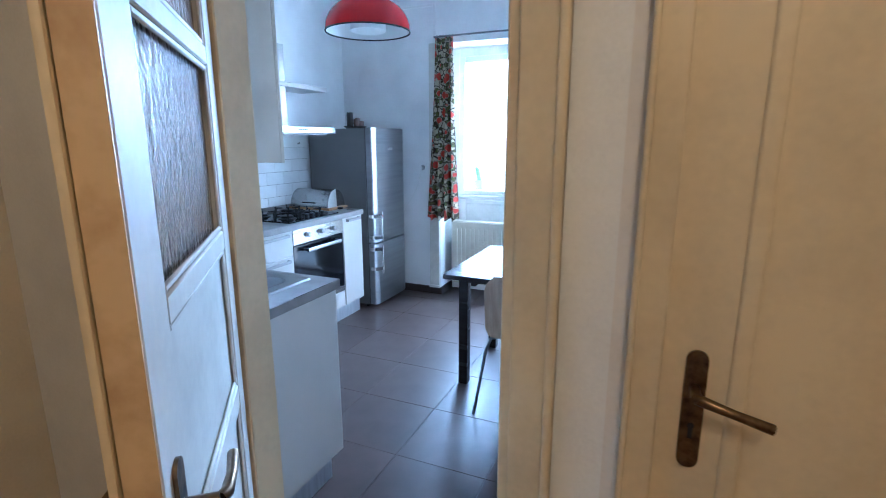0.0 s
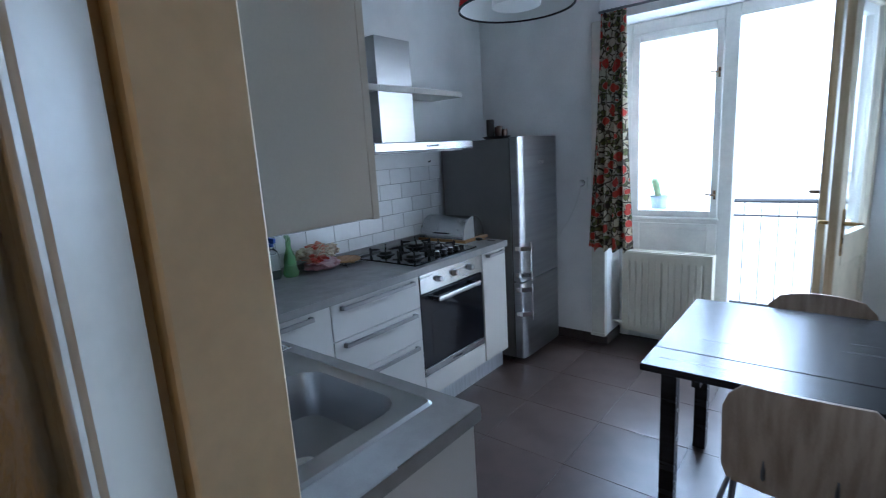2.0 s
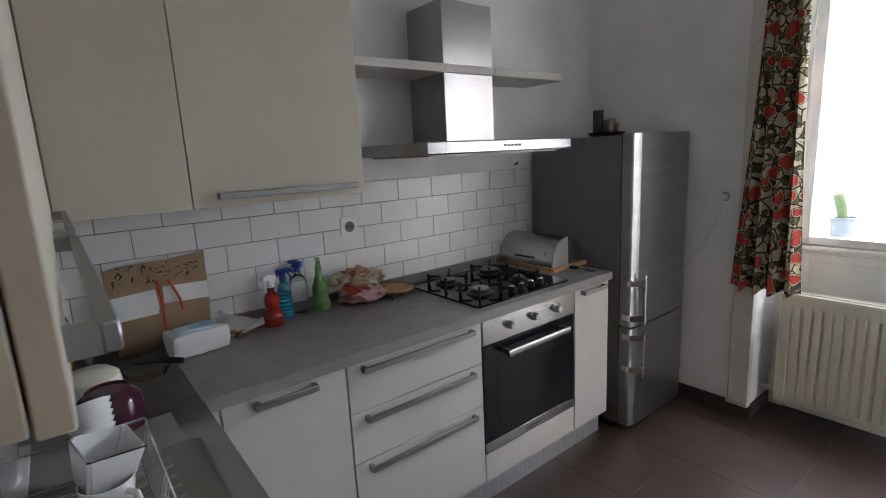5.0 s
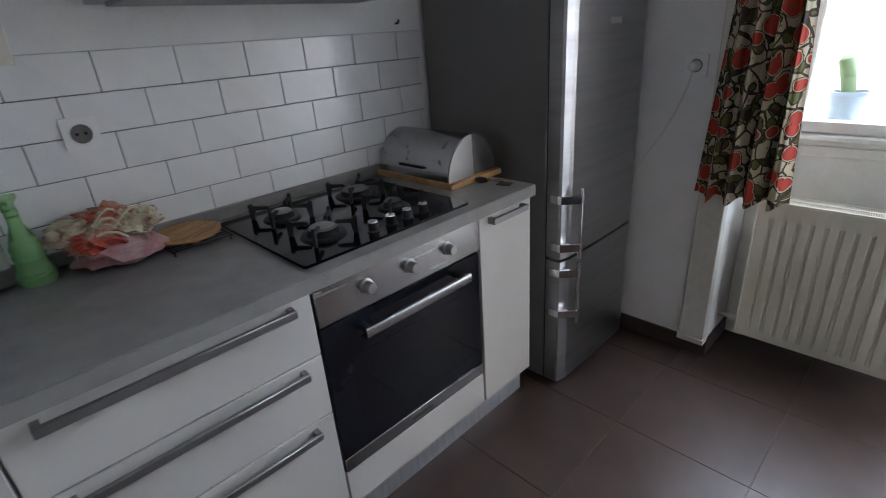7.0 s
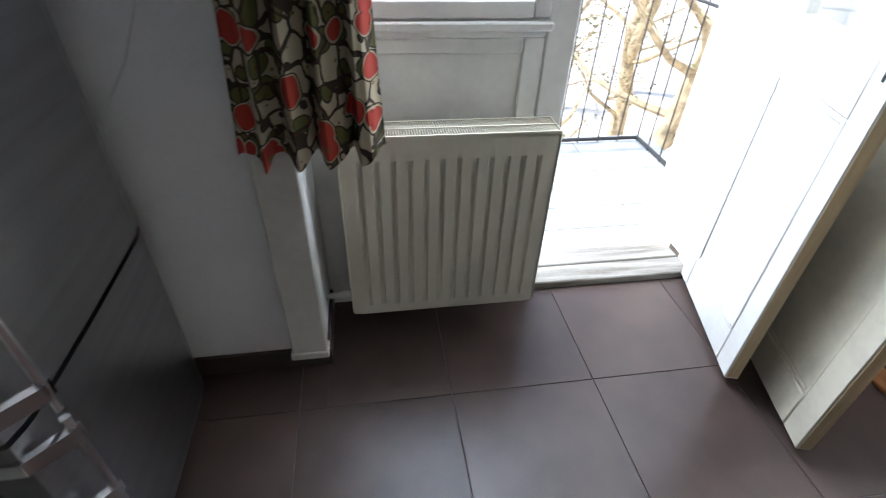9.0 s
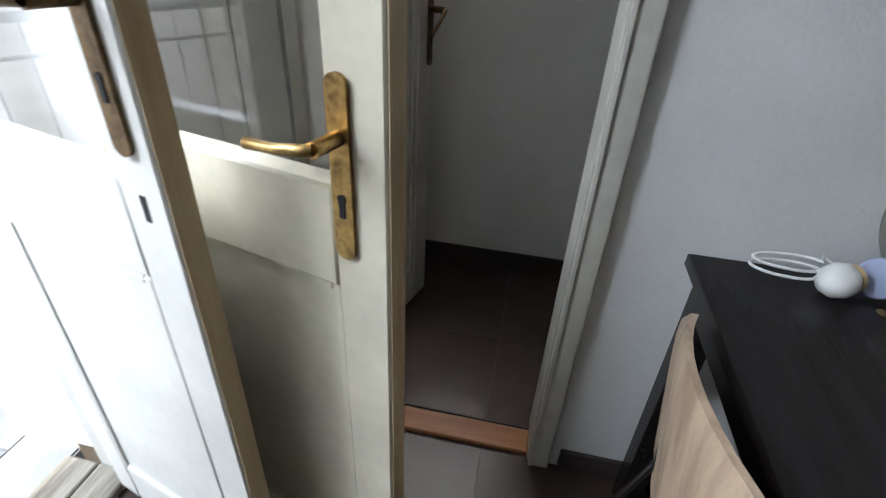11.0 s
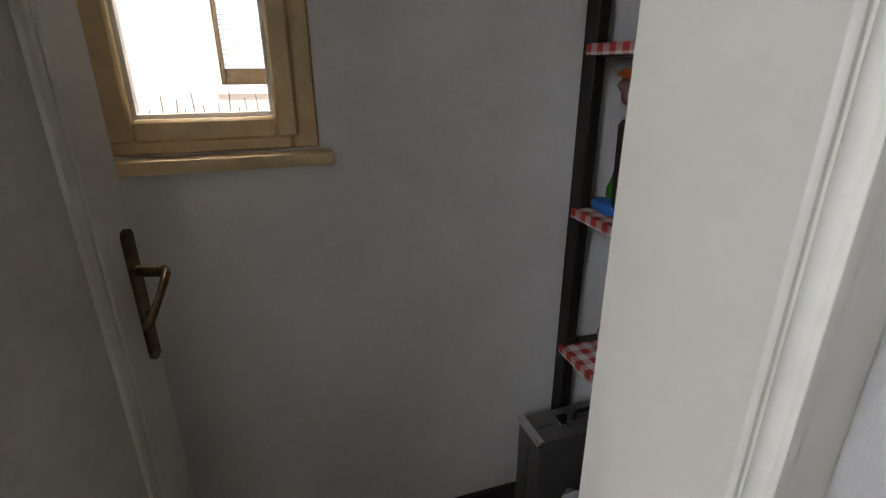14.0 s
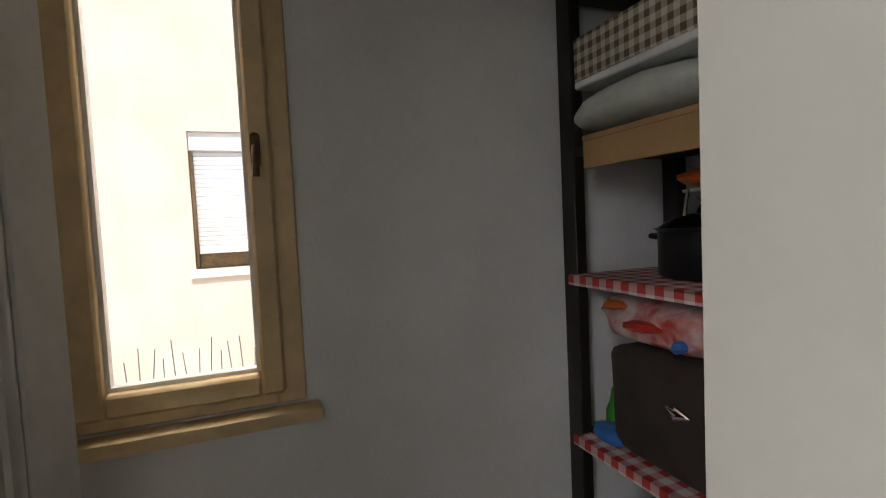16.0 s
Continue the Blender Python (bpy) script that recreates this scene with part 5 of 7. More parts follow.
lathe(b, prof, (1.07, 3.85, 0), 40, cap=False)
part("shade", b, "red", pl)
b = bm_new()
lathe(b, [(r - 0.004, z - 0.003) for r, z in prof], (1.07, 3.85, 0), 40, cap=False)
part("shade_lining", b, "white", pl, "white enamel lining")
b = bm_new()
lathe(b, [(R + 0.002, 2.149), (R + 0.002, 2.157), (R - 0.006, 2.157), (R - 0.006, 2.149), (R + 0.002, 2.149)], (1.07, 3.85, 0), 40, cap=False)
part("rim", b, "darkgap", pl)
b = bm_new()
lathe(b, [(0.115, 2.158), (0.115, 2.223), (0.10, 2.233), (0.0, 2.233)], (1.07, 3.85, 0), 28, cap=False)
lathe(b, [(0.115, 2.158), (0.06, 2.161), (0.0, 2.162)], (1.07, 3.85, 0), 28, cap=False)
part("diffuser", b, "white", pl, "white inner diffuser")
b = bm_new()
tube(b, [(1.07, 3.85, 2.373), (1.07, 3.85, 2.95)], 0.004, 6)
part("cord", b, "white", pl)
b = bm_new()
lathe(b, [(0.05, 2.95), (0.05, 2.93), (0.02, 2.9), (0.0, 2.9)], (1.07, 3.85, 0), 16, cap=False)
part("ceiling_rose", b, "white", pl)

# curtain rod and curtain
cr = thing("curtain_rod", (1.8, 5.07, 2.34), 0, "thin dark metal curtain rod above the window", "curtain rod")
b = bm_new()
tube(b, [(0.995, 5.06, 2.345), (2.60, 5.06, 2.345)], 0.008, 10)
part("rod", b, "legsteel", cr)
for x in (1.0, 2.58):
    b = bm_new()
    tube(b, [(x, 5.06, 2.345), (x, 5.12, 2.345)], 0.007, 8)
    part("bracket", b, "legsteel", cr)
b = bm_new()
cols, rows_ = 64, 28
grid, grid2 = [], []
for j in range(rows_ + 1):
    f = j / rows_
    z = 2.33 - 1.58 * f
    xa, xb = 1.02 - 0.088 * f, 1.178 + 0.055 * f
    r1, r2 = [], []
    for i in range(cols + 1):
        u = i / cols
        amp = 0.012 + 0.026 * f
        w = math.sin(u * math.tau * 4.2 + 0.6 * math.sin(f * 3)) + 0.35 * math.sin(u * math.tau * 9 + f * 2)
        x = xa + (xb - xa) * u + 0.006 * math.sin(u * 21 + f * 5)
        y = 5.035 + amp * w * 0.75
        zz = z + (0.014 * math.sin(u * math.tau * 4.2 + 1) if j == rows_ else 0)
        r1.append(b.verts.new((x, y, zz)))
        r2.append(b.verts.new((x, y + 0.0016, zz)))
    grid.append(r1)
    grid2.append(r2)
for g in (grid, grid2):
    for j in range(rows_):
        for i in range(cols):
            b.faces.new((g[j][i], g[j][i + 1], g[j + 1][i + 1], g[j + 1][i]))
for j in range(rows_):
    for i in (0, cols):
        b.faces.new((grid[j][i], grid[j + 1][i], grid2[j + 1][i], grid2[j][i]))
for i in range(cols):
    for j in (0, rows_):
        b.faces.new((grid[j][i], grid[j][i + 1], grid2[j][i + 1], grid2[j][i]))
cu = thing("curtain", (1.1, 5.04, 0.75), 0, "gathered cotton curtain with red blossoms and green leaves", "curtain")
part("cloth", b, "curtain", cu)
b = bm_new()
for i in range(6):
    b = bm_new()
    x = 1.025 + i * 0.029
    tube(b, [(x, 5.06 + 0.012 * math.cos(a), 2.345 + 0.012 * math.sin(a)) for a in [k * math.tau / 12 for k in range(12)]], 0.0018, 6, closed=True)
    part("ring", b, "legsteel", cu)

# ---- smaller things ----
M["kraft"] = mat("brown_kraft_paper", (0.34, 0.235, 0.14), 0.85, 0, 0.12, 9, 0.15, 120)
M["paper"] = mat("white_paper", (0.72, 0.72, 0.71), 0.8, 0, 0.05, 12, 0.1, 150)
M["bluefilm"] = mat("pale_blue_film", (0.4, 0.6, 0.7), 0.35, 0, 0.1, 12, 0.08, 60)
M["redplastic"] = mat("translucent_red_plastic", (0.5, 0.02, 0.01), 0.1, 0, 0.1, 10, 0.02, 60, coat=0.4, trans=0.6)
M["blueplastic"] = mat("blue_plastic_bottle", (0.03, 0.42, 0.58), 0.1, 0, 0.1, 10, 0.02, 60, coat=0.4, trans=0.55)
M["darkblue"] = mat("dark_blue_trigger", (0.02, 0.06, 0.3), 0.35, 0, 0.05, 10, 0, 60)
M["greenplastic"] = mat("light_green_plastic", (0.45, 0.85, 0.35), 0.12, 0, 0.08, 10, 0.02, 60, trans=0.75)
M["filmclear"] = mat("crinkled_clear_film", (0.85, 0.85, 0.86), 0.18, 0, 0.05, 10, 0.5, 40, trans=0.7)
M["pinkbag"] = mat("pale_pink_bag", (0.55, 0.4, 0.4), 0.3, 0, 0.2, 18, 0.3, 60, (0.4, 0.12, 0.12), trans=0.2)
M["rag"] = mat("patterned_rags", (0.55, 0.49, 0.36), 0.9, 0, 0.3, 26, 0.4, 120, (0.22, 0.12, 0.07))
M["cream_rope"] = mat("cream_string", (0.62, 0.55, 0.4), 0.9, 0, 0.1, 40, 0.3, 300)
M["trivet"] = wood("slatted_beech_trivet", (0.42, 0.24, 0.1), (0.3, 0.16, 0.06), 0.5, 6, (9, 0.8, 9))
M["enamel"] = mat("cream_enamel", (0.68, 0.66, 0.55), 0.2, 0, 0.05, 8, 0, 60)
M["plumpot"] = mat("dark_plum_enamel", (0.055, 0.012, 0.025), 0.12, 0, 0.1, 6, 0, 60)
M["porcelain"] = mat("white_porcelain", (0.78, 0.78, 0.77), 0.14, 0, 0.02, 8, 0, 60)
M["yellow"] = mat("yellow_cleaning_liquid", (0.7, 0.42, 0.02), 0.1, 0, 0.03, 8, 0, 60, trans=0.4)
M["redcloth"] = mat("red_patterned_cloth", (0.42, 0.05, 0.03), 0.9, 0, 0.25, 22, 0.4, 120, (0.5, 0.4, 0.28))
M["label"] = mat("lilac_grey_label", (0.46, 0.47, 0.56), 0.5, 0, 0.1, 30, 0, 100)
M["redcap"] = mat("red_cap", (0.55, 0.03, 0.02), 0.35, 0, 0.05, 10, 0, 60)
M["candle"] = mat("dark_brown_wax", (0.035, 0.025, 0.02), 0.5, 0, 0.15, 12, 0.05, 60)
M["copper"] = mat("brown_glazed_cup", (0.12, 0.07, 0.05), 0.3, 0.3, 0.15, 12, 0.02, 60)
M["redglass"] = mat("red_art_glass", (0.45, 0.01, 0.02), 0.08, 0, 0.05, 10, 0, 60, coat=0.5)
M["ash"] = mat("brown_ceramic", (0.2, 0.08, 0.04), 0.3, 0, 0.2, 12, 0.05, 60)
M["paleblue"] = mat("pale_blue_plastic", (0.42, 0.47, 0.66), 0.45, 0, 0.03, 10, 0, 60)
M["tan"] = mat("tan_band", (0.5, 0.38, 0.2), 0.6, 0, 0.05, 10, 0, 60)
M["dial"] = mat("cream_clock_face", (0.7, 0.69, 0.64), 0.5, 0, 0.03, 6, 0, 60)
M["nickel"] = mat("satin_nickel_rim", (0.52, 0.5, 0.45), 0.3, 1, 0.05, 6, 0, 60)
# glaze of the white cactus pot, darkened to hold its room-side shade
M["potglaze"] = mat("shaded_white_glaze", (0.2, 0.24, 0.27), 0.3, 0, 0.03, 8, 0, 60)
M["cactus"] = mat("grey_green_cactus", (0.16, 0.22, 0.1), 0.8, 0, 0.2, 25, 0.4, 90)
M["cooler"] = mat("dark_brown_cooler_cloth", (0.045, 0.032, 0.026), 0.8, 0, 0.15, 12, 0.3, 200)
M["blackbag"] = mat("black_plastic_sack", (0.018, 0.014, 0.013), 0.35, 0, 0.2, 12, 0.5, 40)
M["wicker"] = mat("wicker", (0.32, 0.2, 0.09), 0.75, 0, 0.25, 20, 0.3, 150)
M["card"] = mat("brown_cardboard", (0.38, 0.23, 0.1), 0.85, 0, 0.08, 8, 0.1, 150)
M["pillow"] = mat("grey_green_bag", (0.5, 0.53, 0.47), 0.6, 0, 0.1, 8, 0.3, 60)
M["orange"] = mat("orange_silicone", (0.6, 0.12, 0.02), 0.5, 0, 0.08, 8, 0, 60)
M["packred"] = mat("printed_red_white_bag", (0.62, 0.5, 0.48), 0.25, 0, 0.3, 14, 0.3, 60, (0.5, 0.06, 0.05))
M["bluepack"] = mat("blue_and_white_pack", (0.03, 0.16, 0.5), 0.4, 0, 0.15, 20, 0.1, 60)
M["greenbottle"] = mat("green_bottle", (0.06, 0.3, 0.05), 0.25, 0, 0.1, 10, 0, 60)


def lump(bm, c, s, seed, rough=0.2, freq=1.6, flat=True, sub=3):
    """A crumpled soft body; its underside is flat at the height c.z - s.z."""
    r = bmesh.ops.create_icosphere(bm, subdivisions=sub, radius=1.0)
    off = Vector((seed * 3.1, seed * 1.7, seed * 2.3))
    for v in r["verts"]:
        d = v.co.normalized()
        k = 1 + rough * noise.noise(d * freq + off) + rough * 0.5 * noise.noise(d * freq * 2.7 + off) + rough * 0.25 * abs(noise.noise(d * freq * 6 + off))
        p = Vector((d.x * s[0] * k, d.y * s[1] * k, d.z * s[2] * k))
        if flat:
            p.z = max(p.z, -s[2])
        v.co = Vector(c) + p
    if flat:
        low = min(v.co.z for v in r["verts"])
        for v in r["verts"]:
            v.co.z += (c[2] - s[2]) - low
    return bm


Z = 0.9005
# bread bin
bb = thing("bread_bin", (0.22, 4.34, Z), 0, "roll-top stainless bread bin on a wooden base", "bread bin")
b = bm_new()
box(b, 0.015, 4.205, Z, 0.43, 4.475, Z + 0.02, 0.003)
part("base_board", b, "boards", bb)
b = bm_new()
arc = [(4.34 + 0.125 * math.cos(radians(a)), Z + 0.0205 + 0.145 * math.sin(radians(a))) for a in range(0, 181, 10)]
prism(b, arc, "x", 0.03, 0.405)
part("body", b, "steelh", bb)
b = bm_new()
cap = [(4.34 + 0.127 * math.cos(radians(a)), Z + 0.0205 + 0.147 * math.sin(radians(a))) for a in range(92, 181, 8)] + [(4.34, Z + 0.0205)]
prism(b, cap, "x", 0.4055, 0.412)
lid = part("lid", b, "steel", bb)
b = bm_new()
tube(b, [(0.16, 4.232, Z + 0.055), (0.16, 4.212, Z + 0.06), (0.28, 4.212, Z + 0.06), (0.28, 4.232, Z + 0.055)], 0.005, 8)
part("handle", b, "black", lid)

# keys and a card by the bin
ky = thing("key_bunch", (0.46, 4.36, Z), 0, "bunch of keys with a dark fob lying on the worktop", "keys")
b = bm_new()
lump(b, (0.45, 4.335, Z + 0.011), (0.028, 0.018, 0.011), 3, 0.15)
part("fob", b, "black", ky)
for i in range(4):
    b = bm_new()
    m = pose(0.47, 4.365, Z + 0.002 + 0.003 * i, 0, 3 * i, 20 + i * 38)
    prism(b, rounded(-0.012, -0.01, 0.012, 0.01, 0.009, 3), "z", 0, 0.002)
    box(b, 0.01, -0.003, 0, 0.045, 0.003, 0.002)
    part("key", b, "brass" if i % 2 else "chrome", ky, m=m)
b = bm_new()
prism(b, rounded(-0.025, -0.02, 0.025, 0.02, 0.002, 2), "z", 0, 0.0015)
cd = solo("photo_card", b, "candle", "small dark picture card lying by the keys", "card")
cd.matrix_world = pose(0.53, 4.365, Z + 0.0005, 0, 0, 15)

# kraft paper bag leaning on the tiles
kb = thing("paper_bag", (0.06, 2.53, Z), 0, "brown kraft paper bag with letters in front, leaning on the tiles", "paper bag")
b = bm_new()
lean = pose(0.085, 2.53, Z + 0.002, 0, -9, 0)
prism(b, [(-0.15, 0), (0.14, 0), (0.155, 0.16), (0.162, 0.315), (0.05, 0.302), (-0.06, 0.3), (-0.152, 0.29), (-0.16, 0.15)], "x", -0.026, 0.0)
part("bag", b, "kraft", kb, m=lean)
b = bm_new()
rng = random.Random(8)
for i in range(46):
    y, z, a, q = rng.uniform(-0.135, 0.14), rng.uniform(0.225, 0.295), rng.uniform(0, 180), rng.uniform(0.005, 0.012)
    prism(b, [(-q, 0), (-0.3 * q, 0.32 * q), (q, 0.1 * q), (0.5 * q, -0.35 * q)], "x", 0, 0.0008)
    vs = b.verts[-8:]
    bmesh.ops.transform(b, matrix=pose(0.0003, y, z, a), verts=vs)
part("dark_print", b, "candle", kb, "dark printed leaves", m=lean)
for i, (y0, z0, y1, z1, t) in enumerate(((-0.145, 0.135, 0.0, 0.205, 6), (0.0, 0.15, 0.145, 0.21, -4), (-0.13, 0.12, -0.01, 0.19, 3))):
    b = bm_new()
    box(b, 0.004 + 0.005 * i, y0, z0, 0.007 + 0.005 * i, y1, z1)
    part("letter", b, "paper", kb, "white letter envelope", m=lean @ pose(0, 0, 0, t * 0.6))
b = bm_new()
tube(b, [(0.02, -0.005, 0.235), (0.024, 0.0, 0.15), (0.022, -0.004, 0.06)], 0.004, 6)
tube(b, [(0.02, 0.03, 0.23), (0.024, 0.055, 0.16), (0.022, 0.06, 0.12)], 0.004, 6)
part("ribbon", b, "redcap", kb, "red ribbon", m=lean)

# pack of paper napkins in film
tp = thing("napkin_pack", (0.2, 2.6, Z), 8, "pack of white paper napkins in blue-topped film", "napkins")
def soft_block(x, y, z0, z1, seed, amp):
    """A padded block whose faces and edges are a little crumpled."""
    b = bm_new()
    box(b, -x, -y, z0, x, y, z1, 0.012, seg=2)
    bmesh.ops.subdivide_edges(b, edges=b.edges[:], cuts=4, use_grid_fill=True)
    for v in b.verts:
        k = 0 if v.co.z < z0 + 0.004 else 1
        v.co += Vector((noise.noise(v.co * 34 + Vector((seed, 0, 0))), noise.noise(v.co * 30 + Vector((0, seed, 0))), k * noise.noise(v.co * 26 + Vector((0, 0, seed))))) * amp
    return b


part("pack", soft_block(0.055, 0.09, 0, 0.078, 2, 0.006), "paper", tp, local=True)
part("film_top", soft_block(0.034, 0.062, 0.07, 0.088, 5, 0.006), "bluefilm", tp, "pale blue printed film", local=True)
b = bm_new()
for k, (z, h) in enumerate(((0.0, 0.05), (0.012, 0.035))):
    prism(b, [(-0.012 + z, 0.07), (0.012 + z, 0.07), (0.02 + z, 0.07 + h), (-0.004 + z, 0.075 + h)], "x", 0.02 + 0.01 * k, 0.021 + 0.01 * k)
part("film_tuck", b, "filmclear", tp, "crumpled end of the clear film", local=True, m=pose(0, 0.09, 0, 12, 0, 0))

# loose papers and a brush behind the napkins
for i, (x, y, r) in enumerate(((0.13, 2.76, 20), (0.16, 2.78, -15), (0.10, 2.74, 50))):
    b = bm_new()
    box(b, -0.04, -0.06, 0, 0.04, 0.06, 0.0015)
    p = solo("leaflet", b, "paper", "white printed leaflet lying on the worktop", "paper", "papers on the worktop")
    p.matrix_world = pose(x, y, Z + 0.022 + 0.003 * i, 14, 8 * i - 6, r)
b = bm_new()
box(b, -0.035, -0.055, 0, 0.035, 0.055, 0.018, 0.005)
nb = solo("notepad", b, "card", "small tan notepad under the papers", "notepad")
nb.matrix_world = pose(0.13, 2.765, Z, 0, 0, 25)
b = bm_new()
tube(b, [(0.19, 2.73, Z + 0.012), (0.15, 2.80, Z + 0.013), (0.12, 2.85, Z + 0.012)], [0.012, 0.009, 0.012], 10)
solo("brush_handle", b, "ash", "reddish brown cleaning brush handle", "brush", at=(0.15, 2.8, Z))


def spray(name, at, prof, body, trigger, label, rz=90):
    s = thing(name, (*at, Z), rz, label, "spray bottle", "spray bottles on the worktop")
    b = bm_new()
    lathe(b, prof, (0, 0, 0), 22)
    part("bottle", b, body, s, local=True)
    h = prof[-1][1]
    b = bm_new()
    lathe(b, [(0.014, h), (0.014, h + 0.014), (0.011, h + 0.02)], (0, 0, 0), 14)
    prism(b, [(-0.022, h + 0.018), (-0.026, h + 0.042), (0.02, h + 0.05), (0.042, h + 0.044), (0.042, h + 0.034), (0.014, h + 0.03), (0.012, h + 0.018)], "y", -0.009, 0.009)
    hd_ = part("spray_head", b, trigger, s, local=True)
    b = bm_new()
    tube(b, [(0.02, 0, h + 0.03), (0.032, 0, h + 0.012), (0.028, 0, h - 0.008)], 0.004, 8)
    part("trigger", b, trigger, hd_, local=True)
    return s


spray("spray_bottle", (0.14, 2.885), [(0.034, 0), (0.037, 0.006), (0.037, 0.04), (0.031, 0.058), (0.021, 0.068), (0.029, 0.082), (0.031, 0.10), (0.024, 0.122), (0.013, 0.132), (0.013, 0.15)],
      "redplastic", "white", "red waisted spray bottle with a white head", -60)
spray("spray_bottle", (0.085, 2.955), [(0.03, 0), (0.034, 0.006)] + [(0.0345 - 0.0005 * i - 0.0045 * (i % 2), 0.012 + i * 0.0075) for i in range(16)] + [(0.022, 0.136), (0.013, 0.146), (0.013, 0.155)], "blueplastic", "darkblue", "blue ribbed spray bottle with a dark head", 60)
spray("spray_bottle", (0.05, 3.03), [(0.033, 0), (0.036, 0.006), (0.035, 0.12), (0.028, 0.145), (0.014, 0.16), (0.013, 0.17)], "clear", "darkblue", "clear spray bottle with a dark blue trigger", 200)
spray("spray_bottle", (0.09, 3.105), [(0.034, 0), (0.041, 0.01), (0.041, 0.03), (0.033, 0.046), (0.035, 0.056), (0.032, 0.064), (0.0345, 0.074), (0.031, 0.084), (0.0335, 0.094), (0.029, 0.106), (0.022, 0.128), (0.014, 0.15), (0.014, 0.17)],
      "greenplastic", "greenplastic", "light green spray bottle with a green head", 160)

# bundle of rags in a bag
rb = thing("rag_bundle", (0.13, 3.27, Z), 0, "crumpled bundle of patterned rags and cord in a clear bag", "cloth")
b = bm_new()
lump(b, (0.125, 3.285, Z + 0.036), (0.07, 0.1, 0.036), 5, 0.35, 2.2)
part("bag", b, "pinkbag", rb)
for i, (x, y, z, q, m_) in enumerate(((0.10, 3.21, 0.1, (0.055, 0.07, 0.035), "rag"), (0.10, 3.275, 0.118, (0.05, 0.055, 0.03), "redcloth"),
                                      (0.12, 3.33, 0.098, (0.055, 0.06, 0.032), "rag"), (0.135, 3.235, 0.075, (0.05, 0.06, 0.03), "redcloth"))):
    b = bm_new()
    lump(b, (x, y, Z + z), q, 9 + 3 * i, 0.6, 2.6, False)
    part("cloth", b, m_, rb, "red and cream printed rag")
rng = random.Random(4)
for i in range(16):
    b = bm_new()
    cx, cy, cz = 0.135 + rng.uniform(-0.025, 0.03), 3.31 + rng.uniform(-0.06, 0.045), Z + 0.105 + rng.uniform(-0.035, 0.03)
    a0, rr, tw = rng.uniform(0, 6), rng.uniform(0.025, 0.045), rng.uniform(-0.5, 0.5)
    tube(b, [(cx + 0.5 * rr * math.cos(a0 + t), cy + rr * math.sin(a0 + t), cz + 0.02 * math.sin(a0 + t * 1.7) + tw * rr * math.cos(t)) for t in [k * 0.55 for k in range(9)]], 0.0032, 6)
    part("string", b, "cream_rope", rb, "loop of cream cord")

# wire rack with a slatted trivet
wr = thing("wire_rack", (0.14, 3.46, Z), 0, "small black wire rack on the worktop", "wire rack")
b = bm_new()
for i in range(8):
    tube(b, [(0.07 + i * 0.02, 3.375, Z + 0.012), (0.07 + i * 0.02, 3.535, Z + 0.012)], 0.0015, 6)
for y in (3.375, 3.535):
    tube(b, [(0.06, y, Z + 0.012), (0.22, y, Z + 0.012)], 0.002, 6)
for x, y in ((0.065, 3.38), (0.215, 3.38), (0.065, 3.53), (0.215, 3.53)):
    tube(b, [(x, y, Z), (x, y, Z + 0.012)], 0.002, 6)
part("wires", b, "iron", wr)
tv = thing("trivet", (0.12, 3.45, Z + 0.0145), 25, "round slatted beech trivet on the wire rack", "trivet")
for i in range(9):
    u = -0.072 + i * 0.018
    L = math.sqrt(max(0.0, 0.085 ** 2 - u * u))
    b = bm_new()
    box(b, u - 0.006, -L, 0.006, u + 0.006, L, 0.016, 0.002)
    part("slat", b, "trivet", tv, local=True)
b = bm_new()
tube(b, [(0.084 * math.cos(a), 0.084 * math.sin(a), 0.011) for a in [k * math.tau / 28 for k in range(28)]], 0.006, 8, closed=True)
part("ring", b, "trivet", tv, local=True)
b = bm_new()
for y in (-0.04, 0.04):
    box(b, -0.075, y - 0.006, 0.0, 0.075, y + 0.006, 0.0065)
part("cross_bar", b, "trivet", tv, local=True)


# sockets
def socket(name, m, label):
    s = thing(name, (0, 0, 0), 0, label, "socket", "wall sockets")
    b = bm_new()
    prism(b, rounded(-0.041, -0.041, 0.041, 0.041, 0.006, 3), "y", 0, 0.009)
    part("plate", b, "white", s, m=m)
    # shallow disc; its grey paints the shade of a deep socket well
    b = bm_new()
    lathe(b, [(0.022, 0.009), (0.024, 0.011), (0.022, 0.0105), (0.0205, 0.0095), (0.0, 0.0094)], m=m @ pose(0, 0, 0, -90), seg=24, cap=False)
    part("recess", b, "socketwell", s, "shallow disc, grey for the shade of a deep round well")
    b = bm_new()
    for x in (-0.0095, 0.0095):
        lathe(b, [(0.004, 0.0098), (0.0, 0.0099)], m=m @ pose(0, 0, 0, -90) @ pose(x, 0, 0), seg=10, cap=False)
    part("hole", b, "darkgap", s)
    return s


socket("wall_socket", pose(0.010, 3.302, 1.22, 0, 0, -90), "white wall socket on the tiles")
socket("wall_socket", pose(0.85, 5.12, 1.22, 0, 0, 180), "white wall socket beside the fridge")
pg = thing("plug_and_cord", (0.85, 5.11, 1.22), 0, "white plug with a cord hanging to the fridge", "plug")
b = bm_new()
lathe(b, [(0.02, 0), (0.02, 0.02), (0.012, 0.034), (0.0, 0.034)], m=pose(0.85, 5.109, 1.22, 90), seg=16, cap=False)
part("plug", b, "white", pg)
b = bm_new()
tube(b, [(0.85, 5.08, 1.21), (0.835, 5.095, 1.15), (0.79, 5.112, 1.04), (0.74, 5.113, 0.94), (0.69, 5.113, 0.87), (0.66, 5.10, 0.80)], 0.0035, 7)
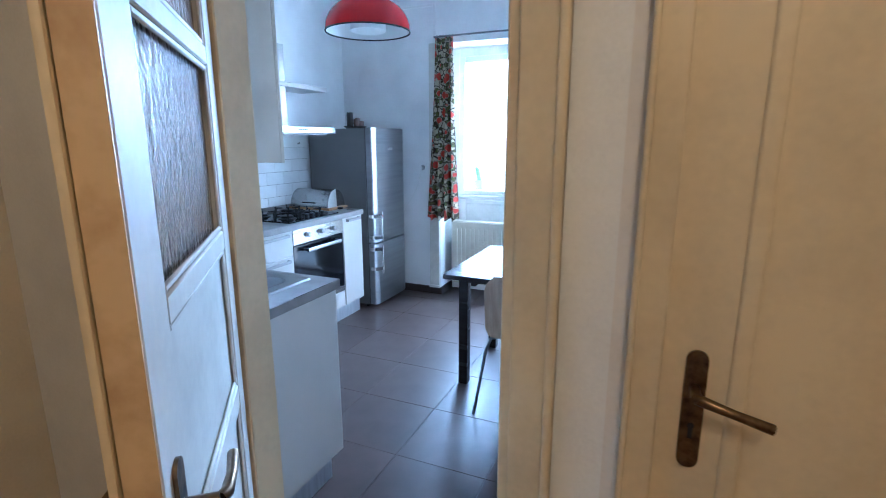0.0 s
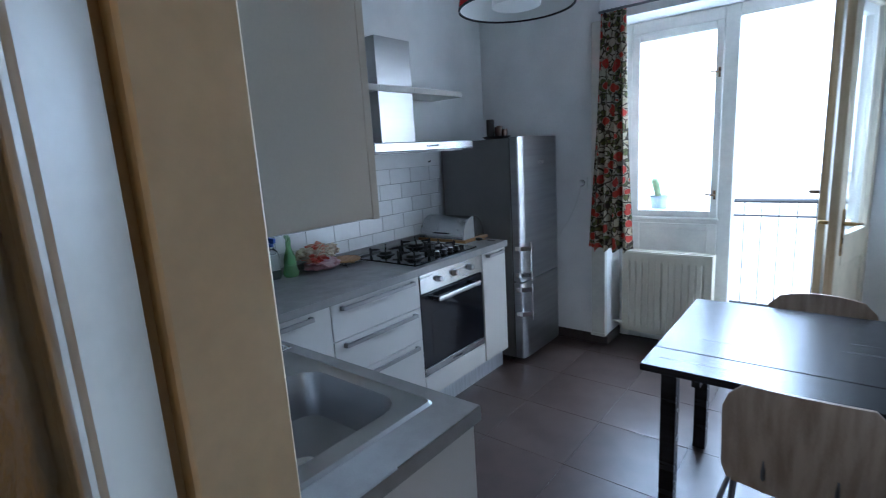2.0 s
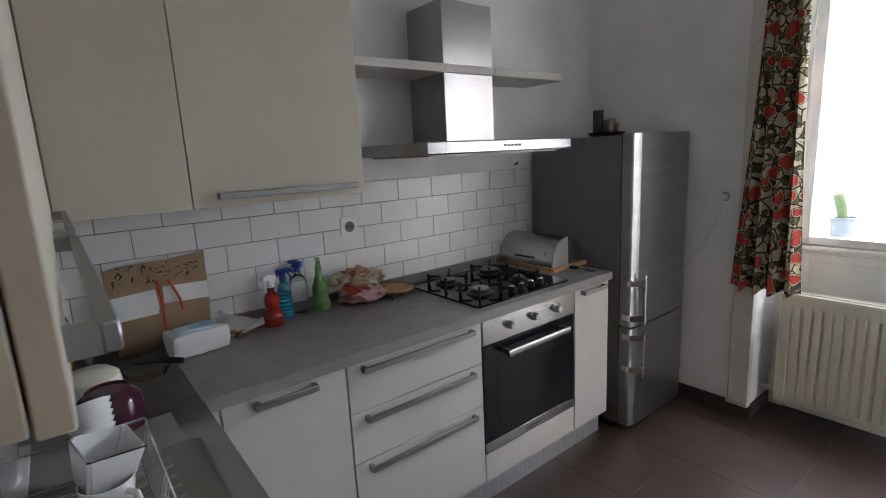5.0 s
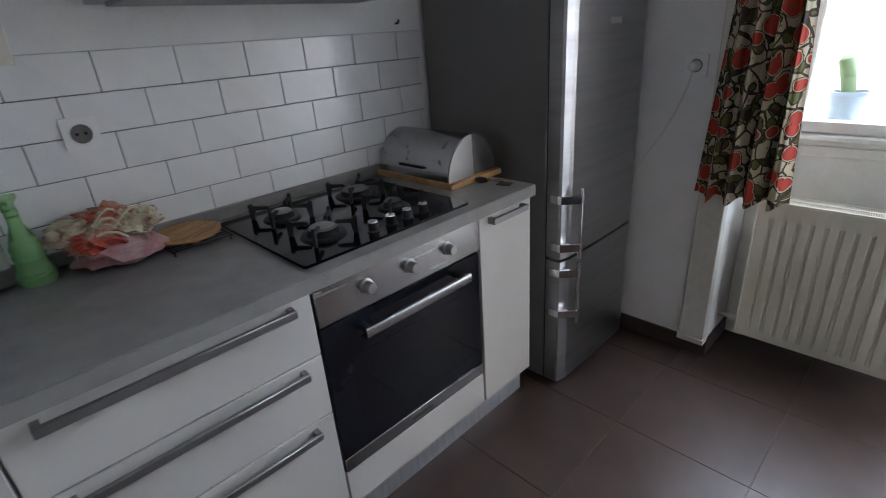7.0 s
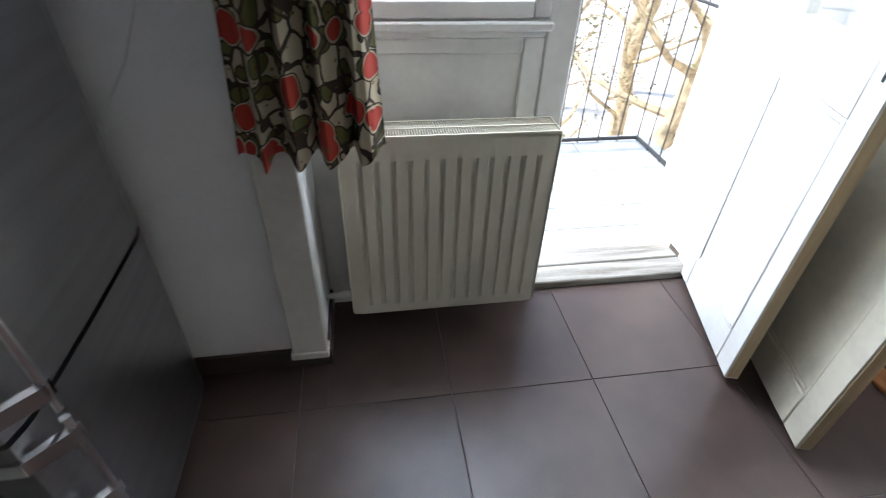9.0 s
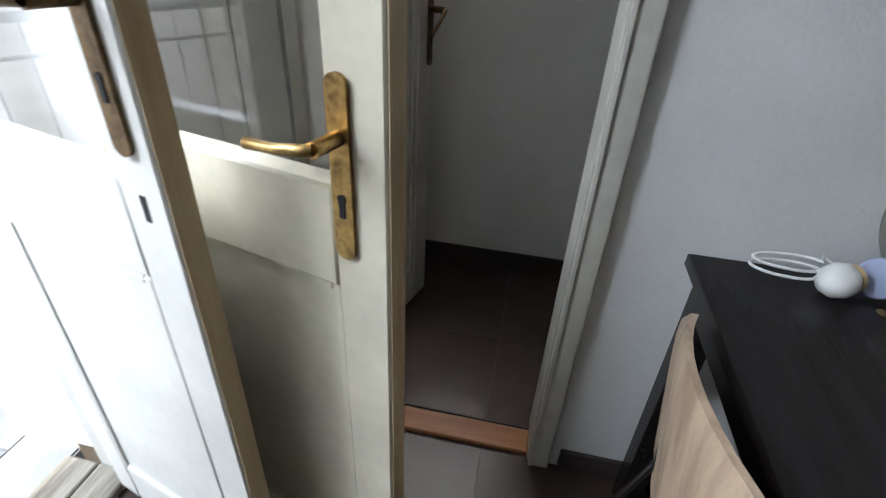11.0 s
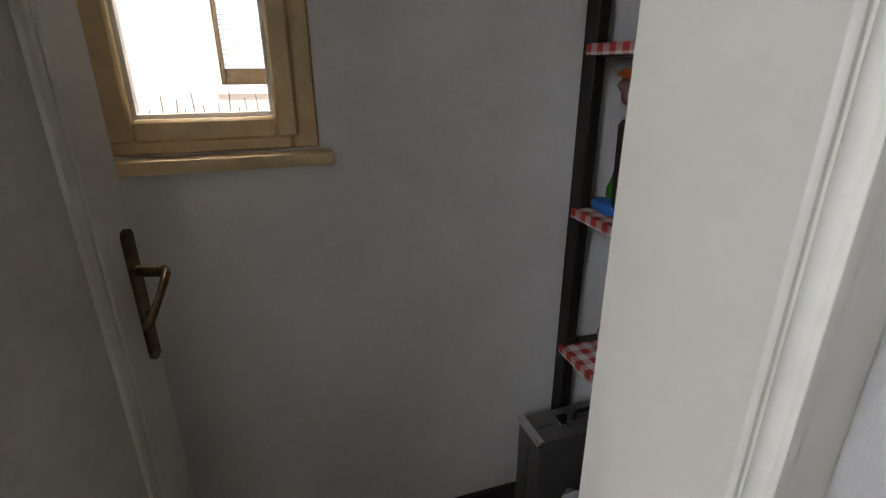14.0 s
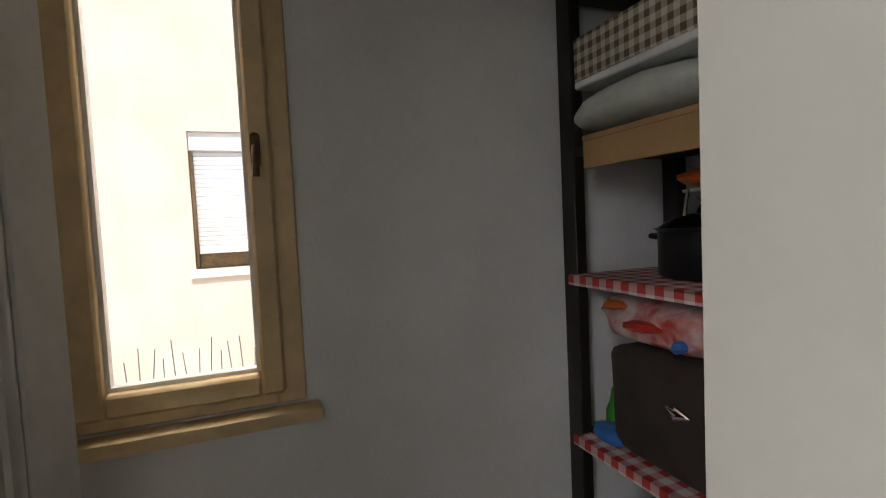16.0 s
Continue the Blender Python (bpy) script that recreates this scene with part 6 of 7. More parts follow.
part("cord", b, "white", pg)
b = bm_new()
tube(b, [(0.0, 4.39, 1.44), (0.016, 4.39, 1.44), (0.02, 4.39, 1.452)], 0.004, 7)
solo("wall_hook", b, "iron", "small dark hook on the wall under the hood", "hook", at=(0.0, 4.39, 1.44))

# cable trunking high on the window wall
b = bm_new()
box(b, 0.965, 5.108, 2.30, 0.985, 5.12, 2.63, 0.002)
box(b, 0.0, 5.108, 2.61, 0.965, 5.12, 2.63, 0.002)
solo("cable_trunking", b, "white", "narrow white cable trunking on the wall", "trunking", at=(0.97, 5.11, 2.3))

# tray with candle and cups on the fridge
ft = thing("tray", (0.40, 4.63, 1.566), 0, "small dark round tray on top of the fridge", "tray")
b = bm_new()
lathe(b, [(0.0, 1.567), (0.075, 1.567), (0.098, 1.584), (0.10, 1.587), (0.094, 1.587), (0.074, 1.573), (0.0, 1.573)], (0.43, 4.64, 0), 26, cap=False)
part("dish", b, "candle", ft)
b = bm_new()
lathe(b, [(0.0, 1.574), (0.027, 1.574), (0.0275, 1.70), (0.024, 1.703), (0.0, 1.70)], (0.395, 4.615, 0), 18, cap=False)
solo("candle", b, "candle", "thick dark brown pillar candle on the tray", "candle", at=(0.395, 4.615, 1.574))
for i, (x, y, h, r) in enumerate(((0.455, 4.62, 0.075, 0.026), (0.475, 4.665, 0.06, 0.024), (0.43, 4.68, 0.085, 0.022))):
    b = bm_new()
    lathe(b, [(0.0, 1.574), (r * 0.8, 1.574), (r, 1.574 + h * 0.5), (r * 0.95, 1.574 + h), (r * 0.82, 1.574 + h), (r * 0.85, 1.58), (0.0, 1.58)], (x, y, 0), 18, cap=False)
    solo("small_cup", b, "copper", "small brown glazed cup on the tray", "cup", "cups on the tray", at=(x, y, 1.574))

# cactus in a white pot between the sashes
cp = thing("potted_cactus", (1.275, 5.53, 0.955), 0, "grey-green column cactus in a white pot", "plant")
b = bm_new()
lathe(b, [(0.0, 0.956), (0.05, 0.956), (0.062, 1.07), (0.066, 1.075), (0.066, 1.09), (0.059, 1.09), (0.057, 1.07), (0.0, 1.07)], (1.275, 5.53, 0), 26, cap=False)
part("pot", b, "potglaze", cp)
b = bm_new()
lathe(b, [(0.0, 1.07), (0.056, 1.071), (0.0, 1.073)], (1.275, 5.53, 0), 18, cap=False)
part("potting_soil", b, "candle", cp)
b = bm_new()
tube(b, [(1.27, 5.53, 1.07), (1.262, 5.53, 1.12), (1.25, 5.53, 1.17), (1.238, 5.53, 1.205), (1.234, 5.53, 1.218)], [0.022, 0.025, 0.027, 0.024, 0.01], 12)
part("stem", b, "cactus", cp)

# ---- at the sink ----
dr_ = thing("dish_rack", (0.98, 2.19, 0.905), 0, "chrome wire dish rack on the drainer", "dish rack")
zr = 0.9115
for z, g in ((zr, 0.02), (zr + 0.075, 0.0)):
    b = bm_new()
    tube(b, [(0.80 + g, 2.04 + g, z), (1.17 - g, 2.04 + g, z), (1.17 - g, 2.37 - g, z), (0.80 + g, 2.37 - g, z)], 0.003, 7, closed=True)
    part("frame_wire", b, "chrome", dr_)
for i in range(15):
    x = 0.83 + i * 0.022
    b = bm_new()
    tube(b, [(x, 2.04, zr + 0.075), (x, 2.06, zr), (x, 2.35, zr), (x, 2.37, zr + 0.075)], 0.0017, 6)
    part("wire", b, "chrome", dr_)
for y in (2.12, 2.28):
    b = bm_new()
    tube(b, [(0.80, y, zr + 0.075), (0.82, y, zr - 0.003), (1.15, y, zr - 0.003), (1.17, y, zr + 0.075)], 0.002, 6)
    part("wire", b, "chrome", dr_)

dt = thing("detergent_bottle", (0.985, 2.115, zr + 0.002), 2, "white detergent bottle with a red cap and a printed label", "bottle")
b = bm_new()
prof = [(0.052, 0.0), (0.056, 0.01), (0.056, 0.13), (0.048, 0.165), (0.026, 0.195), (0.019, 0.2)]
lathe(b, prof, (0, 0, 0), 24)
bmesh.ops.transform(b, matrix=Matrix.Diagonal((1.0, 0.62, 1, 1)), verts=b.verts[:])
part("bottle", b, "porcelain", dt, local=True)
b = bm_new()
lathe(b, [(0.021, 0.2), (0.021, 0.212), (0.016, 0.215), (0.013, 0.24), (0.0, 0.242)], (0, 0, 0), 16, cap=False)
part("cap", b, "redcap", dt, local=True)
b = bm_new()
rows = []
for z in (0.03, 0.06, 0.12):
    rows.append([b.verts.new((0.0568 * math.cos(radians(a)), 0.0358 * math.sin(radians(a)), z)) for a in range(-70, 71, 10)])
for a, c in zip(rows, rows[1:]):
    for i in range(len(a) - 1):
        b.faces.new((a[i], a[i + 1], c[i + 1], c[i]))
part("label", b, "label", dt, local=True)
b = bm_new()
for i in range(5):
    box(b, 0.0572, -0.018, 0.04 + i * 0.009, 0.0576, 0.01 + 0.006 * math.sin(i * 2), 0.0435 + i * 0.009)
part("small_print", b, "paper", dt, local=True)
b = bm_new()
dm = pose(0.0485, 0.019, 0.104, 0, 0, 45) @ pose(0, 0, 0, 45)
box(b, 0, -0.0105, -0.0105, 0.0012, 0.0105, 0.0105, m=dm)
mark = part("hazard_mark", b, "black", dt, "black-edged hazard diamond", local=True)
b = bm_new()
box(b, 0.001, -0.0088, -0.0088, 0.0018, 0.0088, 0.0088, m=dm)
part("mark_field", b, "paper", mark, "white field", local=True)
b = bm_new()
up_ = pose(0.0485, 0.019, 0.104, 0, 0, 45)
box(b, 0.0016, -0.0011, -0.002, 0.0024, 0.0011, 0.0075, m=up_)
box(b, 0.0016, -0.0011, -0.0062, 0.0024, 0.0011, -0.0038, m=up_)
part("exclamation_mark", b, "black", mark, local=True)


def cup(at, r, h, tilt, label, handle=True, name="cup"):
    c = thing(name, at, 0, label, "cup", "cups drying in the rack")
    m = POSE[c.name] @ pose(0, 0, 0, *tilt)
    b = bm_new()
    lathe(b, [(0.0, 0.0), (r * 0.6, 0.0), (r * 0.72, h * 0.1), (r, h), (r * 0.94, h), (r * 0.66, h * 0.12), (0.0, h * 0.1)], (0, 0, 0), 24, cap=False)
    part("bowl", b, "porcelain", c, m=m)
    if handle:
        b = bm_new()
        tube(b, [(r * 0.88, 0, h * 0.8), (r * 1.35, 0, h * 0.78), (r * 1.5, 0, h * 0.5), (r * 1.25, 0, h * 0.25), (r * 0.78, 0, h * 0.22)], 0.0055, 8)
        part("handle", b, "porcelain", c, m=m)
    return c


cup((1.025, 2.285, zr + 0.004), 0.043, 0.085, (0, 0, 40), "white mug standing in the dish rack")
sq = thing("square_cup", (1.0, 2.28, zr + 0.07), 15, "white square cup stacked askew in a mug", "cup", "cups drying in the rack")
b = bm_new()
lathe(b, [(0.0, 0.0), (0.046, 0.0), (0.05, 0.005), (0.064, 0.078), (0.06, 0.08), (0.046, 0.01), (0.0, 0.008)], m=pose(0, 0, 0, 0, 14, 45), seg=4, cap=False)
bmesh.ops.bevel(b, geom=[e for e in b.edges if abs(e.verts[0].co.z - e.verts[1].co.z) > 0.05], offset=0.006, segments=3, affect="EDGES")
part("bowl", b, "porcelain", sq, local=True)
for i in range(9):
    cup((0.845 - 0.0075 * i, 2.28, zr + 0.02 + i * 0.0115), 0.042, 0.022, (6, -30, 0), "thin white bowl in a leaning drying stack", False, "bowl")
bk_ = thing("white_beaker", (0.725, 2.112, Z), 0, "plain white plastic beaker beside the drainer", "beaker")
b = bm_new()
lathe(b, [(0.0, 0.0), (0.036, 0.0), (0.039, 0.004), (0.045, 0.11), (0.042, 0.11), (0.036, 0.008), (0.0, 0.006)], (0, 0, 0.0045), 26, cap=False)
part("body", b, "porcelain", bk_, local=True)


def tumbler(at, r, h, tilt):
    b = bm_new()
    lathe(b, [(0.0, 0.0), (r * 0.8, 0.0), (r, h), (r * 0.94, h), (r * 0.74, 0.006), (0.0, 0.006)], m=pose(*at, *tilt), seg=20, cap=False)
    solo("drinking_glass", b, "clear", "clear glass tumbler upside down by the rack", "glass", "glasses by the rack", at=at)


b = bm_new()
box(b, 0.56, 1.945, Z, 0.795, 2.16, Z + 0.004, 0.002)
solo("drying_cloth", b, "paper", "white drying cloth spread beside the drainer", "cloth", at=(0.68, 2.05, Z))
tumbler((0.70, 2.01, Z + 0.105), 0.036, 0.10, (180, 0, 0))
tumbler((0.62, 2.07, Z + 0.095), 0.034, 0.09, (180, 0, 0))
tumbler((0.52, 2.17, Z + 0.11), 0.036, 0.11, (180, 0, 0))
b = bm_new()
lathe(b, [(0.0, 0.0), (0.05, 0.0), (0.095, 0.05), (0.115, 0.085), (0.11, 0.085), (0.09, 0.05), (0.047, 0.005), (0.0, 0.005)], (0.40, 2.10, Z), 26, cap=False)
solo("glass_bowl", b, "clear", "clear glass salad bowl on the worktop", "bowl", at=(0.40, 2.10, Z))

wc = thing("enamel_casserole", (0.365, 2.29, Z), 30, "cream enamel casserole upside down on the worktop", "pot")
b = bm_new()
lathe(b, [(0.0, 0.075), (0.052, 0.074), (0.072, 0.058), (0.08, 0.0), (0.076, 0.0), (0.068, 0.055), (0.0, 0.07)], (0, 0, 0), 28, cap=False)
part("pot", b, "enamel", wc, local=True)
for s in (-1, 1):
    b = bm_new()
    tube(b, [(s * 0.074, -0.022, 0.03), (s * 0.098, -0.018, 0.034), (s * 0.102, 0.0, 0.036), (s * 0.098, 0.018, 0.034), (s * 0.074, 0.022, 0.03)], 0.006, 8)
    part("handle", b, "enamel", wc, local=True)
pp = thing("plum_pot", (0.60, 2.32, Z), -30, "glossy dark plum pot upside down on the worktop", "pot")
b = bm_new()
lathe(b, [(0.0, 0.095), (0.044, 0.095), (0.047, 0.1), (0.05, 0.095), (0.066, 0.08), (0.074, 0.04), (0.07, 0.0), (0.066, 0.0), (0.06, 0.075), (0.0, 0.09)], (0, 0, 0), 28, cap=False)
part("pot", b, "plumpot", pp, local=True)
fp = thing("frying_pan", (0.32, 2.43, Z), 25, "small black pan with a long handle on the worktop", "pan")
b = bm_new()
lathe(b, [(0.0, 0.0), (0.05, 0.0), (0.066, 0.03), (0.063, 0.03), (0.048, 0.004), (0.0, 0.004)], (0, 0, 0), 24, cap=False)
part("pan", b, "clear", fp, "clear glass lid", local=True)
b = bm_new()
tube(b, [(-0.05, 0.0, 0.035), (0.03, 0.03, 0.045), (0.10, 0.05, 0.045)], [0.008, 0.009, 0.01], 8)
part("handle", b, "black", fp, local=True)
ys = thing("spray_bottle", (0.075, 2.235, Z), 40, "clear spray bottle with yellow liquid and a white and red head", "spray bottle")
b = bm_new()
lathe(b, [(0.0, 0.0), (0.036, 0.0), (0.038, 0.006), (0.038, 0.13), (0.03, 0.165), (0.014, 0.21), (0.013, 0.225)], (0, 0, 0), 22)
part("bottle", b, "clear", ys, local=True)
b = bm_new()
lathe(b, [(0.0, 0.004), (0.034, 0.004), (0.0355, 0.01), (0.0355, 0.11), (0.0, 0.111)], (0, 0, 0), 22, cap=False)
part("liquid", b, "yellow", ys, "yellow cleaning liquid", local=True)
b = bm_new()
lathe(b, [(0.017, 0.222), (0.017, 0.25), (0.013, 0.252)], (0, 0, 0), 16)
part("collar", b, "redcap", ys, "red screw collar", local=True)
b = bm_new()
prism(b, [(-0.035, 0.252), (-0.04, 0.272), (-0.02, 0.286), (0.035, 0.284), (0.05, 0.278), (0.05, 0.266), (0.018, 0.262), (0.014, 0.252)], "y", -0.011, 0.011)
tube(b, [(0.028, 0, 0.266), (0.04, 0, 0.245), (0.034, 0, 0.222)], 0.0045, 8)
part("spray_head", b, "white", ys, local=True)
sc = thing("steel_cup", (0.19, 2.30, Z), 0, "shiny stainless steel cup on the worktop", "cup")
b = bm_new()
lathe(b, [(0.0, 0.0), (0.034, 0.0), (0.038, 0.005), (0.041, 0.1), (0.039, 0.1), (0.035, 0.008), (0.0, 0.006)], (0, 0, 0), 26, cap=False)
part("body", b, "chrome", sc, local=True)
b = bm_new()
lump(b, (0.16, 2.13, Z + 0.075), (0.07, 0.06, 0.075), 12, 0.25)
solo("clear_bag", b, "filmclear", "crumpled clear plastic bag on the worktop", "bag", at=(0.16, 2.13, Z))

# ---- on the table ----
TZ = 0.738
ck = thing("wall_clock", (2.66, 3.765, TZ), 0, "round cream-faced clock with a nickel rim, leaning on the wall", "clock")
cm = pose(2.66, 3.74, TZ + 0.150, 0, 0, -6) @ pose(0, 0, 0, 0, -90 + 9, 0) @ Matrix.Scale(0.9, 4)
b = bm_new()
lathe(b, [(0.16, -0.03), (0.165, -0.02), (0.165, 0.012), (0.158, 0.022), (0.148, 0.018), (0.142, 0.004)], m=cm, seg=48, cap=False)
part("rim", b, "nickel", ck)
b = bm_new()
lathe(b, [(0.0, -0.034), (0.155, -0.034), (0.161, -0.03), (0.161, -0.016)], m=cm, seg=48, cap=False)
part("back_cover", b, "black", ck, "black plastic back")
b = bm_new()
lathe(b, [(0.0, 0.005), (0.143, 0.005)], m=cm, seg=48, cap=False)
dial = part("dial", b, "dial", ck)


def lettering(text, size, m, material, parent):
    cu_ = bpy.data.curves.new("text", "FONT")
    cu_.body, cu_.size, cu_.align_x, cu_.align_y, cu_.extrude = text, size, "CENTER", "CENTER", 0.0004
    tmp = bpy.data.objects.new("text", cu_)
    scene.collection.objects.link(tmp)
    dg = bpy.context.evaluated_depsgraph_get()
    me = bpy.data.meshes.new_from_object(tmp.evaluated_get(dg))
    bpy.data.objects.remove(tmp)
    me.transform(POSE[parent.name].inverted() @ m)
    me.materials.clear()
    me.materials.append(M[material])
    ob = new("numeral", me)
    ob.parent = parent
    POSE[ob.name] = POSE[parent.name]
    return ob


# the dial's own axes: up along the lean, right as one reads it from the room
up = (cm.to_3x3() @ Vector((1, 0, 0))).normalized()
if up.z < 0:
    up = -up
out = (cm.to_3x3() @ Vector((0, 0, 1))).normalized()
right = up.cross(out)
face = Matrix((( right.x, up.x, out.x, 0), (right.y, up.y, out.y, 0), (right.z, up.z, out.z, 0), (0, 0, 0, 1)))
centre = cm.translation
for i in range(1, 13):
    a = math.tau * i / 12
    p = centre + right * (0.102 * math.sin(a)) + up * (0.102 * math.cos(a)) + out * 0.0062
    lettering(str(i), 0.034, Matrix.Translation(p) @ face, "black", dial)
for L, wd, a, n_ in ((0.07, 0.004, radians(305), "hour_hand"), (0.105, 0.003, radians(60), "minute_hand")):
    b = bm_new()
    box(b, -wd, -0.015, 0.008, wd, L, 0.0095)
    part(n_, b, "black", ck, m=Matrix.Translation(centre) @ face @ Matrix.Rotation(-a, 4, "Z"))
b = bm_new()
tube(b, [centre + right * 0.07 * math.cos(t) + up * 0.07 * math.sin(t) + out * 0.0058 for t in [k * math.tau / 40 for k in range(40)]], 0.0006, 4, closed=True)
part("dial_ring", b, "black", ck)

bl = thing("ball_lamp", (2.62, 3.94, TZ), 0, "white plastic ball lamp head with a coiled cable", "lamp")
b = bm_new()
c0 = Vector((2.634, 3.932, TZ + 0.0325))
ax = pose(*c0, 0, 0, 0) @ pose(0, 0, 0, 78, 0, 15)
lathe(b, [(0.0, -0.036), (0.016, -0.032), (0.027, -0.02), (0.0315, 0.0), (0.028, 0.015), (0.02, 0.023)], m=ax, seg=24, cap=False)
part("ball", b, "white", bl)
b = bm_new()
lathe(b, [(0.02, 0.02), (0.0235, 0.022), (0.0235, 0.029), (0.0, 0.03)], m=ax, seg=24, cap=False)
part("band", b, "tan", bl, "tan band")
b = bm_new()
pts = []
for i in range(80):
    f = i / 79
    a = math.pi + f * math.tau * 2.0
    pts.append((2.672 + 0.026 * math.sin(a + 0.5) * (1 - .15 * f), 4.005 + 0.05 * math.cos(a), TZ + 0.006 + 0.03 * f + 0.012 * math.sin(a * 0.5) ** 2))
pts = [(2.63, 3.955, TZ + 0.02)] + pts + [(2.69, 3.94, TZ + 0.045), (2.675, 3.92, TZ + 0.035)]
tube(b, pts, 0.0028, 7)
part("cable", b, "white", bl)
b = bm_new()
lathe(b, [(0.0, 0.0), (0.033, 0.0), (0.036, 0.006), (0.033, 0.012), (0.0, 0.013)], m=pose(2.657, 3.862, TZ + 0.034, 0, -62, -20), seg=28, cap=False)
solo("round_cap", b, "paleblue", "pale blue round plastic cap leaning beside the ball lamp", "cap", at=(2.655, 3.875, TZ))
b = bm_new()
lathe(b, [(0.011, TZ + 0.0005), (0.011, TZ + 0.002)], (2.60, 3.865, 0), 18)
solo("coin", b, "brass", "copper coin lying on the table", "coin", at=(2.60, 3.865, TZ))

rbw = thing("glass_dish", (2.585, 3.70, TZ), 0, "red art-glass dish with a wavy rim", "dish")
b = bm_new()
rows = []
for r, z in ((0.0, 0.004), (0.03, 0.0), (0.06, 0.02), (0.088, 0.06), (0.082, 0.058), (0.055, 0.024), (0.02, 0.008)):
    rows.append([b.verts.new((2.585 + r * (1 + 0.12 * math.sin(5 * a) * (r > .05)) * math.cos(a), 3.70 + r * (1 + 0.12 * math.sin(5 * a) * (r > .05)) * math.sin(a),
                              TZ + 0.001 + z + (0.016 * math.sin(5 * a) if r > 0.07 else 0))) for a in [k * math.tau / 40 for k in range(40)]])
for a, c in zip(rows, rows[1:]):
    for i in range(40):
        b.faces.new((a[i], a[(i + 1) % 40], c[(i + 1) % 40], c[i]))
part("dish", b, "redglass", rbw)
b = bm_new()
lump(b, (2.60, 3.71, TZ + 0.055), (0.035, 0.04, 0.022), 7, 0.4, 2, False)
solo("foil_wrap", b, "filmclear", "crumpled clear wrapper in the red dish", "wrapper", at=(2.60, 3.71, TZ + 0.03))
b = bm_new()
lathe(b, [(0.0, TZ + 0.001), (0.045, TZ + 0.001), (0.062, TZ + 0.03), (0.066, TZ + 0.034), (0.058, TZ + 0.034), (0.044, TZ + 0.01), (0.0, TZ + 0.008)], (2.63, 3.515, 0), 28, cap=False)
solo("ashtray", b, "ash", "brown ceramic ashtray on the table by the wall", "ashtray", at=(2.63, 3.515, TZ))

# ---- pantry ----
before = {ob.name for ob in bpy.data.objects}
sh = thing("pantry_shelf", (3.2, 3.88, 0.03), 0, "black-brown open pantry shelf unit", "shelf")
SX0, SX1, SY0, SY1 = 2.90, 3.50, 3.735, 4.03
for x in (SX0, SX1 - 0.045):
    for y in (SY0, SY1 - 0.025):
        b = bm_new()
        box(b, x, y, 0.249, x + 0.045, y + 0.025, 2.25, 0.002)
        part("upright", b, "shelf", sh)
LEVELS = (0.765, 1.105, 1.432, 1.69, 2.0)
for z in LEVELS:
    b = bm_new()
    box(b, SX0 + 0.02, SY0 + 0.004, z - 0.024, SX1 - 0.012, SY1 - 0.004, z - 0.004, 0.001)
    part("shelf_board", b, "shelf", sh)
for z in LEVELS[:3]:
    b = bm_new()
    box(b, SX0 + 0.047, SY0 + 0.006, z - 0.003, SX1 - 0.047, SY1 + 0.016, z + 0.001)
    box(b, SX0 + 0.047, SY1 + 0.008, z - 0.02, SX1 - 0.035, SY1 + 0.016, z + 0.001, 0.002)
    solo("shelf_cloth", b, "gingham_red", "red and white gingham oilcloth lining a shelf", "shelf lining", "shelf linings", at=(3.2, 3.9, z))

bk = thing("storage_basket", (3.28, 3.9, 1.78), 0, "fabric storage basket in brown and white gingham", "basket")
for q in ((3.04, 3.76, 3.05, 4.035), (3.43, 3.76, 3.44, 4.035), (3.05, 3.76, 3.43, 3.77), (3.05, 4.025, 3.43, 4.035)):
    b = bm_new()
    box(b, q[0], q[1], 1.79, q[2], q[3], 1.87, 0.002)
    part("side", b, "gingham_brown", bk)
b = bm_new()
box(b, 3.04, 3.76, 1.775, 3.44, 4.035, 1.79, 0.003)
part("base", b, "paper", bk)
b = bm_new()
lathe(b, [(0.0, 1.90), (0.03, 1.90), (0.065, 1.86), (0.075, 1.795), (0.07, 1.795), (0.0, 1.80)], (3.34, 3.95, 0), 24, cap=False)
solo("white_bowl", b, "porcelain", "white bowl upside down in the gingham basket", "bowl", at=(3.34, 3.95, 1.79))
b = bm_new()
lump(b, (3.18, 3.92, 1.86), (0.08, 0.08, 0.07), 21, 0.3)
solo("clear_bag", b, "filmclear", "crumpled clear bag in the basket", "bag", at=(3.18, 3.92, 1.79))
b = bm_new()
lump(b, (3.28, 3.915, 1.727), (0.235, 0.165, 0.045), 23, 0.1, 1.2)
solo("folded_bag", b, "pillow", "soft grey-green folded bag under the basket", "bag", at=(3.25, 3.89, 1.68))
b = bm_new()
box(b, 3.02, 3.76, 1.6715, 3.40, 4.05, 1.6805)
box(b, 3.02, 4.043, 1.62, 3.40, 4.05, 1.672, 0.002)
solo("cardboard_sheet", b, "card", "brown cardboard sheet folded over the shelf edge", "cardboard", at=(3.2, 3.9, 1.675))

bp = thing("stock_pot", (3.2, 3.9, 1.407), 0, "black pot with a glass lid on the gingham shelf", "pot")
b = bm_new()
lathe(b, [(0.0, 1.408), (0.078, 1.408), (0.082, 1.415), (0.082, 1.488), (0.088, 1.493), (0.0, 1.494)], (3.26, 3.90, 0), 28, cap=False)
part("pot", b, "black", bp)
b = bm_new()
for s in (-1, 1):
    tube(b, [(3.26 + s * 0.08, 3.88, 1.475), (3.26 + s * 0.115, 3.885, 1.477), (3.26 + s * 0.115, 3.915, 1.477), (3.26 + s * 0.08, 3.92, 1.475)], 0.006, 8)
part("handle", b, "black", bp)
b = bm_new()
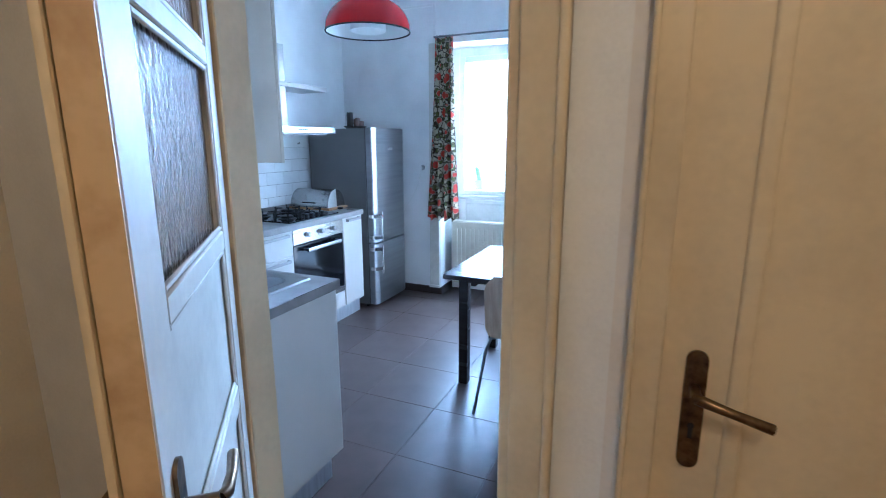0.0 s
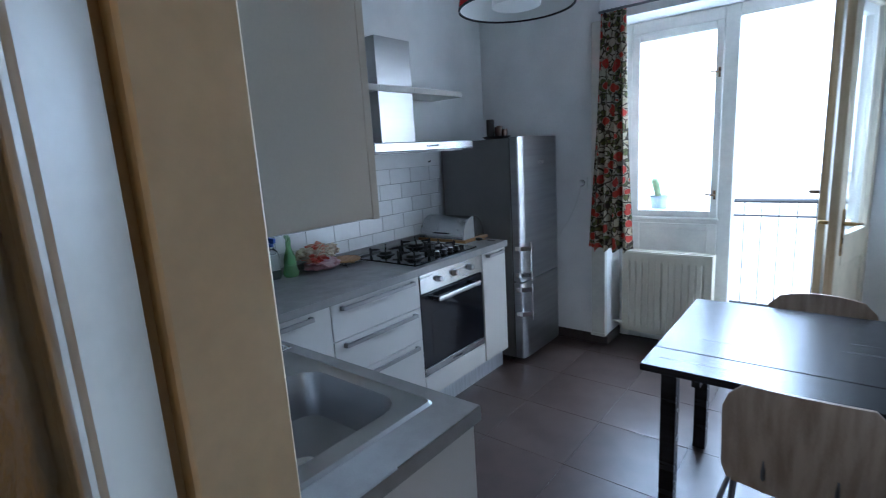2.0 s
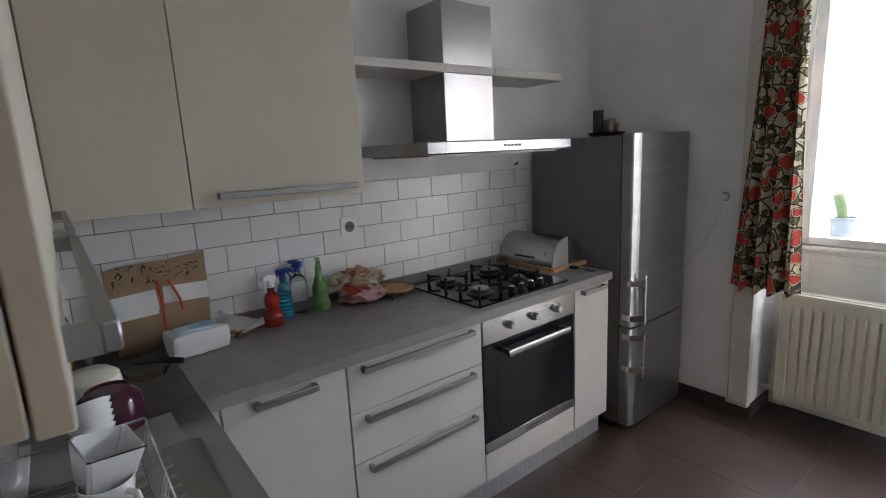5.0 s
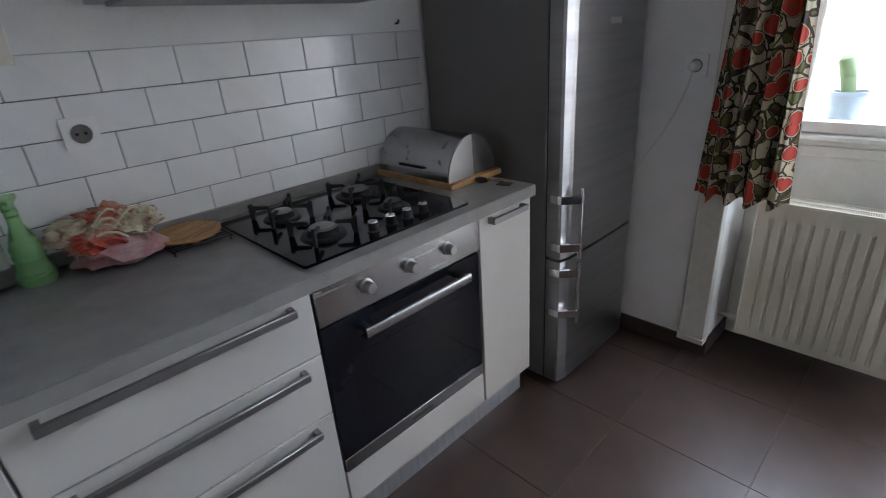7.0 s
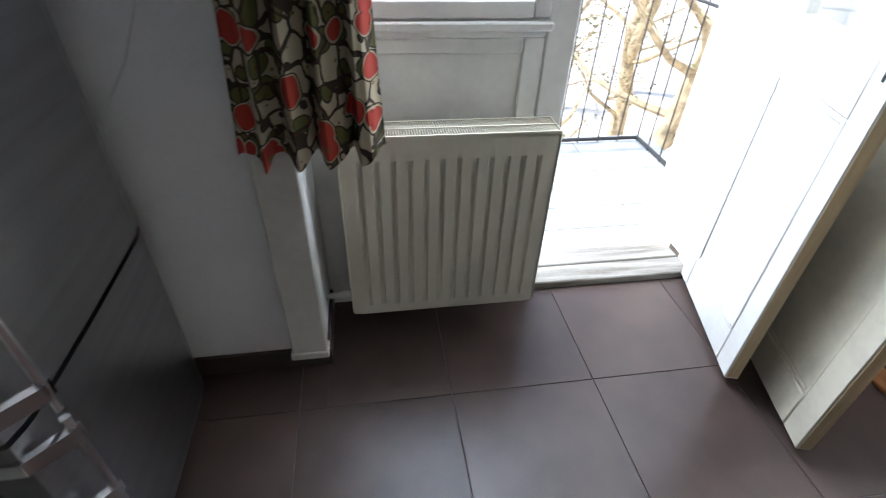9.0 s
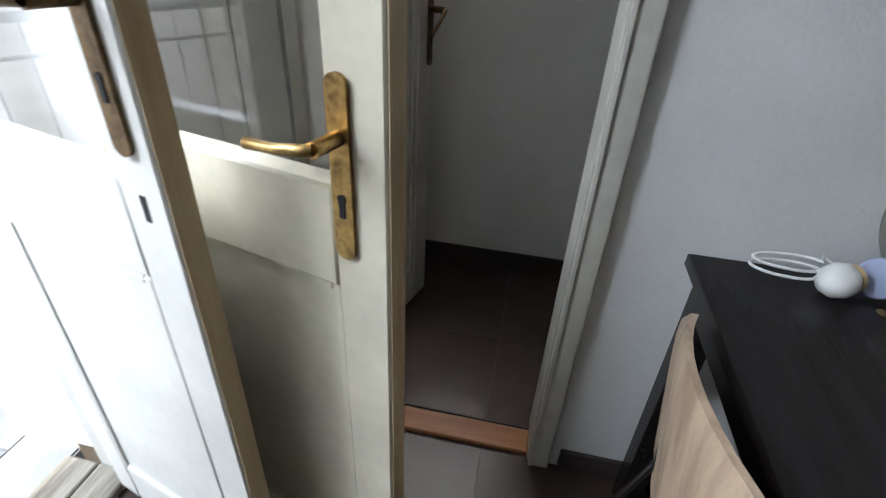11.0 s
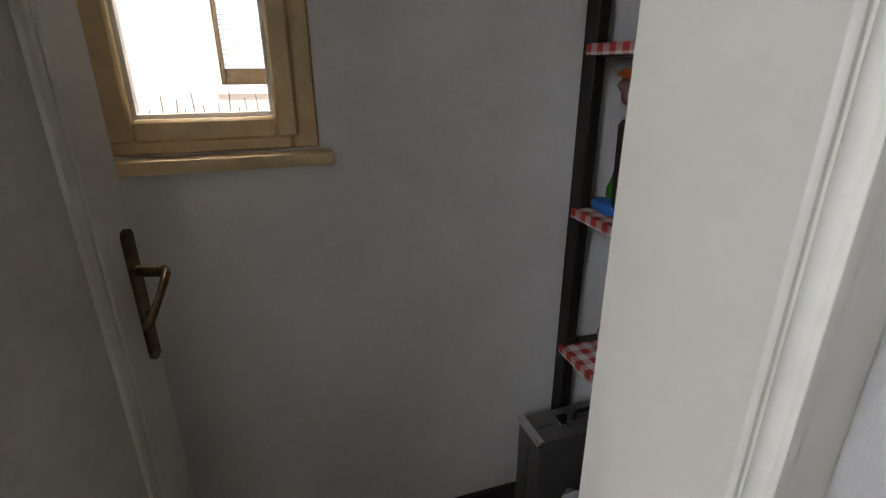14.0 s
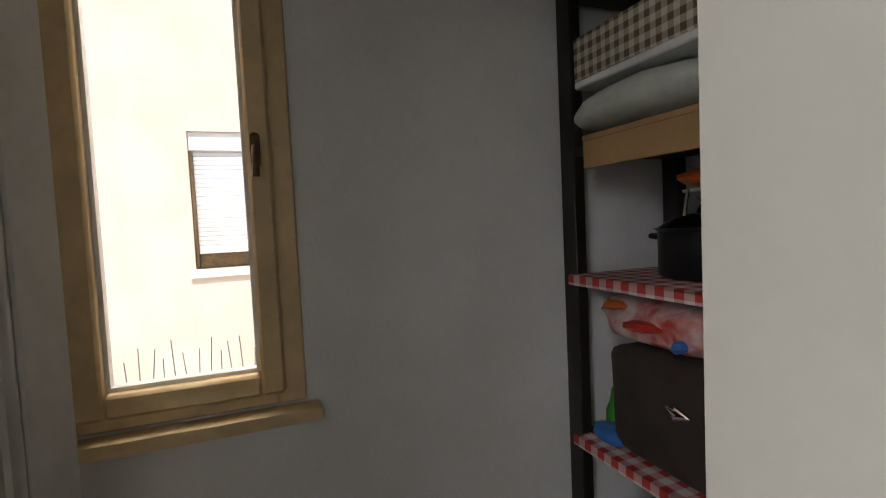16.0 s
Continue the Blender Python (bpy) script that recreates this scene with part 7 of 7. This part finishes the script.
lathe(b, [(0.082, 1.495), (0.06, 1.51), (0.02, 1.518), (0.012, 1.535), (0.02, 1.545), (0.0, 1.55)], (3.26, 3.90, 0), 24, cap=False)
part("lid", b, "clear", bp)
b = bm_new()
lathe(b, [(0.0, 1.552), (0.05, 1.553), (0.052, 1.558), (0.0, 1.56)], (3.245, 3.90, 0), 24, cap=False)
tube(b, [(3.285, 3.92, 1.553), (3.29, 3.925, 1.50)], 0.003, 6)
solo("steel_strainer", b, "chrome", "small steel strainer resting on the pot", "strainer", at=(3.24, 3.9, 1.552))
b = bm_new()
lump(b, (3.23, 3.90, 1.578), (0.075, 0.06, 0.018), 31, 0.12)
solo("orange_cloth", b, "orange", "folded orange cloth on top of the pots", "cloth", at=(3.23, 3.9, 1.56))

gb = thing("grocery_bag", (3.24, 3.92, 1.273), 0, "clear plastic grocery bag with red and orange print", "bag")
b = bm_new()
lump(b, (3.265, 3.925, 1.325), (0.195, 0.105, 0.052), 41, 0.22, 1.8)
part("bag", b, "packred", gb)
for x, y, z, q, m_, note in ((3.375, 4.0, 1.35, (0.03, 0.024, 0.008), "orange", "orange print"), (3.29, 4.02, 1.326, (0.042, 0.026, 0.009), "redcap", "red printed band"),
                             (3.21, 4.022, 1.308, (0.011, 0.018, 0.01), "bluepack", "round blue mark")):
    b = bm_new()
    lump(b, (x, y, z), q, 5, 0.25, 2.0, False)
    part("printed_patch", b, m_, gb, note)
cb = thing("cooler_bag", (3.27, 3.93, 1.077), 0, "dark brown cloth cooler bag with a metal clip", "bag")
b = bm_new()
box(b, 3.10, 3.80, 1.078, 3.40, 4.02, 1.272, 0.035, seg=3)
for v in b.verts:
    f = (v.co.z - 1.078) / 0.194
    v.co.x = 3.25 + (v.co.x - 3.25) * (0.82 + 0.2 * f) + 0.01 * noise.noise(v.co * 14)
    v.co.y += 0.012 * noise.noise(v.co * 11)
part("body", b, "cooler", cb)
b = bm_new()
tube(b, [(3.235, 4.025, 1.205), (3.215, 4.03, 1.21), (3.19, 4.03, 1.203), (3.215, 4.032, 1.195)], 0.005, 7, closed=True)
part("clip", b, "chrome", cb)
b = bm_new()
lathe(b, [(0.0, 1.077), (0.02, 1.077), (0.02, 1.12), (0.012, 1.14), (0.008, 1.165), (0.0, 1.166)], (3.435, 3.96, 0), 14, cap=False)
solo("green_bottle", b, "greenbottle", "small green plastic bottle on the shelf", "bottle", at=(3.435, 3.96, 1.077))
b = bm_new()
lump(b, (3.395, 4.0, 1.093), (0.055, 0.03, 0.016), 51, 0.15)
solo("wipes_pack", b, "bluepack", "blue and white pack of wipes on the shelf edge", "wipes", at=(3.395, 4.0, 1.077))

wb = thing("wicker_basket", (3.25, 3.9, 0.767), 0, "low wicker basket holding a black sack", "basket")
for i in range(6):
    b = bm_new()
    z = 0.772 + i * 0.011
    tube(b, [(3.25 + (0.175 + 0.004 * i) * math.cos(a), 3.90 + (0.115 + 0.003 * i) * math.sin(a), z + 0.002 * math.sin(a * 14 + i * math.pi)) for a in [k * math.tau / 56 for k in range(56)]], 0.0055, 6, closed=True)
    part("weave", b, "wicker", wb)
b = bm_new()
lathe(b, [(0.0, 0.7675), (0.17, 0.7675), (0.172, 0.772), (0.0, 0.772)], (3.25, 3.90, 0), 30, cap=False)
bmesh.ops.transform(b, matrix=Matrix.Translation((0, 3.90, 0)) @ Matrix.Diagonal((1, 0.66, 1, 1)) @ Matrix.Translation((0, -3.90, 0)), verts=b.verts[:])
part("base", b, "wicker", wb)
b = bm_new()
lump(b, (3.265, 3.905, 0.895), (0.172, 0.112, 0.124), 61, 0.16, 2.2)
solo("black_sack", b, "blackbag", "crinkled black plastic sack in the wicker basket", "sack", at=(3.25, 3.9, 0.773))

# the filled shelf unit fills the end of the pantry from wall to wall
FILL = Matrix.Translation((2.61, 4.615, 1.43)) @ Matrix.Scale(1.18, 4) @ Matrix.Translation((-2.61, -4.64, -1.46))
for ob in list(bpy.data.objects):
    if ob.parent is None and ob.name not in before:
        z = ob.matrix_basis.translation.z
        up = 0.0 if ob is sh or "shelf_cloth" in ob.name else 0.03 if 1.0 < z < 1.35 else 0.027 if 1.35 < z < 1.62 else 0.015 if z > 1.62 else 0.0
        ob.matrix_world = FILL @ Matrix.Translation((0, 0, up)) @ ob.matrix_basis

cs = thing("metal_case", (3.54, 3.9, 0), 0, "silver aluminium tool case standing on the floor", "case")
cm2 = pose(3.475, 4.035, 0.001, 0, 0, -88)
b = bm_new()
box(b, 0.0, 0.0, 0.0, 0.38, 0.055, 0.41, 0.008, seg=2)
box(b, 0.0, 0.06, 0.0, 0.38, 0.115, 0.41, 0.008, seg=2)
part("shell", b, "alu", cs, m=cm2)
b = bm_new()
for x in (0.0, 0.365):
    for z in (0.0, 0.395):
        b = bm_new()
        box(b, x - 0.003, -0.003, z - 0.001, x + 0.018, 0.118, z + 0.018, 0.003)
        part("corner_cap", b, "chrome", cs, m=cm2)
for x in (0.09, 0.30):
    b = bm_new()
    box(b, x, 0.035, 0.408, x + 0.04, 0.08, 0.417, 0.002)
    part("latch", b, "chrome", cs, m=cm2)
b = bm_new()
tube(b, [(0.145, 0.057, 0.41), (0.15, 0.057, 0.432), (0.23, 0.057, 0.432), (0.235, 0.057, 0.41)], 0.006, 8)
part("handle", b, "black", cs, m=cm2)
b = bm_new()
lump(b, (3.3, 3.98, 0.19), (0.1, 0.08, 0.19), 71, 0.3)
solo("clear_bag", b, "filmclear", "crumpled clear bag on the pantry floor", "bag", at=(3.3, 3.98, 0))

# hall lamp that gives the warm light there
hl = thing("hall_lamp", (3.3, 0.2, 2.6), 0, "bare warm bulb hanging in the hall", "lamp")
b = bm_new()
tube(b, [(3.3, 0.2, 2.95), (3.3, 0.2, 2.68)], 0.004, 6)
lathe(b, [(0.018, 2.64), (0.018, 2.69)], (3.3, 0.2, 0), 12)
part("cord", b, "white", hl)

# ---- floor and wall tiles, piece by piece ----
TS = 0.4475


def slab(w, d, h, bevel):
    b = bm_new()
    box(b, -w / 2, -d / 2, -h, w / 2, d / 2, 0, bevel)
    return b


cuts = {}


def tile_mesh(store, w, d, h, bevel, material, name):
    key = (name, round(w, 3), round(d, 3))
    if key not in store:
        store[key] = finish(name, slab(w, d, h, bevel), material, False)
    return store[key]


def lay_floor(x0, x1, y0, y1, parent, notch=False):
    ox, oy = 1.845, 3.155
    i0, i1 = math.floor((x0 - ox) / TS), math.ceil((x1 - ox) / TS)
    j0, j1 = math.floor((y0 - oy) / TS), math.ceil((y1 - oy) / TS)
    for i in range(i0, i1):
        for j in range(j0, j1):
            a0, a1 = max(x0, ox + i * TS + 0.001), min(x1, ox + (i + 1) * TS - 0.001)
            c0, c1 = max(y0, oy + j * TS + 0.001), min(y1, oy + (j + 1) * TS - 0.001)
            cells = [(a0, a1, c1)]
            if notch and c1 > 5.12:
                cells = [(max(a0, p), min(a1, q), min(c1, top)) for p, q, top in ((0.0, 1.03, 5.12), (1.03, 2.47, 5.374), (2.47, 2.72, 5.12))]
            for p, q, top in cells:
                if q - p > 0.01 and top - c0 > 0.01:
                    piece("tile", tile_mesh(cuts, q - p, top - c0, 0.009, 0.001, "floor", "tile"), parent, ((p + q) / 2, (c0 + top) / 2, random.uniform(-0.0003, 0.0003)))


lay_floor(0.0, 2.72, 1.90, 5.374, floor, True)
lay_floor(2.822, 3.67, 3.50, 5.42, floor)
lay_floor(1.90, 2.59, 1.802, 1.8985, floor)

# pale plank-shaped balcony tiles
for j in range(6):
    for i in range(-1, 5):
        a0, a1 = max(0.92, 0.92 + i * 0.6 + (j % 2) * 0.3), min(2.93, 0.92 + (i + 1) * 0.6 + (j % 2) * 0.3 - 0.004)
        if a1 - a0 > 0.02:
            piece("tile", tile_mesh(cuts, a1 - a0, 0.172, 0.012, 0.001, "balconytile", "tile"), balcony, ((a0 + a1) / 2, 5.69 + j * 0.176, -0.022))

# white wall tiles behind the worktop: bed of grout, then each tile
b = bm_new()
box(b, 0.0, 1.905, 0.90, 0.004, 4.50, 1.412)
splash = solo("splashback", b, "grout", "white glazed brick tiles with grey joints", "splashback", kind="structure", smooth=False)
wcuts = {}
for r in range(6):
    z1 = 1.411 - r * 0.1
    z0 = max(z1 - 0.0975, 0.905)
    off = 3.578 - (0.1 if r % 2 else 0.0)
    k0 = math.floor((1.905 - off) / 0.2)
    for k in range(k0, k0 + 15):
        y0, y1 = max(1.906, off + k * 0.2 + 0.0013), min(4.498, off + (k + 1) * 0.2 - 0.0013)
        if y1 - y0 < 0.01:
            continue
        key = (round(y1 - y0, 3), round(z1 - z0, 3))
        if key not in wcuts:
            bb = bm_new()
            box(bb, 0, -(y1 - y0) / 2, -(z1 - z0) / 2, 0.0065, (y1 - y0) / 2, (z1 - z0) / 2, 0.0015)
            wcuts[key] = finish("tile", bb, "tile", False)
        piece("tile", wcuts[key], splash, (0.003 + random.uniform(-0.0003, 0.0003), (y0 + y1) / 2, (z0 + z1) / 2))
